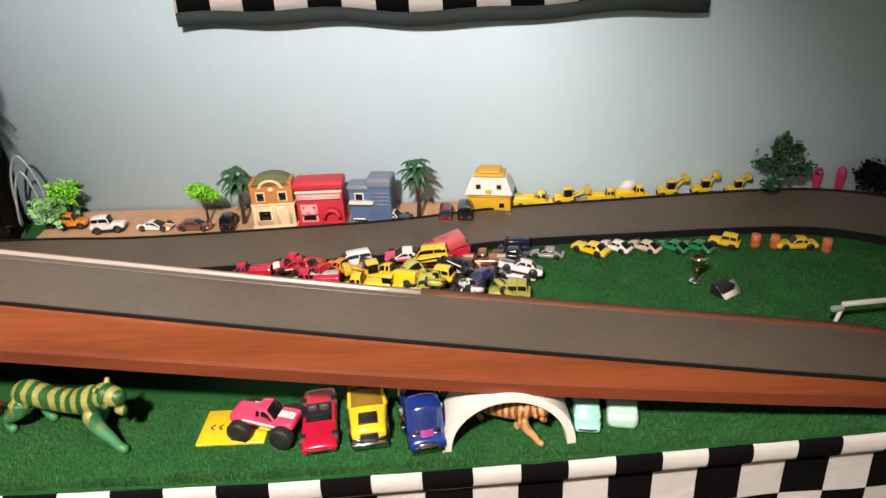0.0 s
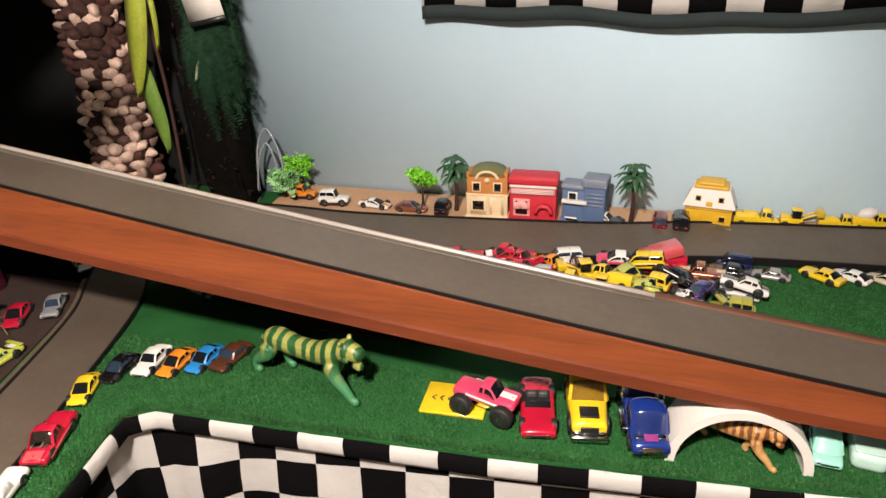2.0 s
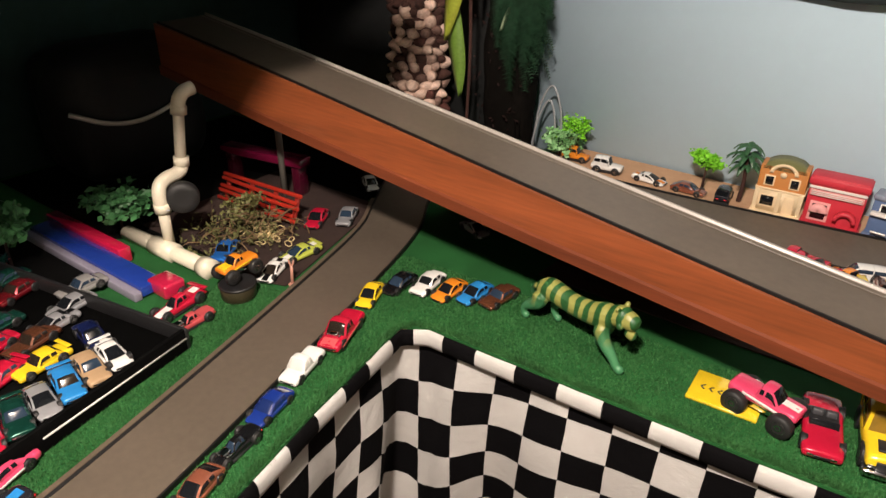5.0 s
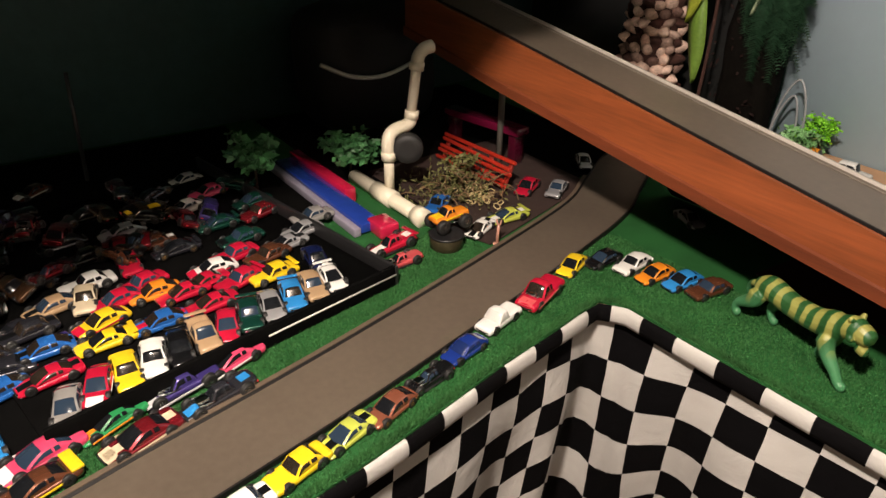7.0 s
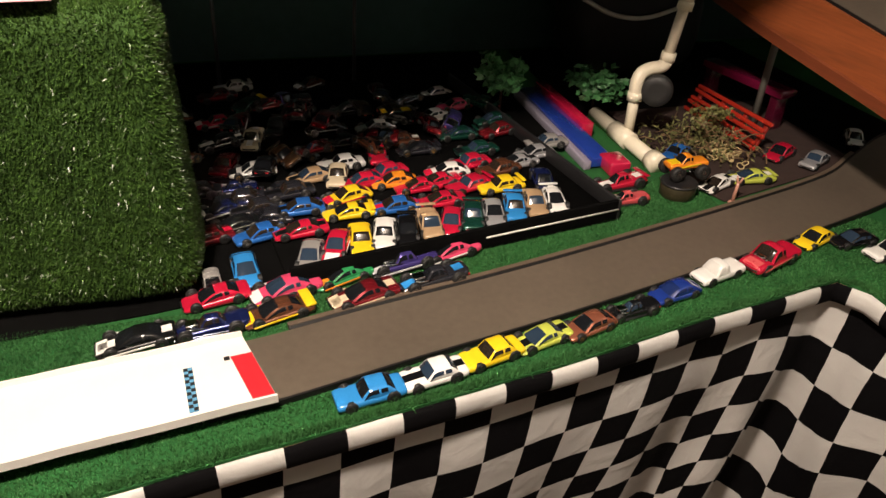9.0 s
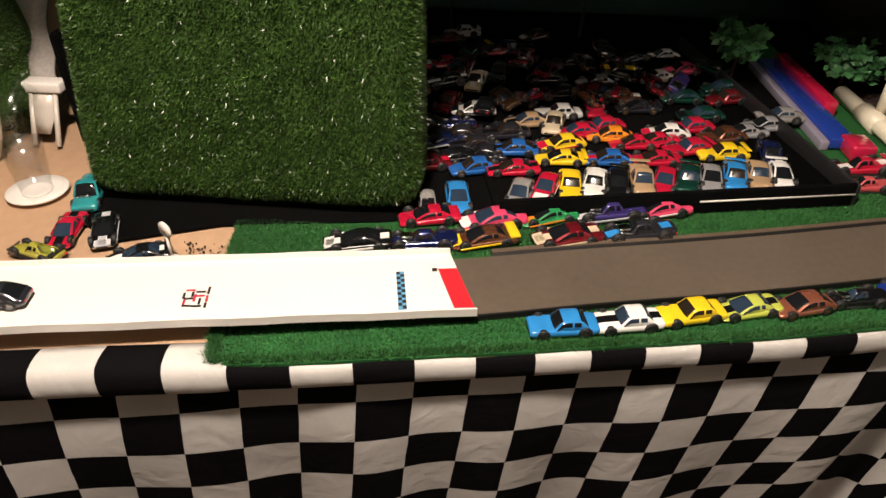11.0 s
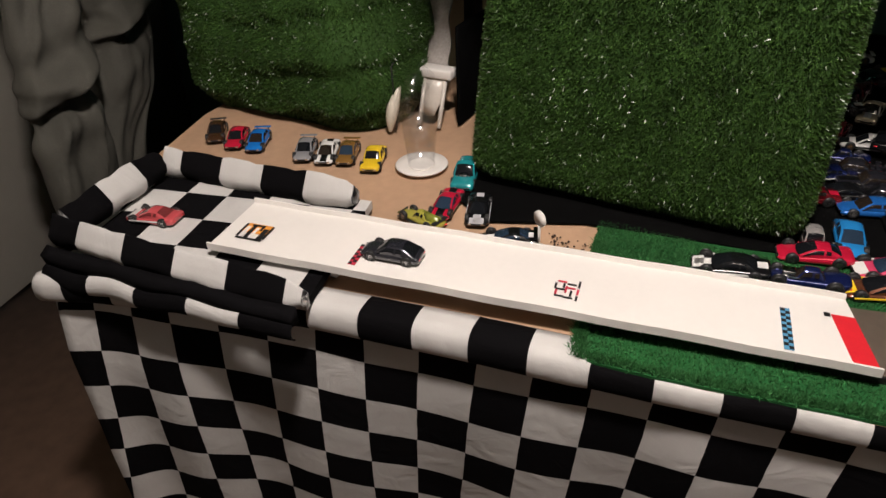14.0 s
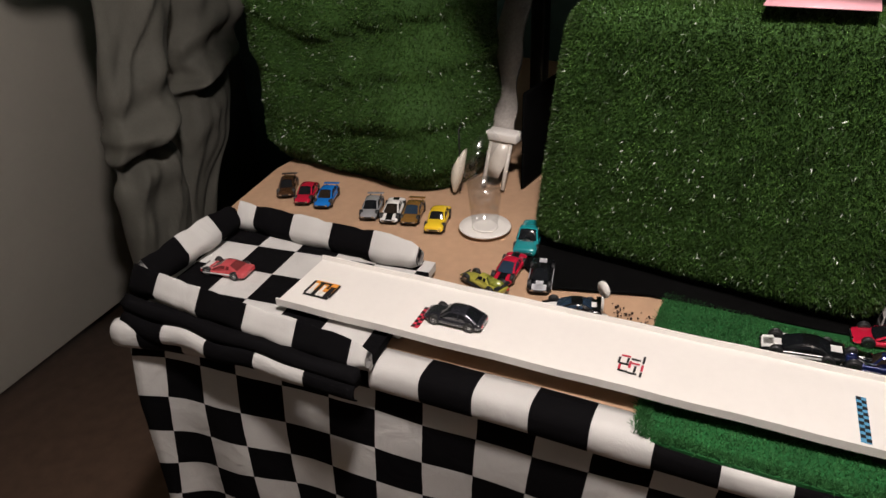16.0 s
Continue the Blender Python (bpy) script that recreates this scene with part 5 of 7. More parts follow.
cas = thing("toy_case", "pale mint translucent plastic case", "toy case", pose(0.450, 0.943, TZ, 0, 0, -8))
part("shell", rounded_box(.040, .058, .026, .009, 4), surface("pale_mint_plastic", (0.50, 0.72, 0.64), 0.3, 0, 0.06, 30, 0.02, coat=.3), cas)
part("lid_rim", box(-.017, .017, -.026, .026, .0262, .0272, .0004), surface("pale_mint_plastic", (0.50, 0.72, 0.64)), cas)

# ---- infield ----
mat_pts = [(-0.42, 1.05), (0.16, 1.05), (0.24, 1.20), (0.27, 1.34), (0.1, 1.372), (-0.15, 1.345), (-0.40, 1.328)]
tagged(part("brown_mat", plate(mat_pts, TZ + .0002, TZ + .0025), surface("dark_brown_felt", (0.05, 0.022, 0.016), .95, 0, .3, 30, .5), smooth=False), "dark brown felt mat under the toy trucks", "mat")
G6 = "toys heaped in the infield"
car(-.156, 1.325, 185, "truck", "red", "dull red toy lorry in the shade", group=G6, z=.003, scale=.9)
for x, y in ((-.262, 1.300), (-.236, 1.302)):
    cn = thing("toy_cone", "small pink plastic road cone", "toy cone", pose(x, y, TZ + .0025), "toy cones")
    part("cone", lathe(bmesh.new(), [(.009, 0), (.009, .002), (.006, .002), (.002, .02), (.001, .0205)], 14), paint(COLS["pink"]), cn)
car(-.065, 1.345, 170, "truck", "red", "red toy fire truck with ladder", group=G6, z=.003, extras="chrome", accent="white")
fe = car(-.026, 1.285, 182, "truck", "red", "red toy fire engine with white stripe", group=G6, z=.003, accent="white", extras="flame", scale=1.05)
piece("ladder", shared("ladder", lambda: box(-.03, .03, -.006, .006, 0, .003, .0006), surface("grey_plastic", (.4, .4, .4))), fe, pose(-.01, 0, .0285))
car(.012, 1.34, 150, "pickup", "orange", "orange toy tow truck with a crane arm", group=G6, z=.003, extras="engine")
car(.028, 1.366, 200, "van", "white", "white toy van at the back of the heap", group=G6, z=.003)


def heaped(x, y, head, style, color, label, roll, pitch, extras="", accent="black", z=.017, scale=1.0):
    return car(x, y, head, style, color, label, z=z, roll=roll, pitch=pitch, extras=extras, accent=accent, group=G6, scale=scale)


heaped(.121, 1.266, 160, "truck", "yellow", "yellow toy tipper lying on the heap", 18, 4, "", "black", .018)
heaped(.152, 1.300, 120, "jeep", "lime", "lime toy jeep tipped on the heap", -22, 8, "engine")
heaped(.187, 1.270, 95, "racer", "lime", "black and lime toy racer on the heap", 10, 14, "stripe wing", "black", .018, 1.1)
heaped(.201, 1.226, 70, "wedge", "yellow", "yellow toy wedge car at the heap's front", -8, 0, "stripe", "black", .004)
heaped(.228, 1.322, 140, "muscle", "black", "black toy car with white panels, tilted", 24, -8, "flame", "white")
heaped(.126, 1.366, 185, "coupe", "pink", "pink toy coupe with white roof, tilted", -14, 0, "roof", "white")
heaped(.176, 1.350, 178, "van", "yellow", "yellow toy van with a black band", 0, 6, "flame", "black", .018, 1.05)
heaped(.246, 1.247, 120, "racer", "white", "lilac and white toy racer on the heap", 16, 10, "stripe engine", "purple")
heaped(.275, 1.282, 60, "coupe", "purple", "dark purple toy coupe on the heap", -12, 0)
heaped(.338, 1.300, 172, "muscle", "white", "white toy saloon lying on others", 8, -12, "stripe", "black", .020, 1.05)
heaped(.306, 1.243, 110, "wedge", "olive", "olive toy car lying on its flank", 35, 0)
heaped(-.036, 1.305, 150, "pickup", "red", "red toy pickup tipped on a fire engine", 6, 16, "stripe", "orange", .022)
heaped(-.081, 1.340, 200, "coupe", "red", "bright red toy coupe on the heap", -10, -6, "flame", "white", .016)
heaped(.060, 1.330, 100, "muscle", "brown", "brown toy car wedged in the heap", 20, 0, "", "black", .010)
heaped(.070, 1.262, 175, "truck", "yellow", "yellow toy crane truck on the mat", 0, 0, "engine", "black", .003, 1.05)
heaped(.275, 1.360, 175, "pickup", "copper", "reddish toy pickup by the track edge", 0, 0, "stripe", "cream", .003, 1.1)


def loader(x, y, head, color, label, z=0.0, scale=1.0, group=G6, arm=30):
    c = thing("toy_digger", label, "toy digger", pose(x, y, TZ + z, 0, 0, head) @ Matrix.Diagonal((scale, scale, scale, 1)), group)
    pm = paint(COLS[color])
    part("body", box(-.026, .014, -.012, .012, .010, .022, .002), pm, c)
    part("bonnet", box(-.026, -.008, -.010, .010, .021, .027, .002), pm, c)
    cab = part("cab", box(-.006, .010, -.009, .009, .021, .038, .002), M_GLASS, c)
    part("cab_roof", box(-.008, .012, -.010, .010, .038, .0405, .001), pm, cab)
    a = radians(arm)
    tip = Vector((.016 + .03 * math.cos(a), 0, .02 + .03 * math.sin(a)))
    for s in (-1, 1):
        part("arm", tube(bmesh.new(), [(.008, s * .007, .02), (tip.x * .6, s * .007, tip.z * .8), (tip.x, s * .007, tip.z)], .002, 6), pm, c)
    part("bucket", box(-.006, .007, -.014, .014, -.006, .006, .002, Matrix.Translation(tip)), pm if color != "yellow" else paint(shade(COLS[color], .8)), c)
    for ax in (-.018, .012):
        for s in (-1, 1):
            big_wheel(c, ax, s * .0135, .0085, .007)
    return c


loader(.077, 1.300, 200, "yellow", "yellow toy wheel loader in the heap", z=.003, scale=1.1)
loader(.110, 1.255, 172, "yellow", "yellow toy bulldozer at the front of the heap", z=.003, scale=1.05, arm=-20)
car(.163, 1.262, 190, "jeep", "lime", "yellow-green toy buggy in the heap", group=G6, z=.003, extras="engine", scale=1.05)
car(.192, 1.300, 160, "jeep", "yellow", "yellow toy buggy with black seat", group=G6, z=.003, accent="black", extras="stripe")
dump = car(.195, 1.372, 200, "truck", "red", "large red toy dump truck", group=G6, scale=1.25, z=.0)
piece("tipper", shared("tipper", lambda: box(-.022, .022, -.017, .017, 0, .014, .002), paint(COLS["coral"])), dump, pose(-.016, 0, .0275, 0, 14))
car(.236, 1.338, 175, "muscle", "black", "black toy car with white marks", group=G6, accent="white", extras="flame")
car(.238, 1.252, 200, "racer", "white", "white and purple toy racer", group=G6, accent="purple", extras="stripe wing")
car(.266, 1.215, 165, "racer", "cream", "cream toy buggy at the heap's edge", group=G6, extras="engine")
car(.317, 1.238, 175, "jeep", "olive", "olive yellow toy jeep in the heap", group=G6, scale=1.15)
car(.362, 1.206, 170, "racer", "cream", "cream toy racer with dark cockpit", group=G6)
car(.335, 1.315, 160, "muscle", "white", "white toy car resting on the heap", group=G6, accent="black", extras="stripe", z=.0)
for (x, y, h, s, c, l) in ((.325, 1.372, 172, "muscle", "charcoal", "dark grey toy car by the track"), (.395, 1.372, 168, "coupe", "grey", "blue-grey toy car by the track"), (.335, 1.402, 176, "van", "navy", "dark toy van in the track's shade"),
                           (.480, 1.385, 142, "muscle", "yellow", "yellow toy car slanting beside the track"), (.528, 1.395, 140, "coupe", "white", "white toy car slanting beside the track"), (.582, 1.392, 138, "coupe", "cream", "cream toy car slanting beside the track"),
                           (.634, 1.390, 136, "coupe", "green", "green toy car slanting beside the track"), (.679, 1.388, 136, "coupe", "green", "green toy car slanting beside the track"), (.732, 1.395, 150, "jeep", "yellow", "yellow toy jeep beside the track"),
                           (.860, 1.385, 178, "muscle", "yellow", "yellow toy beetle-shaped car by the bend")):
    car(x, y + .018, h, s, c, l, group="toy cars along the track", scale=.90 if s != "muscle" else .98)
for x, y in ((.789, 1.398), (.822, 1.392), (.908, 1.372)):
    br = thing("toy_barrel", "orange plastic road barrel", "toy barrel", pose(x, y + .012, TZ), "toy barrels")
    part("drum", lathe(bmesh.new(), [(.009, 0), (.009, .008), (.0084, .009), (.009, .010), (.009, .018), (.0084, .019), (.0085, .026), (.006, .027)], 14), paint((0.60, 0.16, 0.06)), br)
cup = thing("trophy", "small gold trophy cup on a dark base", "trophy", pose(.642, 1.282, TZ))
part("base", lathe(bmesh.new(), [(.012, 0), (.012, .004), (.009, .006), (.004, .008)], 18), M_CHROME, cup)
part("stem", lathe(bmesh.new(), [(.004, .008), (.003, .02), (.005, .028)], 14), surface("dark_gold", (.16, .10, .03), .3, .8, .1, 30, 0), cup)
part("bowl", lathe(bmesh.new(), [(.004, .028), (.011, .036), (.013, .048), (.0125, .049), (.010, .040), (.002, .034)], 18), surface("gold_plate", (.75, .62, .30), .15, 1, .05, 30, 0), cup)
for s in (-1, 1):
    part("handle", tube(bmesh.new(), smooth_path([(s * .012, 0, .036), (s * .018, 0, .04), (s * .018, 0, .046), (s * .013, 0, .047)], 4), .001, 6), surface("gold_plate", (.75, .62, .30), .15, 1), cup)
eas = thing("card_stand", "small tilted white card on a black stand", "card stand", pose(.680, 1.235, TZ, 0, 0, 35))
part("stand", box(-.016, .016, -.003, .022, 0, .02, .002), M_BASE, eas)
part("card", box(-.022, .022, -.0008, .0008, 0, .026, 0, pose(.006, -.010, .003, -52)), M_WHITE, eas)
gate = thing("finish_barrier", "white toy barrier post with a crossbar", "toy barrier", pose(.797, 1.120, TZ, 0, 0, 8))
part("foot", lathe(bmesh.new(), [(.012, 0), (.012, .002), (.004, .005)], 14), M_WHITE, gate)
part("post", tube(bmesh.new(), [(0, 0, .003), (.008, 0, .045)], .003, 8), M_WHITE, gate)
part("hinge", box(-.008, .01, -.004, .004, .043, .050, .001), surface("grey_green_plastic", (.3, .42, .36)), gate)
part("crossbar", box(.008, .09, -.003, .003, .050, .056, .0006), M_WHITE, gate)
pb = thing("toy_barrel", "orange plastic road barrel", "toy barrel", pose(.865, 1.098, TZ), "toy barrels")
part("drum", lathe(bmesh.new(), [(.008, 0), (.008, .02), (.006, .021)], 14), paint((0.60, 0.16, 0.06)), pb)

# ---- shelf along the wall ----
ledge_pts = [(-.655, 1.460), (-.57, 1.453), (-.42, 1.449), (-.15, 1.472), (.1, 1.500), (.31, 1.546), (.59, 1.570), (.82, 1.581), (.97, 1.570), (1.12, 1.52), (1.22, 1.42), (1.3, 1.42), (1.3, 1.6045), (-.665, 1.6045)]
tagged(part("back_ledge", plate(ledge_pts, TZ + .0005, TZ + .026), surface("sandy_board", (0.52, 0.31, 0.18), .85, 0, .12, 9, .12), smooth=False), "sand-coloured raised ledge along the wall", "ledge", kind="structure")
LZ = .026


def window(parent, x, z, w, h, y, frame, glass=M_GLASS):
    wi = part("window", box(x - w / 2, x + w / 2, y - .002, y, z - h / 2, z + h / 2, .0005), frame, parent)
    part("pane", box(x - w * .36, x + w * .36, y - .0026, y - .0019, z - h * .38, z + h * .38), glass, wi)


def shop(x, y, rot, w, h, d, wall, trim, roof, label, kind):
    b = thing("toy_house", label, "toy house", pose(x, y, TZ + LZ, 0, 0, rot), "toy houses")
    wm, tm, rm = plain("toy_%02x%02x%02x" % tuple(int(c * 255) for c in wall), wall), plain("toy_%02x%02x%02x" % tuple(int(c * 255) for c in trim), trim), plain("toy_%02x%02x%02x" % tuple(int(c * 255) for c in roof), roof)
    part("wall", box(-w / 2, w / 2, 0, d, .004, h * {"yellow": .5, "blue": .8}.get(kind, 1), .0015), wm, b)
    part("base", box(-w / 2 - .003, w / 2 + .003, -.012, d, 0, .006, .001), tm, b)
    if kind == "tuscan":
        part("cornice", box(-w / 2 - .002, w / 2 + .002, -.003, d, h * .50, h * .54, .0008), tm, b)
        r = part("gable", arch_bm(w * .40, w * .0, d, 18), rm, b)
        r.matrix_basis = pose(0, d / 2, h * .92) @ Matrix.Diagonal((1.12, 1, .55, 1))
        part("gable_trim", arch_bm(w * .30, w * .22, .003, 18), tm, b).matrix_basis = pose(0, -.001, h * .86) @ Matrix.Diagonal((1, 1, .8, 1))
        part("lower_front", box(-w * .5, w * .5, -.0015, -.0002, .006, h * .50), plain("cream_plaster", (.70, .56, .36)), b)
        for sx in (-.46, .02, .46):
            part("pilaster", box(sx * w - .004, sx * w + .004, -.0042, -.0012, .006, h * .50, .0008), plain("cream_plaster", (.70, .56, .36)), b)
        part("roundel", lathe(bmesh.new(), [(.006, 0), (.006, .0015)], 14, pose(0, -.0001, h * .84, 90)), tm, b)
        for sx in (-.26, .26):
            window(b, sx * w, h * .70, w * .22, h * .22, 0, tm)
        window(b, -w * .22, h * .28, w * .38, h * .26, 0, tm)
        part("door", box(w * .12, w * .34, -.003, 0, .005, h * .42, .0006), tm, b)
    elif kind == "red":
        part("parapet", box(-w / 2 - .003, w / 2 + .003, -.004, d, h * .84, h * .98, .002), wm, b)
        part("sign_board", box(-w * .47, w * .47, -.005, -.001, h * .62, h * .74, .001), plain("pinkish_board", (.75, .35, .34)), b)
        part("fascia", box(-w * .5, w * .5, -.004, 0, h * .76, h * .81, .0006), M_WHITE, b)
        window(b, -w * .24, h * .30, w * .36, h * .40, 0, plain("pinkish_board", (.75, .35, .34)))
        for k in range(3):
            part("sign_line", box(-w * .44, w * .44, -.0062, -.0049, h * (.635 + .035 * k), h * (.648 + .035 * k)), M_WHITE, b)
        dm = part("side_arch", arch_bm(w * .17, .0005, .012, 14), plain("pinkish_board", (.75, .35, .34)), b)
        dm.matrix_basis = pose(-w * .24, -.004, h * .30)
        ar = part("porch", arch_bm(w * .20, w * .13, .016, 14), wm, b)
        ar.matrix_basis = pose(w * .24, -.006, h * .22)
        part("door", box(w * .12, w * .36, -.003, 0, .005, h * .40, .0006), wm, b)
    elif kind == "blue":
        part("tower", box(w * .02, w * .5, -.004, d, .004, h * 1.0, .0015), wm, b)
        part("tower_roof", box(-.004, w * .5 + .003, -.007, d + .002, h * .82, h * 1.03, .004), rm, b)
        part("side_roof", box(-w / 2 - .003, w * .02, -.004, d, h * .74, h * .86, .004), rm, b)
        part("awning", box(-w * .48, w * .1, -.012, 0, h * .46, h * .53, .001), M_WHITE, b)
        for k in range(4):
            part("slat", box(w * .06, w * .46, -.0055, -.0035, h * (.42 + .085 * k), h * (.455 + .085 * k)), rm, b)
        part("slide", box(-w * .36, -w * .08, -.03, .002, 0, .003, .0005, pose(0, 0, .002, -32)), M_WHITE, b)
        window(b, -w * .25, h * .60, w * .22, h * .18, 0, M_WHITE)
    else:
        lo = [(-w * .56, -.006, h * .48), (w * .56, -.006, h * .48), (w * .56, d, h * .48), (-w * .56, d, h * .48)]
        hi = [(-w * .40, .004, h * .86), (w * .40, .004, h * .86), (w * .40, d, h * .86), (-w * .40, d, h * .86)]
        part("mansard", rings(bmesh.new(), [lo, hi]), M_WHITE, b, smooth=False)
        part("crown", box(-w * .36, w * .36, .003, d, h * .85, h * .93, .002), rm, b)
        part("crown_cap", box(-w * .27, w * .27, .005, d, h * .925, h * 1.0, .003), rm, b)
        for sx in (-.24, .24):
            window(b, sx * w, h * .66, w * .12, h * .12, -.001, tm)
        part("dormer", box(-w * .07, w * .07, -.006, .004, h * .50, h * .60, .001), wm, b)
        part("string_course", box(-w * .5, w * .5, -.002, 0, h * .40, h * .43), rm, b)
        window(b, w * .30, h * .22, w * .16, h * .14, 0, rm)
    return b


shop(-.151, 1.497, 4, .086, .098, .045, (.50, .20, .05), (.78, .60, .38), (.16, .16, .06), "orange toy shop with cream trim and olive roof", "tuscan")
shop(-.055, 1.499, 2, .096, .096, .045, (.55, .03, .05), (.45, .03, .05), (.4, .02, .04), "red toy shop with a white fascia", "red")
shop(.047, 1.508, -6, .088, .095, .040, (.10, .16, .30), (.13, .18, .30), (.20, .23, .30), "blue-grey toy house with white slide", "blue")
shop(.289, 1.535, -8, .088, .092, .045, (.72, .42, .02), (.45, .26, .03), (.70, .42, .05), "yellow toy house with white mansard roof", "yellow")


def palm(x, y, h, label, z=LZ, spread=.040):
    p = thing("toy_palm", label, "toy tree", pose(x, y, TZ + z), "toy palms")
    part("trunk", tube(bmesh.new(), smooth_path([(0, 0, 0), (.002, 0, h * .35), (-.001, 0, h * .8)], 5), [.005 - .0002 * k for k in range(11)], 8), M_BARK, p)
    rg = random.Random(int(x * 1000))
    bm = bmesh.new()
    for zz, n, sp in ((h * .82, 11, spread), (h * .64, 9, spread * .85), (h * .96, 8, spread * .75)):
        for k in range(n):
            a = 2 * math.pi * (k + rg.random() * .6) / n
            drop = rg.uniform(.2, .7)
            prev = None
            for j in range(6):
                t = j / 5
                r_ = sp * t
                zc = zz + .012 * math.sin(t * 2.4) - drop * sp * t * t
                w = .0058 * math.sin(math.pi * (t * .85 + .12)) + .0006
                px_, py_ = math.cos(a), math.sin(a)
                lv = bm.verts.new((r_ * px_ - w * py_, r_ * py_ + w * px_, zc - .002))
                md = bm.verts.new((r_ * px_, r_ * py_, zc + .001))
                rv = bm.verts.new((r_ * px_ + w * py_, r_ * py_ - w * px_, zc - .002))
                if prev:
                    bm.faces.new((prev[0], prev[1], md, lv))
                    bm.faces.new((prev[1], prev[2], rv, md))
                prev = (lv, md, rv)
    part("fronds", bm, M_LEAF, p, smooth=False)


palm(-.226, 1.520, .118, "small plastic palm beside the orange shop")
palm(.143, 1.525, .122, "small plastic palm by the blue house")


def leafy(x, y, h, r, label, z=0.0, n=420, leaf=.009, col=M_LEAF, stem=.003, flat=.75, seed=1, name="toy_tree", trunk=True, low=.25):
    """A small plastic tree: stem, twigs and many little leaves with gaps."""
    p = thing(name, label, "toy tree", pose(x, y, TZ + z), "toy trees")
    rg = random.Random(seed)
    tips, bm = [], bmesh.new()
    tube(bm, [(0, 0, 0), (.001, .001, h * .55), (0, 0, h * .85)], [stem, stem * .8, stem * .4], 7)
    for k in range(14):
        a, e = rg.uniform(0, 6.28), rg.uniform(-.1, 1.1)
        b0 = Vector((0, 0, h * rg.uniform(low, .8)))
        d = Vector((math.cos(a) * math.cos(e), math.sin(a) * math.cos(e), math.sin(e) * flat))
        L_ = r * rg.uniform(.6, 1.05)
        tube(bm, [b0, b0 + d * L_ * .5, b0 + d * L_ + Vector((0, 0, -.1 * L_))], [stem * .4, stem * .3, stem * .15], 5)
        tips += [(b0, d, L_)]
    part("branch", bm, M_BARK, p)
    bm = bmesh.new()
    for k in range(n):
        b0, d, L_ = rg.choice(tips)
        c = b0 + d * L_ * rg.uniform(.35, 1.05) + Vector((rg.gauss(0, 1), rg.gauss(0, 1), rg.gauss(0, .8))) * r * .14
        q = Vector((rg.gauss(0, 1), rg.gauss(0, 1), rg.gauss(0, .5))).normalized() * leaf * rg.uniform(.6, 1.2)
        s = q.cross(Vector((rg.gauss(0, 1), rg.gauss(0, 1), rg.gauss(0, 1)))).normalized() * leaf * .3
        vs = [bm.verts.new(v) for v in (c - q * .5, c + s, c + q * .5, c - s)]
        bm.faces.new(vs)
    lf = part("crown", bm, col, p, smooth=False)
    lf["kind"] = "stuff"
    return p


M_LIME = surface("lime_foam_leaf", (0.22, 0.62, 0.03), .6, 0, .2, 60, 0)
M_PALE = surface("pale_green_leaf", (0.26, 0.52, 0.22), .5, 0, .4, 60, 0)
leafy(-.304, 1.525, .082, .034, "round lime green toy tree on the ledge", z=LZ, n=2400, leaf=.009, col=M_LIME, seed=2, low=.7)
leafy(-.612, 1.550, .088, .044, "lime green toy tree at the ledge's end", z=LZ, n=700, leaf=.009, col=M_LIME, seed=3, low=.6)
leafy(-.640, 1.520, .062, .055, "pale green and white plastic plant", z=LZ, n=420, leaf=.018, col=M_PALE, seed=4, name="toy_plant")
leafy(.882, 1.560, .125, .050, "bushy dark green toy tree by the bend", z=LZ, n=2600, leaf=.011, seed=5, flat=1.0, low=.38)
for x in (.975, 1.022):
    pl = thing("toy_pillar", "pink plastic toy marker post", "toy post", pose(x, 1.598, TZ + LZ), "toy marker posts")
    part("post", lathe(bmesh.new(), [(.008, 0), (.008, .012), (.0095, .03), (.0095, .045), (.006, .054), (.002, .056)], 14), paint((0.55, 0.05, 0.16)), pl)
leafy(1.085, 1.575, .05, .055, "near-black toy hedge by the bend", z=LZ, n=1500, leaf=.012, seed=6, name="toy_hedge", low=.1, col=surface("near_black_hedge", (.007, .010, .010), .7, 0, .4, 60, 0, spec=.1))
G7 = "toy vehicles on the ledge"
car(-.597, 1.522, 5, "jeep", "orange", "orange toy pickup on the ledge", z=LZ, group=G7)
car(-.508, 1.500, 8, "jeep", "white", "white toy jeep on the ledge", z=LZ, group=G7, scale=1.1)
car(-.410, 1.505, -6, "wedge", "white", "white toy sports car with orange nose", z=LZ, group=G7, accent="orange", extras="stripe")
car(-.323, 1.500, -2, "coupe", "copper", "dark copper toy coupe on the ledge", z=LZ, group=G7)
car(-.252, 1.506, 95, "jeep", "charcoal", "dark toy tractor on the ledge", z=LZ, group=G7)
car(.093, 1.515, -12, "muscle", "charcoal", "black and white toy car by the blue house", z=LZ, group=G7, accent="white", extras="roof")
car(.200, 1.527, 90, "van", "maroon", "dark red toy van on the ledge", z=LZ, group=G7, scale=.9)
car(.240, 1.530, 90, "van", "black", "black toy van beside the yellow house", z=LZ, group=G7, scale=1.05)
car(.383, 1.565, -4, "truck", "yellow", "yellow toy truck with black grille", z=LZ, group=G7, scale=.98, accent="black", extras="stripe")
loader(.452, 1.567, 0, "yellow", "yellow toy loader on the ledge", z=LZ, scale=1.0, group=G7)
car(.530, 1.578, 0, "truck", "yellow", "yellow toy flatbed truck on the ledge", z=LZ, group=G7, scale=.82)
mx = car(.592, 1.590, 0, "truck", "yellow", "yellow toy cement mixer with pale drum", z=LZ, group=G7, scale=.85)
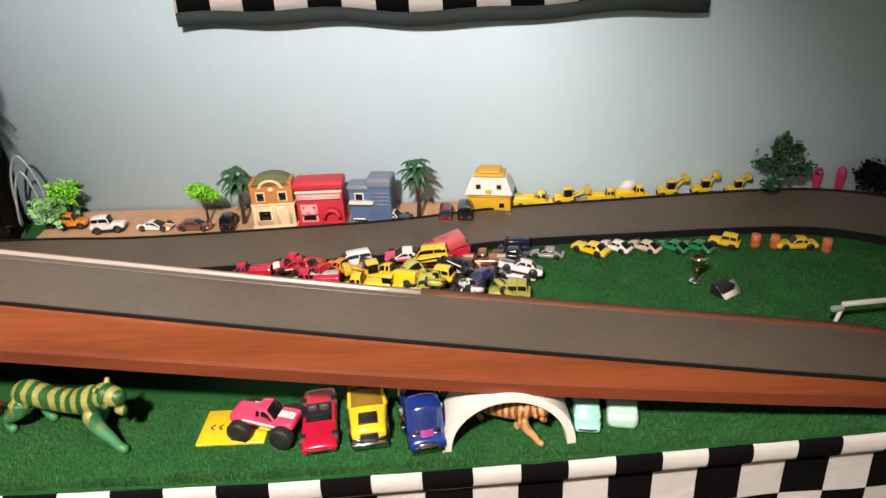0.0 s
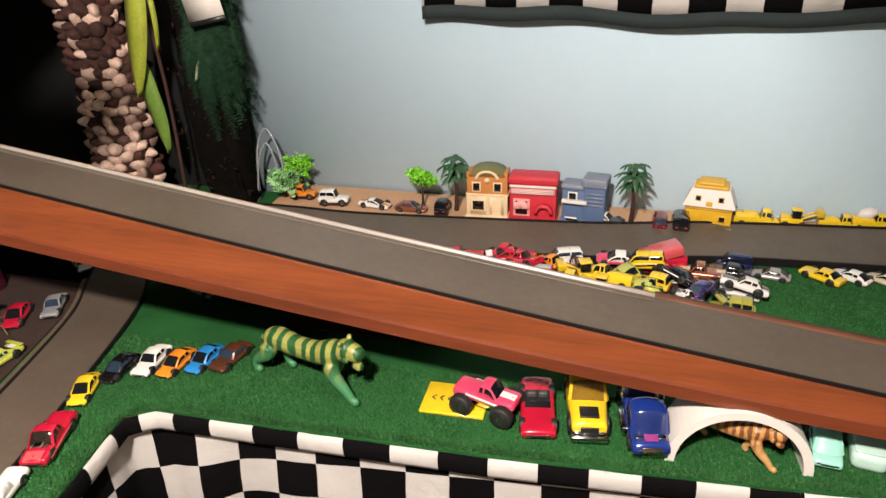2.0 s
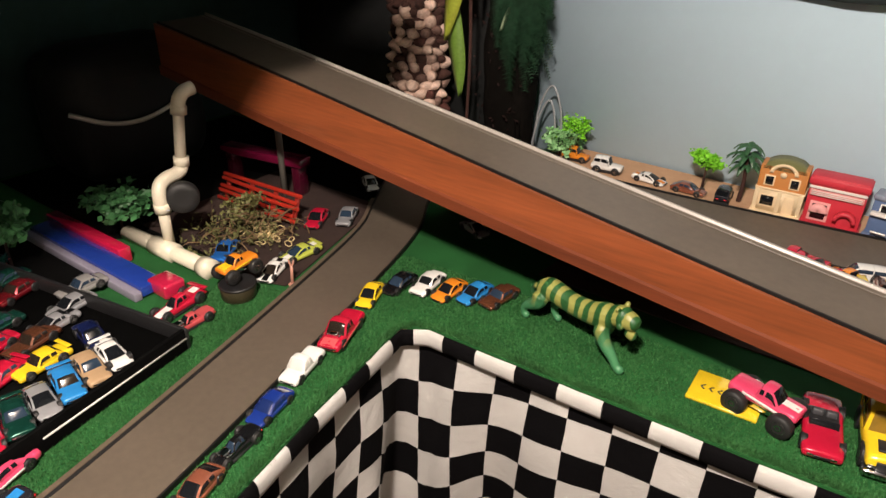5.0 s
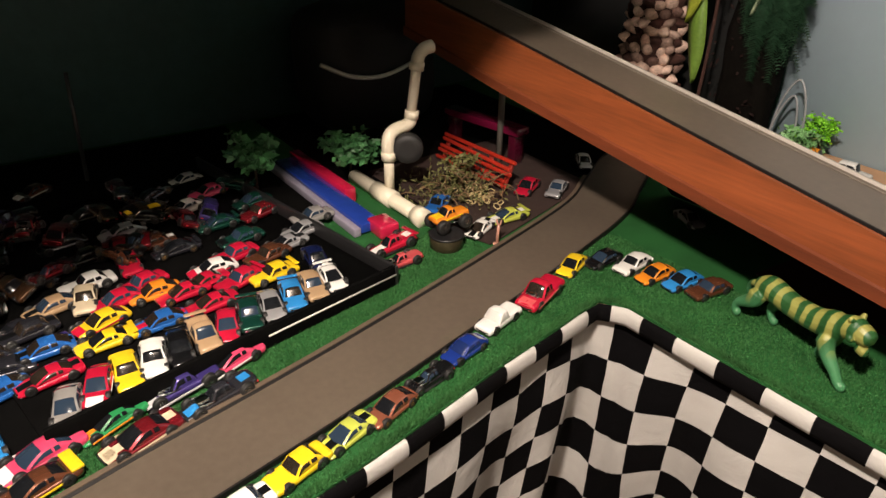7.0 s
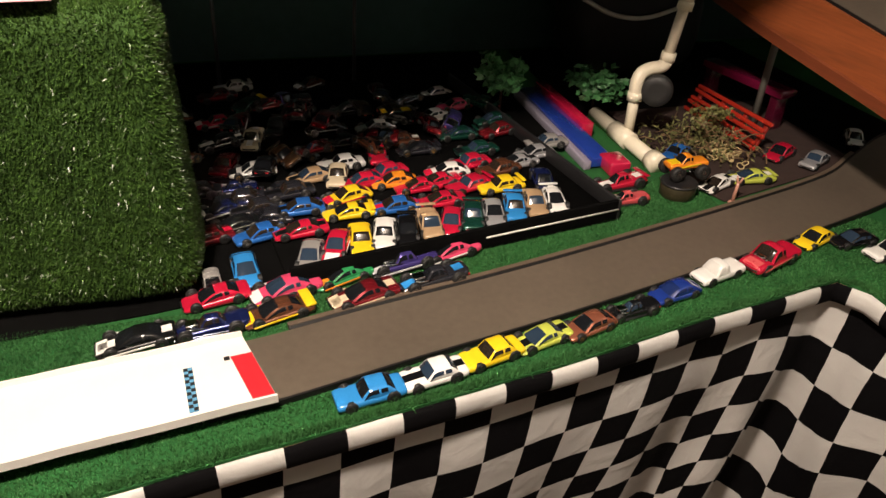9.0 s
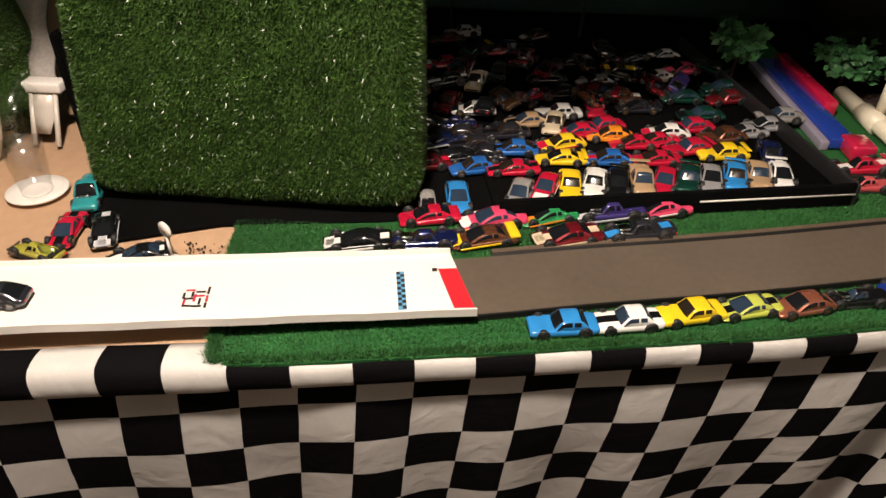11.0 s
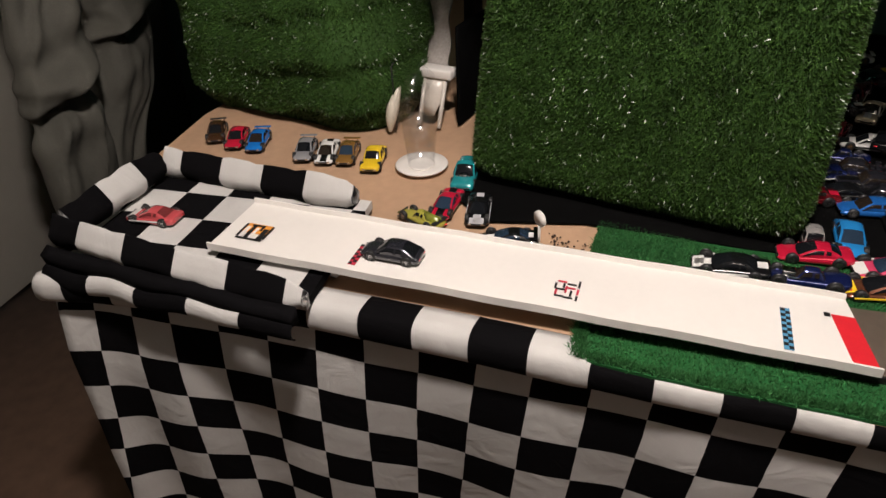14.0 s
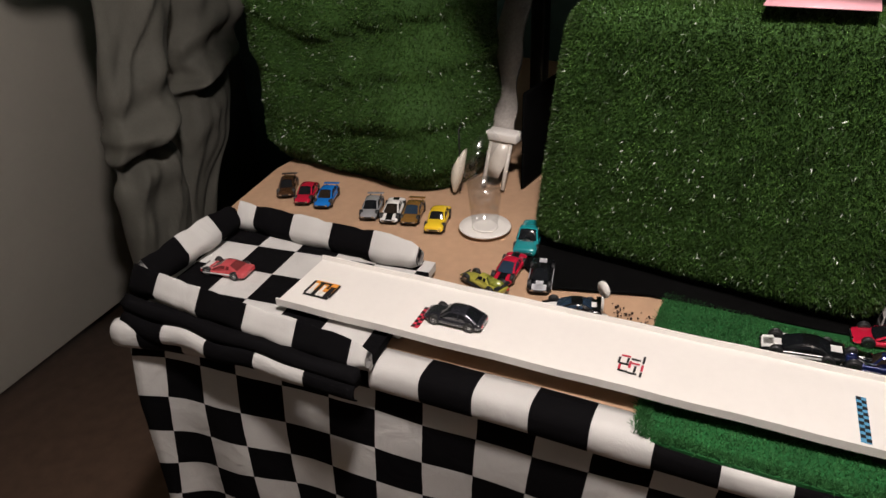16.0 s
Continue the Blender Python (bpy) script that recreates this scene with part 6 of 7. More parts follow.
piece("drum", shared("mixer_drum", lambda: lathe(bmesh.new(), [(.004, -.02), (.012, -.01), (.014, .004), (.008, .02)], 14), M_WHITE), mx, pose(-.012, 0, .036, 0, 72))
loader(.672, 1.594, 0, "yellow", "yellow toy digger with raised arm", z=LZ, scale=.95, group=G7, arm=62)
loader(.744, 1.597, 0, "yellow", "yellow toy crane with raised arm", z=LZ, scale=.95, group=G7, arm=78)
loader(.812, 1.597, 0, "yellow", "small yellow toy digger on the ledge", z=LZ, scale=.85, group=G7, arm=75)

# ---- banner on the wall ----
ban = thing("wall_banner", "black and white checked banner hanging on the wall", "banner")
grid, uvs = [], []
for i in range(81):
    t = i / 80
    x = -.302 + t * 1.006
    sag = .006 * math.sin(t * 9) + .004 * math.sin(t * 23 + 1)
    row, ur = [], []
    for j in range(13):
        z = TZ + .440 - .012 * t + j * .03 + sag * (1 - j / 12)
        yy = WY1 - .030 + .006 * math.sin(t * 20 + j * .3)
        row.append((x, yy, z))
        ur.append((x + .234 + (.063 * 3), .0008 + j * .03))
    grid.append(row)
    uvs.append(ur)
sheet("banner_cloth", grid, uvs, checks("banner_check", size=.0634), .0015, ban)
part("hem", rings(bmesh.new(), [[(r[0][0], r[0][1] - .0015, r[0][2] - .026), (r[0][0], r[0][1] + .0015, r[0][2] - .026), (r[0][0], r[0][1] + .0015, r[0][2] - .0002), (r[0][0], r[0][1] - .0015, r[0][2] - .0002)] for r in grid]), surface("dark_teal_hem", (.016, .026, .027), .9, 0, .2, 20, .2), ban, "dark teal cloth hem")
part("rod", tube(bmesh.new(), [(-.32, WY1 - .022, TZ + .768), (.72, WY1 - .022, TZ + .768)], .006, 10), M_BASE, ban)
for x in (-.25, .2, .65):
    part("bracket", box(x - .006, x + .006, WY1 - .03, WY1 - .0005, TZ + .760, TZ + .776, .001), M_BASE, ban)

# ---- plants at the shaded corner ----
trunk = thing("palm_trunk", "thick artificial palm trunk with pale scaly bark", "palm trunk", pose(-1.020, 1.47, TZ))
part("core", tube(bmesh.new(), [(0, 0, 0), (.004, 0, .3), (0, 0, .74)], [.064, .061, .056], 18), M_BARK, trunk)
M_SCALE = surface("pale_bark_scale", (0.70, 0.50, 0.41), .85, 0, .45, 60, .5, fine=220)
nt = M_SCALE.node_tree
inf = nt.nodes.new("ShaderNodeObjectInfo")
rmp = nt.nodes.new("ShaderNodeValToRGB")
rmp.color_ramp.elements[0].position, rmp.color_ramp.elements[0].color = 0.1, (0.10, 0.04, 0.035, 1)
rmp.color_ramp.elements[1].position, rmp.color_ramp.elements[1].color = 0.6, (1, 1, 1, 1)
mul = nt.nodes.new("ShaderNodeMixRGB")
mul.blend_type, mul.inputs["Fac"].default_value = "MULTIPLY", 1.0
src = nt.nodes["Principled BSDF"].inputs["Base Color"].links[0].from_socket
nt.links.new(inf.outputs["Random"], rmp.inputs["Fac"])
nt.links.new(src, mul.inputs["Color1"])
nt.links.new(rmp.outputs["Color"], mul.inputs["Color2"])
nt.links.new(mul.outputs["Color"], nt.nodes["Principled BSDF"].inputs["Base Color"])


def scale_bm():
    bm = bmesh.new()
    loops = []
    for k, (w, z, o) in enumerate(((.014, 0, .0), (.021, .007, .004), (.022, .018, .008), (.017, .028, .010), (.007, .034, .008))):
        loops.append([(-w, 0, z), (-w * .5, -o * .6 - .004, z), (0, -o - .006, z), (w * .5, -o * .6 - .004, z), (w, 0, z), (0, .004, z)])
    return rings(bm, loops)


rg = random.Random(11)
for row in range(34):
    for k in range(14):
        a = 360 * (k + .5 * (row % 2)) / 14 + rg.uniform(-5, 5)
        if 20 < (a % 360) < 160:
            continue
        r_ = .061 - row * .00025
        m = pose(r_ * math.cos(radians(a)), r_ * math.sin(radians(a)), -.004 + row * .0214 + rg.uniform(-.004, .004), 0, 0, a + 90) @ pose(0, 0, 0, rg.uniform(4, 30), rg.uniform(-20, 20), 0)
        piece("bark_scale", shared("bark_scale%d" % (k % 3), scale_bm, M_SCALE if rg.random() < (.70 if row < 15 else .32) else M_BARK), trunk, m @ pose(0, 0, 0, rg.uniform(-10, 10), 0, rg.uniform(-12, 12)) @ Matrix.Diagonal((rg.uniform(.6, 1.15), rg.uniform(.7, 1.6), rg.uniform(.5, 1.0), 1)))
M_LONG = surface("yellow_green_long_leaf", (0.30, 0.35, 0.04), .4, 0, .3, 18, .1)


def long_leaf(name, pts, w, mat, parent):
    bm = bmesh.new()
    P = smooth_path(pts, 6)
    prev = None
    for i, p in enumerate(P):
        t = i / (len(P) - 1)
        ww = w * math.sin(math.pi * min(1, .12 + t * .88)) ** .7 + .0008
        vs = [bm.verts.new(p + Vector((-ww, .004, 0))), bm.verts.new(p + Vector((0, -.003, 0))), bm.verts.new(p + Vector((ww, .004, 0)))]
        if prev:
            bm.faces.new((prev[0], prev[1], vs[1], vs[0]))
            bm.faces.new((prev[1], prev[2], vs[2], vs[1]))
        prev = vs
    ob = part(name, bm, mat, parent)
    md = ob.modifiers.new("thickness", "SOLIDIFY")
    md.thickness = .001


leaf = thing("hanging_leaves", "long yellow-green plastic leaves hanging beside the trunk", "plant", pose(-.90, 1.42, TZ))
long_leaf("leaf", [(.052, 0, .60), (.046, -.01, .48), (.026, -.015, .37), (.002, -.01, .28)], .025, M_LONG, leaf)
long_leaf("leaf", [(.012, .01, .35), (.016, .01, .28), (.024, .01, .22), (.030, .01, .15)], .022, surface("mid_green_long_leaf", (0.14, 0.25, 0.04), .4, 0, .3, 18, .1), leaf)
long_leaf("leaf", [(.06, .01, .58), (.075, .0, .46), (.07, .0, .38)], .006, M_LONG, leaf)
part("stalk", tube(bmesh.new(), smooth_path([(.035, .03, 0), (.045, .03, .3), (.04, .01, .6), (.03, .0, .74)], 5), .004, 7), M_BARK, leaf)
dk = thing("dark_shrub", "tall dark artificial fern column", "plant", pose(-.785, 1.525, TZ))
# solid near-black core behind the fronds
part("stem", rounded_box(.118, .085, .76, .03, 4, lumps=.016), surface("near_black_core", (.005, .0042, .0035), .95, 0, .5, 40, .8, spec=.05), dk)
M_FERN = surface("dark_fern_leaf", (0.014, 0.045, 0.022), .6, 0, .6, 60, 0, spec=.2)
rg = random.Random(4)
bm = bmesh.new()
for k in range(90):
    # long drooping frond: a thin midrib with a comb of needles
    x0, z0 = rg.uniform(.025, .080), rg.uniform(.40, .80)
    L_ = rg.uniform(.12, .24)
    out = rg.uniform(-.03, .058)
    yb = -.04 - rg.uniform(0, .02)
    pts = [Vector((x0, yb, z0)), Vector((x0 + out * .6, yb - .02, z0 - L_ * .25)), Vector((x0 + out, yb - .025, z0 - L_ * .6)), Vector((x0 + out * 1.05, yb - .015, z0 - L_))]
    P = smooth_path(pts, 9)
    for i, c in enumerate(P[:-1]):
        t = i / len(P)
        d = (P[i + 1] - c).normalized()
        side = Vector((d.z, 0, -d.x)).normalized()
        n_ = .020 * math.sin(math.pi * (.15 + .8 * t)) + .004
        for s in (-1, 1):
            for f_ in (0, .5):
                b0 = c.lerp(P[i + 1], f_)
                e = b0 + side * (s * n_ * rg.uniform(.8, 1.1)) + d * n_ * .55 + Vector((0, rg.uniform(-.006, .003), 0))
                bm.faces.new([bm.verts.new(q) for q in (b0 - d * .0012, b0 + d * .0014, e)])
for k in range(130):
    # short outward sprays that break up the edge towards the pale wall
    b0 = Vector((.056 + rg.uniform(-.02, .014), -.02 + rg.uniform(-.03, .03), rg.choice((rg.uniform(.30, .56), rg.uniform(.26, .80)))))
    d = Vector((rg.uniform(.4, 1.0), rg.uniform(-.5, .1), -rg.uniform(.5, 1.6))).normalized()
    n_ = rg.uniform(.035, .08)
    for j in range(12):
        c = b0 + d * n_ * j / 12 + Vector((0, 0, -.012 * (j / 12) ** 2))
        w = .013 * (1 - .6 * j / 12)
        side = Vector((-d.z, 0, d.x)).normalized()
        for s in (-1, 1):
            e = c + side * s * w + d * w * .7 + Vector((0, rg.uniform(-.004, .004), 0))
            bm.faces.new([bm.verts.new(q) for q in (c - d * .0016, c + d * .0016, e)])
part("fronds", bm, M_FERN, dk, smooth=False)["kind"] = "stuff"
bm = bmesh.new()
for k in range(170):
    c = Vector((rg.uniform(-.08, .066), -.045 + rg.uniform(-.012, .006), rg.uniform(.0, .76)))
    q = Vector((rg.gauss(0, 1), rg.gauss(0, .4), rg.gauss(-.5, 1))).normalized() * rg.uniform(.008, .020)
    w = q.orthogonal().normalized() * .003
    bm.faces.new([bm.verts.new(v) for v in (c, c + q * .5 + w, c + q, c + q * .5 - w)])
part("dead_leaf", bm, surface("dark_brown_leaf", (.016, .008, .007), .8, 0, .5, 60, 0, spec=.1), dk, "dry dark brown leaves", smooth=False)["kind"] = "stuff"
long_leaf("sprig", [(.03, -.075, .36), (.02, -.078, .335), (.012, -.078, .31)], .004, surface("pale_sprig", (.32, .38, .24), .6), dk)
tag = thing("hanging_card", "white card with a dull red blot", "card", pose(-0.7025, 1.425, TZ + 0.4410, 0, -10.9, 0))
part("card", box(-0.0423, 0.0423, 0, .0015, 0, .085), M_WHITE, tag)
part("lower_edge", box(-0.0433, 0.0433, -.0005, .002, -.010, .0), M_BASE, tag, "black lower edge")
part("blot", lathe(bmesh.new(), [(.019, 0), (.019, .0008)], 18, pose(.002, -.0002, .056, 90)), plain("dull_red_print", (.34, .12, .12)), tag)
part("cord", tube(bmesh.new(), [(0, .001, .085), (0, .03, .30)], .0007, 5), M_BASE, tag)
wires = thing("wire_loops", "pale grey wire loops beside the dark fern", "wire", pose(-.690, 1.535, TZ))
for k, (w, h) in enumerate(((.025, .15), (.04, .185))):
    part("loop", tube(bmesh.new(), smooth_path([(-.04, .01 * k, .0), (-.02, 0, h * .7), (w * .3, 0, h), (w, 0, h * .6), (w * .8, .005, .0)], 6), .0026, 8), surface("grey_wire", (.30, .32, .34), .4, .1), wires)

# ---- shaded corner by the pipe stand ----
pipe = thing("pipe_stand", "cream plastic pipe stand holding the ramp", "pipe stand", pose(0, 0, TZ))
part("base_pipe", tube(bmesh.new(), [(-1.100, .690, .014), (-.862, .700, .014)], .014, 14), M_PVC, pipe)
part("end_cap", tube(bmesh.new(), [(-.880, .6995, .014), (-.855, .700, .014)], .0185, 14), M_PVC, pipe)
part("tee", tube(bmesh.new(), [(-1.015, .6935, .014), (-.955, .6965, .014)], .0178, 14), M_PVC, pipe)
part("lower_post", tube(bmesh.new(), [(-.985, .706, .018), (-.985, .706, .100)], .0098, 14), M_PVC, pipe)
part("elbow", tube(bmesh.new(), smooth_path([(-.985, .706, .092), (-.985, .705, .118), (-.988, .713, .133), (-.992, .731, .139), (-.995, .750, .140), (-.997, .762, .146), (-.998, .766, .164)], 6), .0122, 14), M_PVC, pipe)
part("upper_post", tube(bmesh.new(), [(-.998, .765, .158), (-1.000, .781, .262)], .0098, 14), M_PVC, pipe)
part("top_elbow", tube(bmesh.new(), smooth_path([(-1.000, .780, .248), (-1.000, .783, .264), (-.999, .794, .276), (-.998, .812, .280)], 5), .0122, 14), M_PVC, pipe)
part("collar", tube(bmesh.new(), [(-.985, .706, .084), (-.985, .706, .100)], .0142, 14), M_PVC, pipe)
part("collar", tube(bmesh.new(), [(-.998, .765, .150), (-.998, .767, .166)], .0138, 14), M_PVC, pipe)
part("collar", tube(bmesh.new(), [(-1.000, .7785, .240), (-1.000, .781, .254)], .0142, 14), M_PVC, pipe)
part("tyre", lathe(bmesh.new(), [(.014, -.010), (.026, -.011), (.029, -.005), (.029, .005), (.026, .011), (.014, .010)], 24, pose(-.968, .738, .106, 0, 90, -32)), M_RUBBER, pipe, "dark rubber toy tyre fixed to the pipe")
part("hub", lathe(bmesh.new(), [(.004, -.007), (.012, -.009), (.0148, -.004), (.0148, .004), (.012, .009), (.004, .007)], 18, pose(-.968, .738, .106, 0, 90, -32)), surface("brown_hub", (.20, .11, .075), .4), pipe)
monster(-.788, .705, -88, "orange", "orange toy monster truck standing on a tub", z=.0265, accent="yellow", scale=.9)
t2 = thing("toy_tub", "dark olive brown round tub with a glossy rim", "toy tub", pose(-.772, .690, TZ))
M_TUB = surface("dark_olive_brown_plastic", (.035, .030, .016), .3, 0, .3, 40, .05)
part("wall", lathe(bmesh.new(), [(.001, 0), (.026, 0), (.0285, .003), (.029, .022), (.027, .024), (.001, .024)], 28), M_TUB, t2)
part("rim", lathe(bmesh.new(), [(.0265, .0235), (.0295, .0225), (.0305, .0245), (.0290, .0265), (.0265, .0262)], 28), M_BASE, t2, "glossy black rim")
sg = thing("toy_peg", "small pale pink forked toy peg beside the track", "toy peg", pose(-.731, .768, TZ, 0, 0, 30))
M_PEG = paint((.55, .27, .2))
part("foot", lathe(bmesh.new(), [(.001, 0), (.0075, 0), (.0075, .002), (.0032, .004), (.001, .004)], 14), M_PEG, sg)
part("stem", tube(bmesh.new(), [(0, 0, .002), (0, .001, .020), (.001, .001, .036)], [.0034, .0026, .0024], 10), M_PEG, sg)
for q in (-1, 1):
    part("prong", tube(bmesh.new(), [(.001, .001, .034), (.001 + q * .003, .001, .040), (.001 + q * .0045, .001, .047)], [.0022, .0018, .0012], 8), M_PEG, sg)
la = thing("toy_launcher", "blue and red plastic toy track launcher", "toy launcher", pose(-1.065, .603, TZ, 0, 0, 1))
part("blue_deck", box(-.185, .18, -.018, .022, .004, .022, .002), paint((.015, .045, .30)), la)
part("red_rail", box(-.20, .05, .022, .046, .0, .030, .003), paint((.48, .010, .05)), la)
part("pale_rail", box(-.185, .18, -.032, -.018, 0, .016, .002), plain("lilac_grey", (.24, .22, .28)), la)
part("red_snout", box(.165, .215, .0, .040, .0, .026, .005), paint((.50, .015, .06)), la)
M_TWIG = surface("dry_tan_twig", (.17, .105, .05), .85, 0, .6, 60, .2)
tw = thing("twig_pile", "tangle of dry tan twigs and moss", "twig pile", pose(-.925, .840, TZ + .0015), kind="stuff")
bm = bmesh.new()
rg = random.Random(21)
for k in range(110):
    c = Vector((rg.gauss(0, .042), rg.gauss(0, .05), 0))
    hgt = max(.004, .05 * math.exp(-(c.x ** 2 + c.y ** 2) / .004)) * rg.uniform(.2, 1.1)
    a, e, L_ = rg.uniform(0, 6.28), rg.uniform(-.3, .5), rg.uniform(.015, .045)
    d = Vector((math.cos(a) * math.cos(e), math.sin(a) * math.cos(e), math.sin(e))) * L_
    p0 = c + Vector((0, 0, hgt + .004))
    p2 = p0 + d
    p2.z = max(p2.z, .002)
    mid = (p0 + p2) / 2 + Vector((rg.gauss(0, .004), rg.gauss(0, .004), .004))
    tube(bm, [p0, mid, p2], [.0014, .0011, .0006], 4)
part("twigs", bm, M_TWIG, tw)["kind"] = "stuff"
bm = bmesh.new()
for k in range(700):
    c = Vector((rg.gauss(-.02, .04), rg.gauss(-.02, .045), abs(rg.gauss(.012, .014)) + .001))
    q = Vector((rg.gauss(0, 1), rg.gauss(0, 1), rg.gauss(0, 1))).normalized() * .006
    s = q.orthogonal().normalized() * .002
    bm.faces.new([bm.verts.new(v) for v in (c - q, c + s, c + q, c - s)])
part("moss", bm, surface("olive_moss", (.10, .10, .03), .8, 0, .5, 60, 0), tw, smooth=False)["kind"] = "stuff"
M_FRED = paint((.42, .025, .012), 0, .45)
fen = thing("toy_fence", "red slatted toy fence leaning in the corner", "toy fence", pose(-1.000, .905, TZ + .003, 0, 0, 2))
for k in range(5):
    part("slat", box(-.112, .118 - .012 * (k % 2), -.003, .003, .006 + k * .0112, .0128 + k * .0112, .001, pose(0, .002 + k * .006, 0, 0, 2 * (k % 2) - 1)), M_FRED, fen)
for x in (-.10, -.03, .04, .10):
    part("fence_post", box(x - .005, x + .005, .008, .014, 0, .058, .001, pose(0, 0, 0, -22)), paint((.30, .02, .012), 0, .45), fen)
# black sheet added over the turf; its colour carries the corner's darkness
tagged(part("black_mat", plate([(-1.58, .665), (-1.13, .665), (-1.05, .728), (-.90, .738), (-.86, .95), (-.87, 1.30), (-1.58, 1.30)], TZ + .0002, TZ + .0012), M_TRAYSHADE, smooth=False), "thin black sheet added to darken the shaded corner", "mat")
tagged(part("brown_mat", plate([(-1.13, .735), (-.90, .745), (-.79, .735), (-.733, .755), (-.742, .79), (-.781, .93), (-.801, 1.0), (-.835, 1.09), (-1.14, 1.09)], TZ + .0014, TZ + .003), surface("dark_brown_felt_mat", (0.028, 0.013, 0.010), .95, 0, .3, 30, .5), smooth=False), "dark brown felt mat under the twigs and fence", "mat")
leafy(-.955, .845, .075, .046, "small olive bush among the dry twigs", n=520, leaf=.010, col=surface("olive_bush_leaf", (.15, .15, .05), .6, 0, .5, 60, 0), seed=14, name="toy_bush", low=.3, z=.003)
M_GILT = surface("gilt_plastic", (.75, .60, .32), .25, .4, .2, 40, 0)
gilt = thing("gilt_chain", "tangled gilt chain lying below the fence", "chain", pose(-.900, .858, TZ + .004), kind="stuff")
bm = bmesh.new()
for k in range(46):
    c = Vector((rg.gauss(0, .030), rg.gauss(0, .020), rg.uniform(.001, .012)))
    u_ = Vector((rg.gauss(0, 1), rg.gauss(0, 1), rg.gauss(0, .5))).normalized()
    v_ = u_.orthogonal().normalized()
    tube(bm, [c + .0085 * (math.cos(a_) * u_ + .6 * math.sin(a_) * v_) for a_ in (0, 1.05, 2.1, 3.14, 4.2, 5.24, 6.28)], .0012, 5)
part("link", bm, M_GILT, gilt)["kind"] = "stuff"
gar = thing("toy_bridge", "dark magenta toy bridge piece in the shade", "toy bridge", pose(-1.086, 1.015, TZ, 0, 0, 10.7))
part("deck", box(-.11, .11, -.02, .02, .068, .086, .004), paint((.15, .006, .035)), gar)
for x in (-.09, .09):
    part("pier", box(x - .01, x + .01, -.015, .015, 0, .069, .002), paint((.06, .004, .015)), gar)
M_SPRIG = surface("mid_green_plastic_leaf", (0.06, 0.19, 0.07), 0.4, 0, 0.4, 60, 0, spec=0.5)
leafy(-1.155, .505, .115, .058, "small green plastic tree behind the tray", n=900, leaf=.019, seed=8, low=.5, col=M_SPRIG)
leafy(-1.115, .690, .100, .055, "small green plastic tree behind the launcher", n=900, leaf=.019, seed=9, low=.5, col=M_SPRIG)
bag = thing("dark_bag", "black bag with a pale piped edge", "bag", pose(-1.42, .90, TZ, 0, 0, 0))
part("bag_body", rounded_box(.22, .34, .30, .09, 5, lumps=.012), surface("black_nylon", (.008, .008, .009), .6, 0, .3, 30, .3), bag)
part("piping", tube(bmesh.new(), smooth_path([(.112, -.17, .19), (.125, -.10, .158), (.127, -.02, .150), (.118, .08, .172)], 6), .005, 8), surface("pale_piping", (.74, .72, .66), .5), bag)
for y in (-.05, .24):
    wr = thing("wire_rod", "thin upright grey rod behind the cars", "rod", pose(-1.40, y, TZ))
    part("rod", tube(bmesh.new(), [(0, 0, 0), (.0, .01, .22)], .004, 7), surface("dim_steel", (.12, .12, .12), .4, .6), wr)

# ---- finish end: cup, strip, sign, clothes ----
M_THIN = bpy.data.materials.new("thin_clear_plastic")
M_THIN.use_nodes = True
nt = M_THIN.node_tree
tr_, gs, mx = nt.nodes.new("ShaderNodeBsdfTransparent"), nt.nodes.new("ShaderNodeBsdfGlossy"), nt.nodes.new("ShaderNodeMixShader")
tr_.inputs["Color"].default_value = (0.97, 0.97, 0.97, 1)
gs.inputs["Roughness"].default_value = 0.12
mx.inputs["Fac"].default_value = 0.10
nt.links.new(tr_.outputs["BSDF"], mx.inputs[1])
nt.links.new(gs.outputs["BSDF"], mx.inputs[2])
nt.links.new(mx.outputs["Shader"], nt.nodes["Material Output"].inputs["Surface"])
gl = thing("plastic_cup", "clear plastic cup on a white saucer", "cup", pose(-.642, -.580, TZ))
part("saucer", lathe(bmesh.new(), [(.004, 0), (.036, .001), (.041, .005), (.040, .0065), (.024, .004), (.004, .004)], 30), M_WHITE, gl)
cp = part("cup", lathe(bmesh.new(), [(.020, .0045), (.0245, .045), (.027, .078), (.0262, .078), (.0236, .045), (.019, .006)], 28), M_THIN, gl)
cp.visible_shadow = False
part("rim", lathe(bmesh.new(), [(.0258, .0775), (.0274, .0772), (.0276, .079), (.0262, .0795)], 28), M_THIN, gl).visible_shadow = False
part("foot_ring", lathe(bmesh.new(), [(.017, .0042), (.0205, .0042), (.0205, .0065), (.017, .0065)], 24), M_WHITE, gl)
lp = thing("clear_tube", "curved clear plastic track cover with a cream edge", "toy track", pose(0, 0, TZ))
tb = part("cover", tube(bmesh.new(), smooth_path([(-.735, -.662, .004), (-.738, -.658, .04), (-.745, -.655, .075), (-.775, -.65, .10)], 6), .026, 18, False), M_THIN, lp)
tb.visible_shadow = False
part("edge_band", tube(bmesh.new(), smooth_path([(-.728, -.690, .004), (-.729, -.686, .03), (-.735, -.682, .055), (-.75, -.678, .082)], 6), [.003 + .0075 * math.sin(math.pi * k / 18) for k in range(19)], 10), surface("cream_plastic", (.65, .6, .5), .4), lp)
part("pane", box(-.80, -.735, -.6835, -.682, .06, .135, 0), M_THIN, lp).visible_shadow = False
part("frame", tube(bmesh.new(), [(-.735, -.682, .005), (-.735, -.682, .115), (-.80, -.682, .150), (-.80, -.682, .06)], .0016, 6), M_BASE, lp)
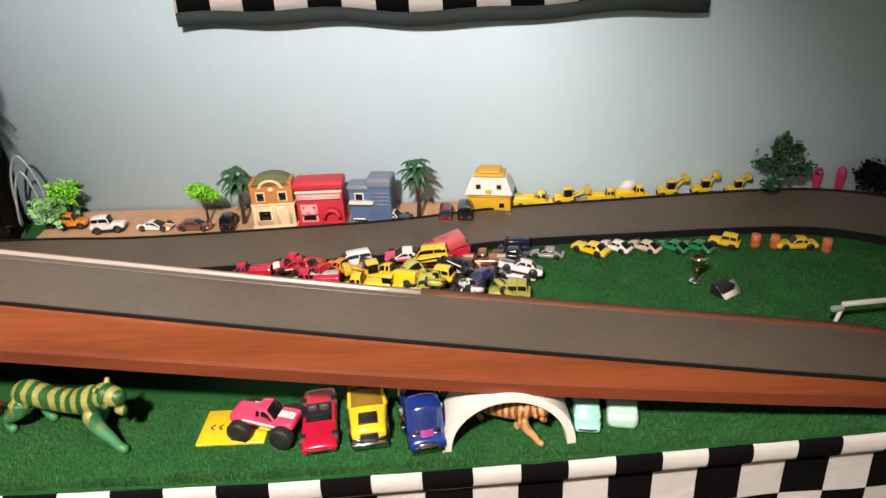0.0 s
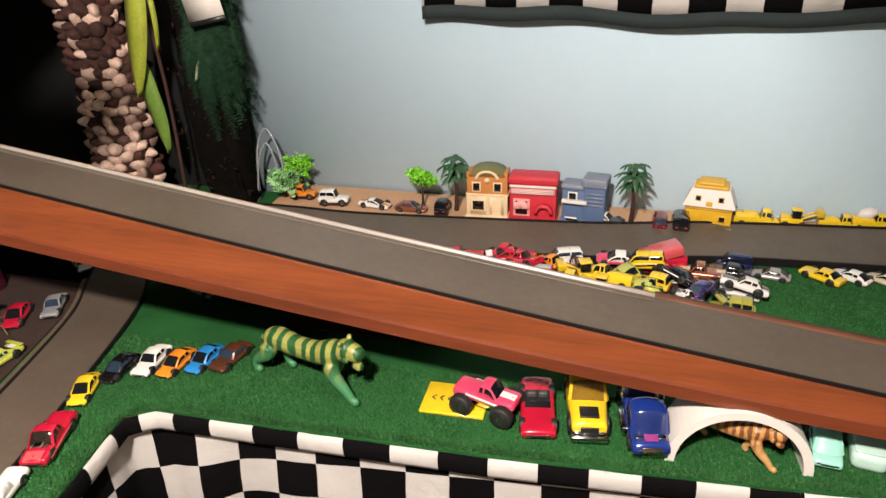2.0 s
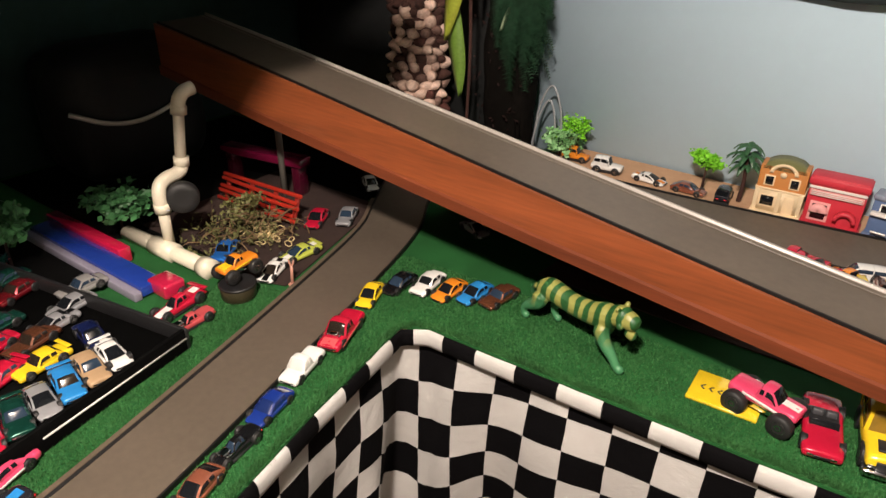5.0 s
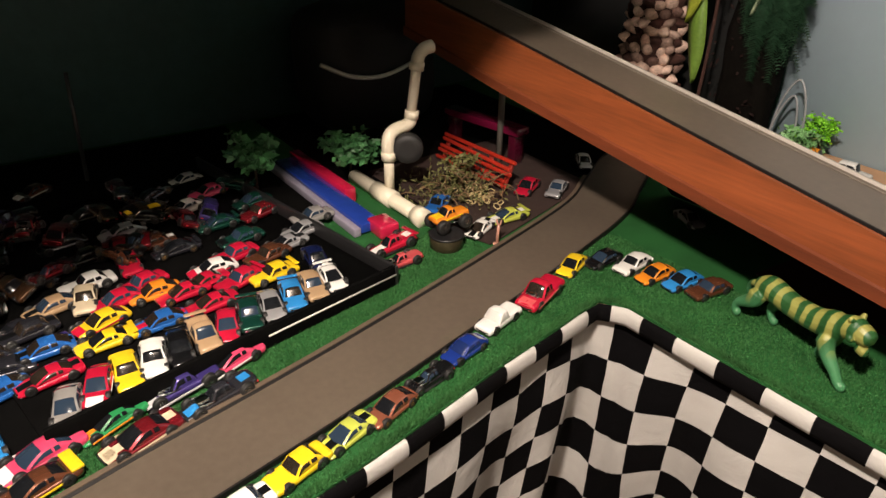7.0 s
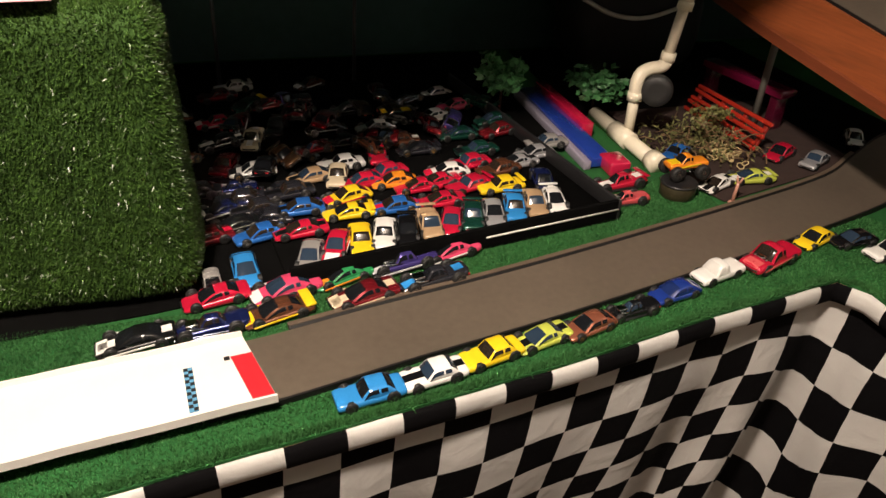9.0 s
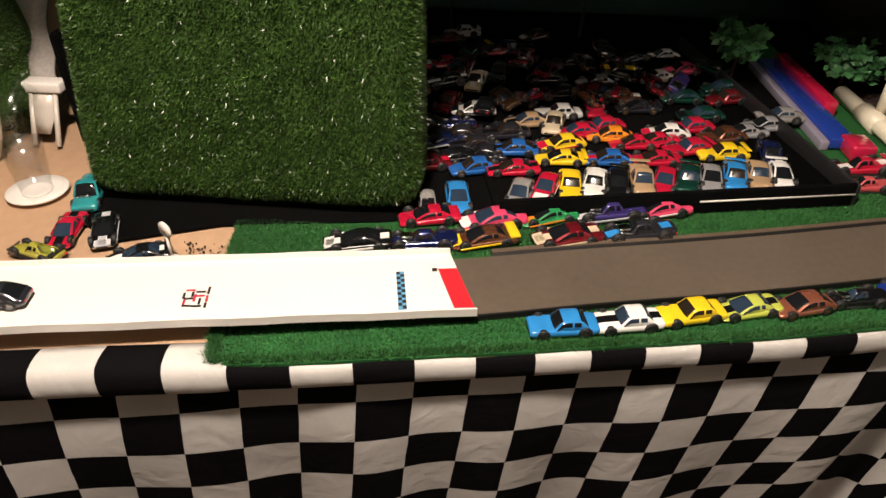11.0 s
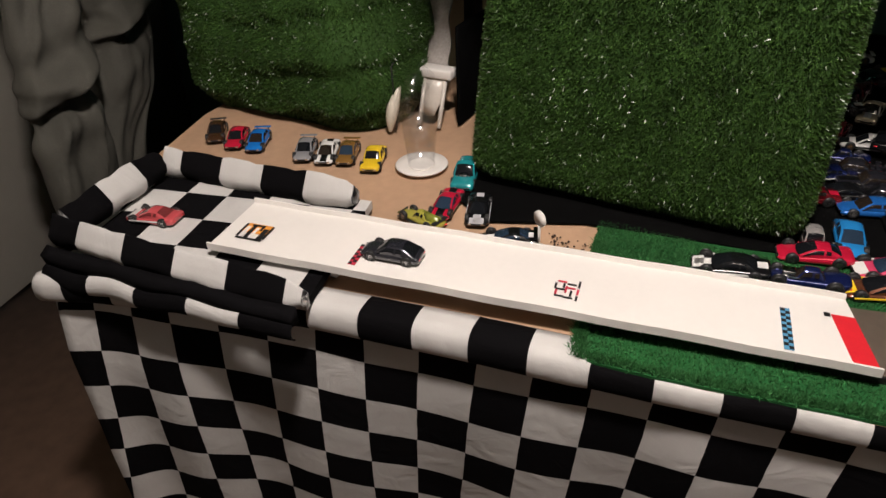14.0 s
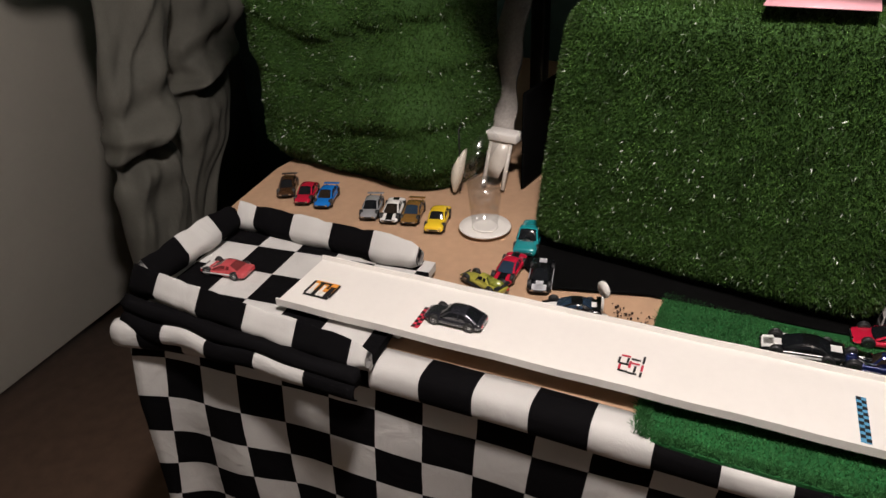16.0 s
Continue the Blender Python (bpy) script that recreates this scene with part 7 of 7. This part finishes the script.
cl = thing("grey_slide", "worn pale grey track strip climbing away", "toy track", pose(0, 0, TZ))
loops = []
for k, p in enumerate(smooth_path([(-.815, -.645, .072), (-.85, -.662, .100), (-.90, -.685, .150), (-.95, -.70, .215), (-1.0, -.708, .30), (-1.06, -.713, .42), (-1.1, -.716, .56)], 6)):
    wv = .003 * math.sin(k * .9)
    loops.append([(p.x + .004, p.y - .026 + wv, p.z), (p.x + .004, p.y + .026 + wv, p.z), (p.x - .002, p.y + .026 + wv, p.z - .003), (p.x - .002, p.y - .026 + wv, p.z - .003)])
part("strip", rings(bmesh.new(), loops), surface("worn_grey_plastic", (.36, .33, .30), .6, 0, .35, 22, .2), cl)
M_FROST = surface("frosted_plastic", (.62, .58, .52), .3, 0, .1, 30, .03)
part("bracket", rings(bmesh.new(), [[(-.812 + a, -.645 - w, h), (-.812 + a, -.645 + w, h), (-.815 + a, -.645 + w, h), (-.815 + a, -.645 - w, h)] for a, w, h in ((0, .024, .078), (.012, .022, .055), (.022, .015, .034), (.028, .009, .018))]), M_FROST, cl, "frosted bracket under the strip")
part("crossbar", box(-.835, -.805, -.675, -.612, .076, .092, .003), M_WHITE, cl, "white crossbar")
for y in (-.664, -.626):
    part("brace", tube(bmesh.new(), [(-.815, y, .08), (-.775, y + .004, .002)], .004, 8), M_FROST, cl)
part("side_panel", box(-.98, -.80, -.600, -.594, 0, .17, .004), M_TRAYSHADE, cl, "black side panel")
part("back_post", box(-1.12, -1.09, -.73, -.70, 0, .56, .003), M_BASE, cl)
ms = thing("toy_sign", "small white round toy sign on a post", "toy sign", pose(-.506, -.335, TZ, 0, 0, 60), "toy signs")
part("foot", lathe(bmesh.new(), [(.009, 0), (.009, .003), (.003, .005)], 14), M_WHITE, ms)
part("post", tube(bmesh.new(), [(0, 0, .004), (0, 0, .034)], .0018, 8), M_WHITE, ms)
part("disc", lathe(bmesh.new(), [(.011, -.001), (.011, .001)], 18, pose(0, 0, .044, 90)), M_WHITE, ms)
dr = car(-.500, -.500, -105, "racer", "olive", "yellow-green winged toy dragon racer", extras="wing dark", accent="black", group=G5)
for s in (-1, 1):
    piece("fin", shared("fin", lambda: box(-.03, .0, -.0006, .0006, .008, .022, 0), paint((.20, .22, .03))), dr, pose(-.004, s * .010, 0, s * 24, 0, 0))
soil = thing("soil_crumbs", "scattered dark soil crumbs on bare cardboard", "soil", pose(-.515, -.300, TZ), kind="stuff")
rg = random.Random(31)
bm = bmesh.new()
for k in range(60):
    c = Vector((rg.uniform(-.03, .012), rg.uniform(-.035, .028), 0))
    bmesh.ops.create_icosphere(bm, subdivisions=1, radius=rg.uniform(.0006, .0020), matrix=Matrix.Translation(c))
part("crumb", bm, surface("dark_soil", (.04, .022, .014), .9, 0, .3, 90, 0), soil)["kind"] = "stuff"
pk = thing("pink_card", "pink card lying on the turf block", "card", pose(-.66, -.13, TZ + .3620, 0, 0, 4))
part("card", box(-.045, .038, -.105, .0, 0, .0012), plain("pink_paper", (.72, .36, .40)), pk)


def trouser_leg(rows, y, seed, deep=.42):
    """A limp trouser leg: rows of centre, height and half width, with drag folds that gather at the pinched knee."""
    P = smooth_path([(x, w, z) for x, z, w in rows], 18)
    knee = min(range(2, len(rows) - 1), key=lambda k: rows[k][2] / (rows[k - 1][2] + rows[k + 1][2]))
    kz = rows[knee][1]
    loops = []
    for p in P:
        lp_ = []
        for q in range(64):
            a = 2 * math.pi * q / 64
            c, d = math.cos(a), math.sin(a)
            up = p.z - kz + .030 * c                       # the cloth breaks over a slanting crease
            sag = .034 * math.exp(-(up / .06) ** 2) if up > 0 else .034 * math.exp(-(up / .010) ** 2)
            under = .022 * math.exp(-((up + .03) / .022) ** 2)
            drag = .016 * math.sin((p.z * 1.0 + .35 * c * p.y) * 58 + seed + 1.2 * noise.noise((c + seed, d, p.z * 6))) * math.exp(-((up - .02) / .13) ** 2)
            soft = .030 * noise.noise((c * 1.1 + seed, d * 1.1, p.z * 4.5)) + .012 * noise.noise((c * 2.2 - seed, d * 2, p.z * 9 + c * 2))
            ridge = .014 * max(0, 1 - 5 * abs(noise.noise((c * .9 + p.z * 1.6 + seed, d * .7, p.z * 2.6 - seed))))
            out = sag - under + drag + soft + ridge
            lp_.append((p.x + p.y * c + .25 * out * c, y + p.y * d * deep + out * d, p.z))
        loops.append(lp_)
    return rings(bmesh.new(), loops)


M_DENIM = surface("faded_grey_twill", (.080, .077, .063), .85, 0, .22, 14, .4, fine=420)
tr = thing("hanging_trousers", "faded grey-green trousers hanging in front of the door", "trousers")
part("leg", trouser_leg([(-0.741, 1.31, 0.096), (-0.716, 1.037, 0.088), (-0.682, 0.902, 0.08), (-0.66, 0.784, 0.077), (-0.647, 0.743, 0.059), (-0.652, 0.712, 0.077), (-0.648, 0.639, 0.083), (-0.644, 0.538, 0.083), (-0.622, 0.379, 0.074)], -1.466, 1.0), M_DENIM, tr)
part("leg", trouser_leg([(-0.982, 1.268, 0.096), (-0.956, 0.982, 0.096), (-0.923, 0.909, 0.093), (-0.912, 0.859, 0.088), (-0.904, 0.828, 0.07), (-0.894, 0.794, 0.095), (-0.863, 0.663, 0.088), (-0.818, 0.565, 0.069), (-0.769, 0.363, 0.049)], -1.54, 4.0), M_DENIM, tr)
# out of view; made wide so its shadow slants across the door
part("waistband", box(-1.05, -.52, -1.60, -1.43, 1.27, 1.36, .03), M_DENIM, tr)
part("hanger", tube(bmesh.new(), [(-.80, -1.52, 1.35), (-.80, -1.52, WH - .001)], .003, 8), M_CHROME, tr)

# ---- marks on the finish ramp ----
M_BLUEP, M_REDP, M_ORP = plain("blue_print", (.10, .30, .48)), plain("red_print", (.50, .03, .06)), plain("orange_print", (.75, .30, .04))
on_finish(0.070, 0.014, 0, "checked_band", 0.0092, 0.066, M_BLUEP, "blue and black checked band")
on_finish(0.536, 0.020, 0, "checked_band", 0.0092, 0.042, M_REDP, "red and black checked band")


def small_checks(u, v, n, size):
    for k in range(n):
        for j in range(2):
            if (k + j) % 2:
                on_finish2(u + (j - .5) * size, v + (k - (n - 1) / 2) * size, "check", size * .96, size * .96, M_BASE)


def on_finish2(u, v, name, w, h, mat):
    on_finish3(u, v, name, w, h, mat, 0.0013)


def on_finish3(u, v, name, w, h, mat, z):
    m = Matrix.Translation(FN + dirn * u + sidev * v + Vector((0, 0, z))) @ Matrix((dirn, sidev, Vector((0, 0, 1)))).transposed().to_4x4()
    part(name, box(-w / 2, w / 2, -h / 2, h / 2, 0, 0.0004, 0, m), mat, finish, smooth=False)


small_checks(0.070, 0.014, 14, 0.0046)
small_checks(0.536, 0.020, 9, 0.0046)
FLAGU, FLAGV = 0.291, 0.016
for k, (a, b, w, h) in enumerate(((-.013, -.012, .0025, .012), (-.013, .002, .0025, .010), (-.013, .013, .0025, .008), (-.005, -.010, .010, .0025), (-.005, -.003, .010, .0025), (-.006, .006, .0025, .010), (-.004, .014, .010, .0025),
                                  (.006, -.013, .010, .0025), (.003, -.006, .0025, .008), (.006, .001, .010, .0025), (.010, .007, .0025, .008), (.006, .013, .010, .0025), (.012, -.004, .0025, .010), (.0, .0, .0025, .012))):
    on_finish2(FLAGU + a, FLAGV + b, "print_bar", w, h, M_REDP if k % 3 == 1 else M_BASE)
EMU, EMV = 0.680, 0.012
for k, (a, b, w, h, m_) in enumerate(((0, -.006, .034, .020, M_ORP), (-.012, .004, .007, .024, M_BASE), (.0, .004, .004, .024, M_WHITE), (.006, .002, .005, .026, M_BASE), (.013, .003, .005, .024, M_WHITE), (.0, .017, .036, .003, M_BASE), (-.018, .0, .003, .028, M_BASE), (.018, .0, .003, .028, M_BASE), (-.006, -.008, .003, .012, M_BASE), (.002, -.012, .016, .003, M_BASE))):
    on_finish3(EMU + a, EMV + b, "print_bar", w, h, m_, .0013 + .0001 * k)
on_finish2(0.030, -.020, "screw_head", .006, .006, M_BASE)

# ---- short pile along the turf's near edges ----
STRIPS = [[(-0.337, -0.232), (-0.346, -0.15), (-0.385, 0.10), (-0.431, 0.38), (-0.472, 0.57), (-0.508, 0.785), (-0.471, 0.810), (-0.31, 0.817), (0.02, 0.836), (0.368, 0.869), (0.772, 0.914), (1.1, 0.95)],
          [(-0.43, -0.255), (-0.44, -0.15), (-0.455, 0.03), (-0.48, 0.12), (-0.515, 0.36), (-0.57, 0.60), (-0.64, 0.88), (-0.66, 0.96), (-0.31, 0.985), (0.02, 0.985), (0.368, 0.985), (0.772, 0.985), (1.1, 1.0)]]
gm = bmesh.new()
ra = resample(STRIPS[0], .03)
rb = resample(STRIPS[1], (arc_lengths(STRIPS[1])[-1]) / (len(ra) - 1))
va = [gm.verts.new((x, y, TZ)) for x, y in ra]
vb = [gm.verts.new((x, y, TZ)) for x, y in rb]
for i in range(min(len(va), len(vb)) - 1):
    gm.faces.new((va[i], vb[i], vb[i + 1], va[i + 1]))
gm.normal_update()
for f in gm.faces:
    if f.normal.z < 0:
        f.normal_flip()
tmp = bpy.data.meshes.new("turf_field")
gm.to_mesh(tmp)
gm.free()
field = bpy.data.objects.new("turf_field", tmp)
g = blades(field, "turf_pile", 90000, .0052, .0013, M_BLADE, 3, turf, .55)


def turf_field(name, a, b, count, length, seed):
    """Short pile on the turf between two lines."""
    bm = bmesh.new()
    va = [bm.verts.new((x, y, TZ)) for x, y in a]
    vb = [bm.verts.new((x, y, TZ)) for x, y in b]
    for i in range(len(va) - 1):
        bm.faces.new((va[i], va[i + 1], vb[i + 1], vb[i]))
    bm.normal_update()
    for f_ in bm.faces:
        if f_.normal.z < 0:
            f_.normal_flip()
    me = bpy.data.meshes.new(name)
    bm.to_mesh(me)
    bm.free()
    ob = bpy.data.objects.new(name, me)
    blades(ob, "turf_pile", count, length, .0013, M_BLADE, seed, turf, .55)
    bpy.data.objects.remove(ob)


FR = resample(STRIPS[0], .03)
FRI = [(x - .010 * outward(FR, k)[0], y - .010 * outward(FR, k)[1]) for k, (x, y) in enumerate(FR)]
turf_field("fringe", FR, FRI, 26000, .0095, 12)
turf_field("cut_end", [(-.337, -.236), (-.44, -.256), (-.55, -.276)], [(-.338, -.222), (-.44, -.242), (-.55, -.262)], 5000, .0105, 13)
turf_field("by_block", [(-.50, -.27), (-.51, -.15), (-.53, -.02)], [(-.60, -.285), (-.60, -.15), (-.60, -.02)], 14000, .005, 14)
turf_field("by_tray", [(-.53, -.05), (-.55, .06), (-.60, .28), (-.66, .55), (-.715, .74)], [(-.585, -.05), (-.63, .05), (-.675, .28), (-.76, .56), (-.86, .74)], 30000, .005, 8)
turf_field("infield", [(.16, 1.03), (.5, 1.03), (.85, 1.05), (1.0, 1.12)], [(.28, 1.40), (.55, 1.43), (.85, 1.44), (1.02, 1.36)], 60000, .0045, 9)
bpy.data.objects.remove(field)
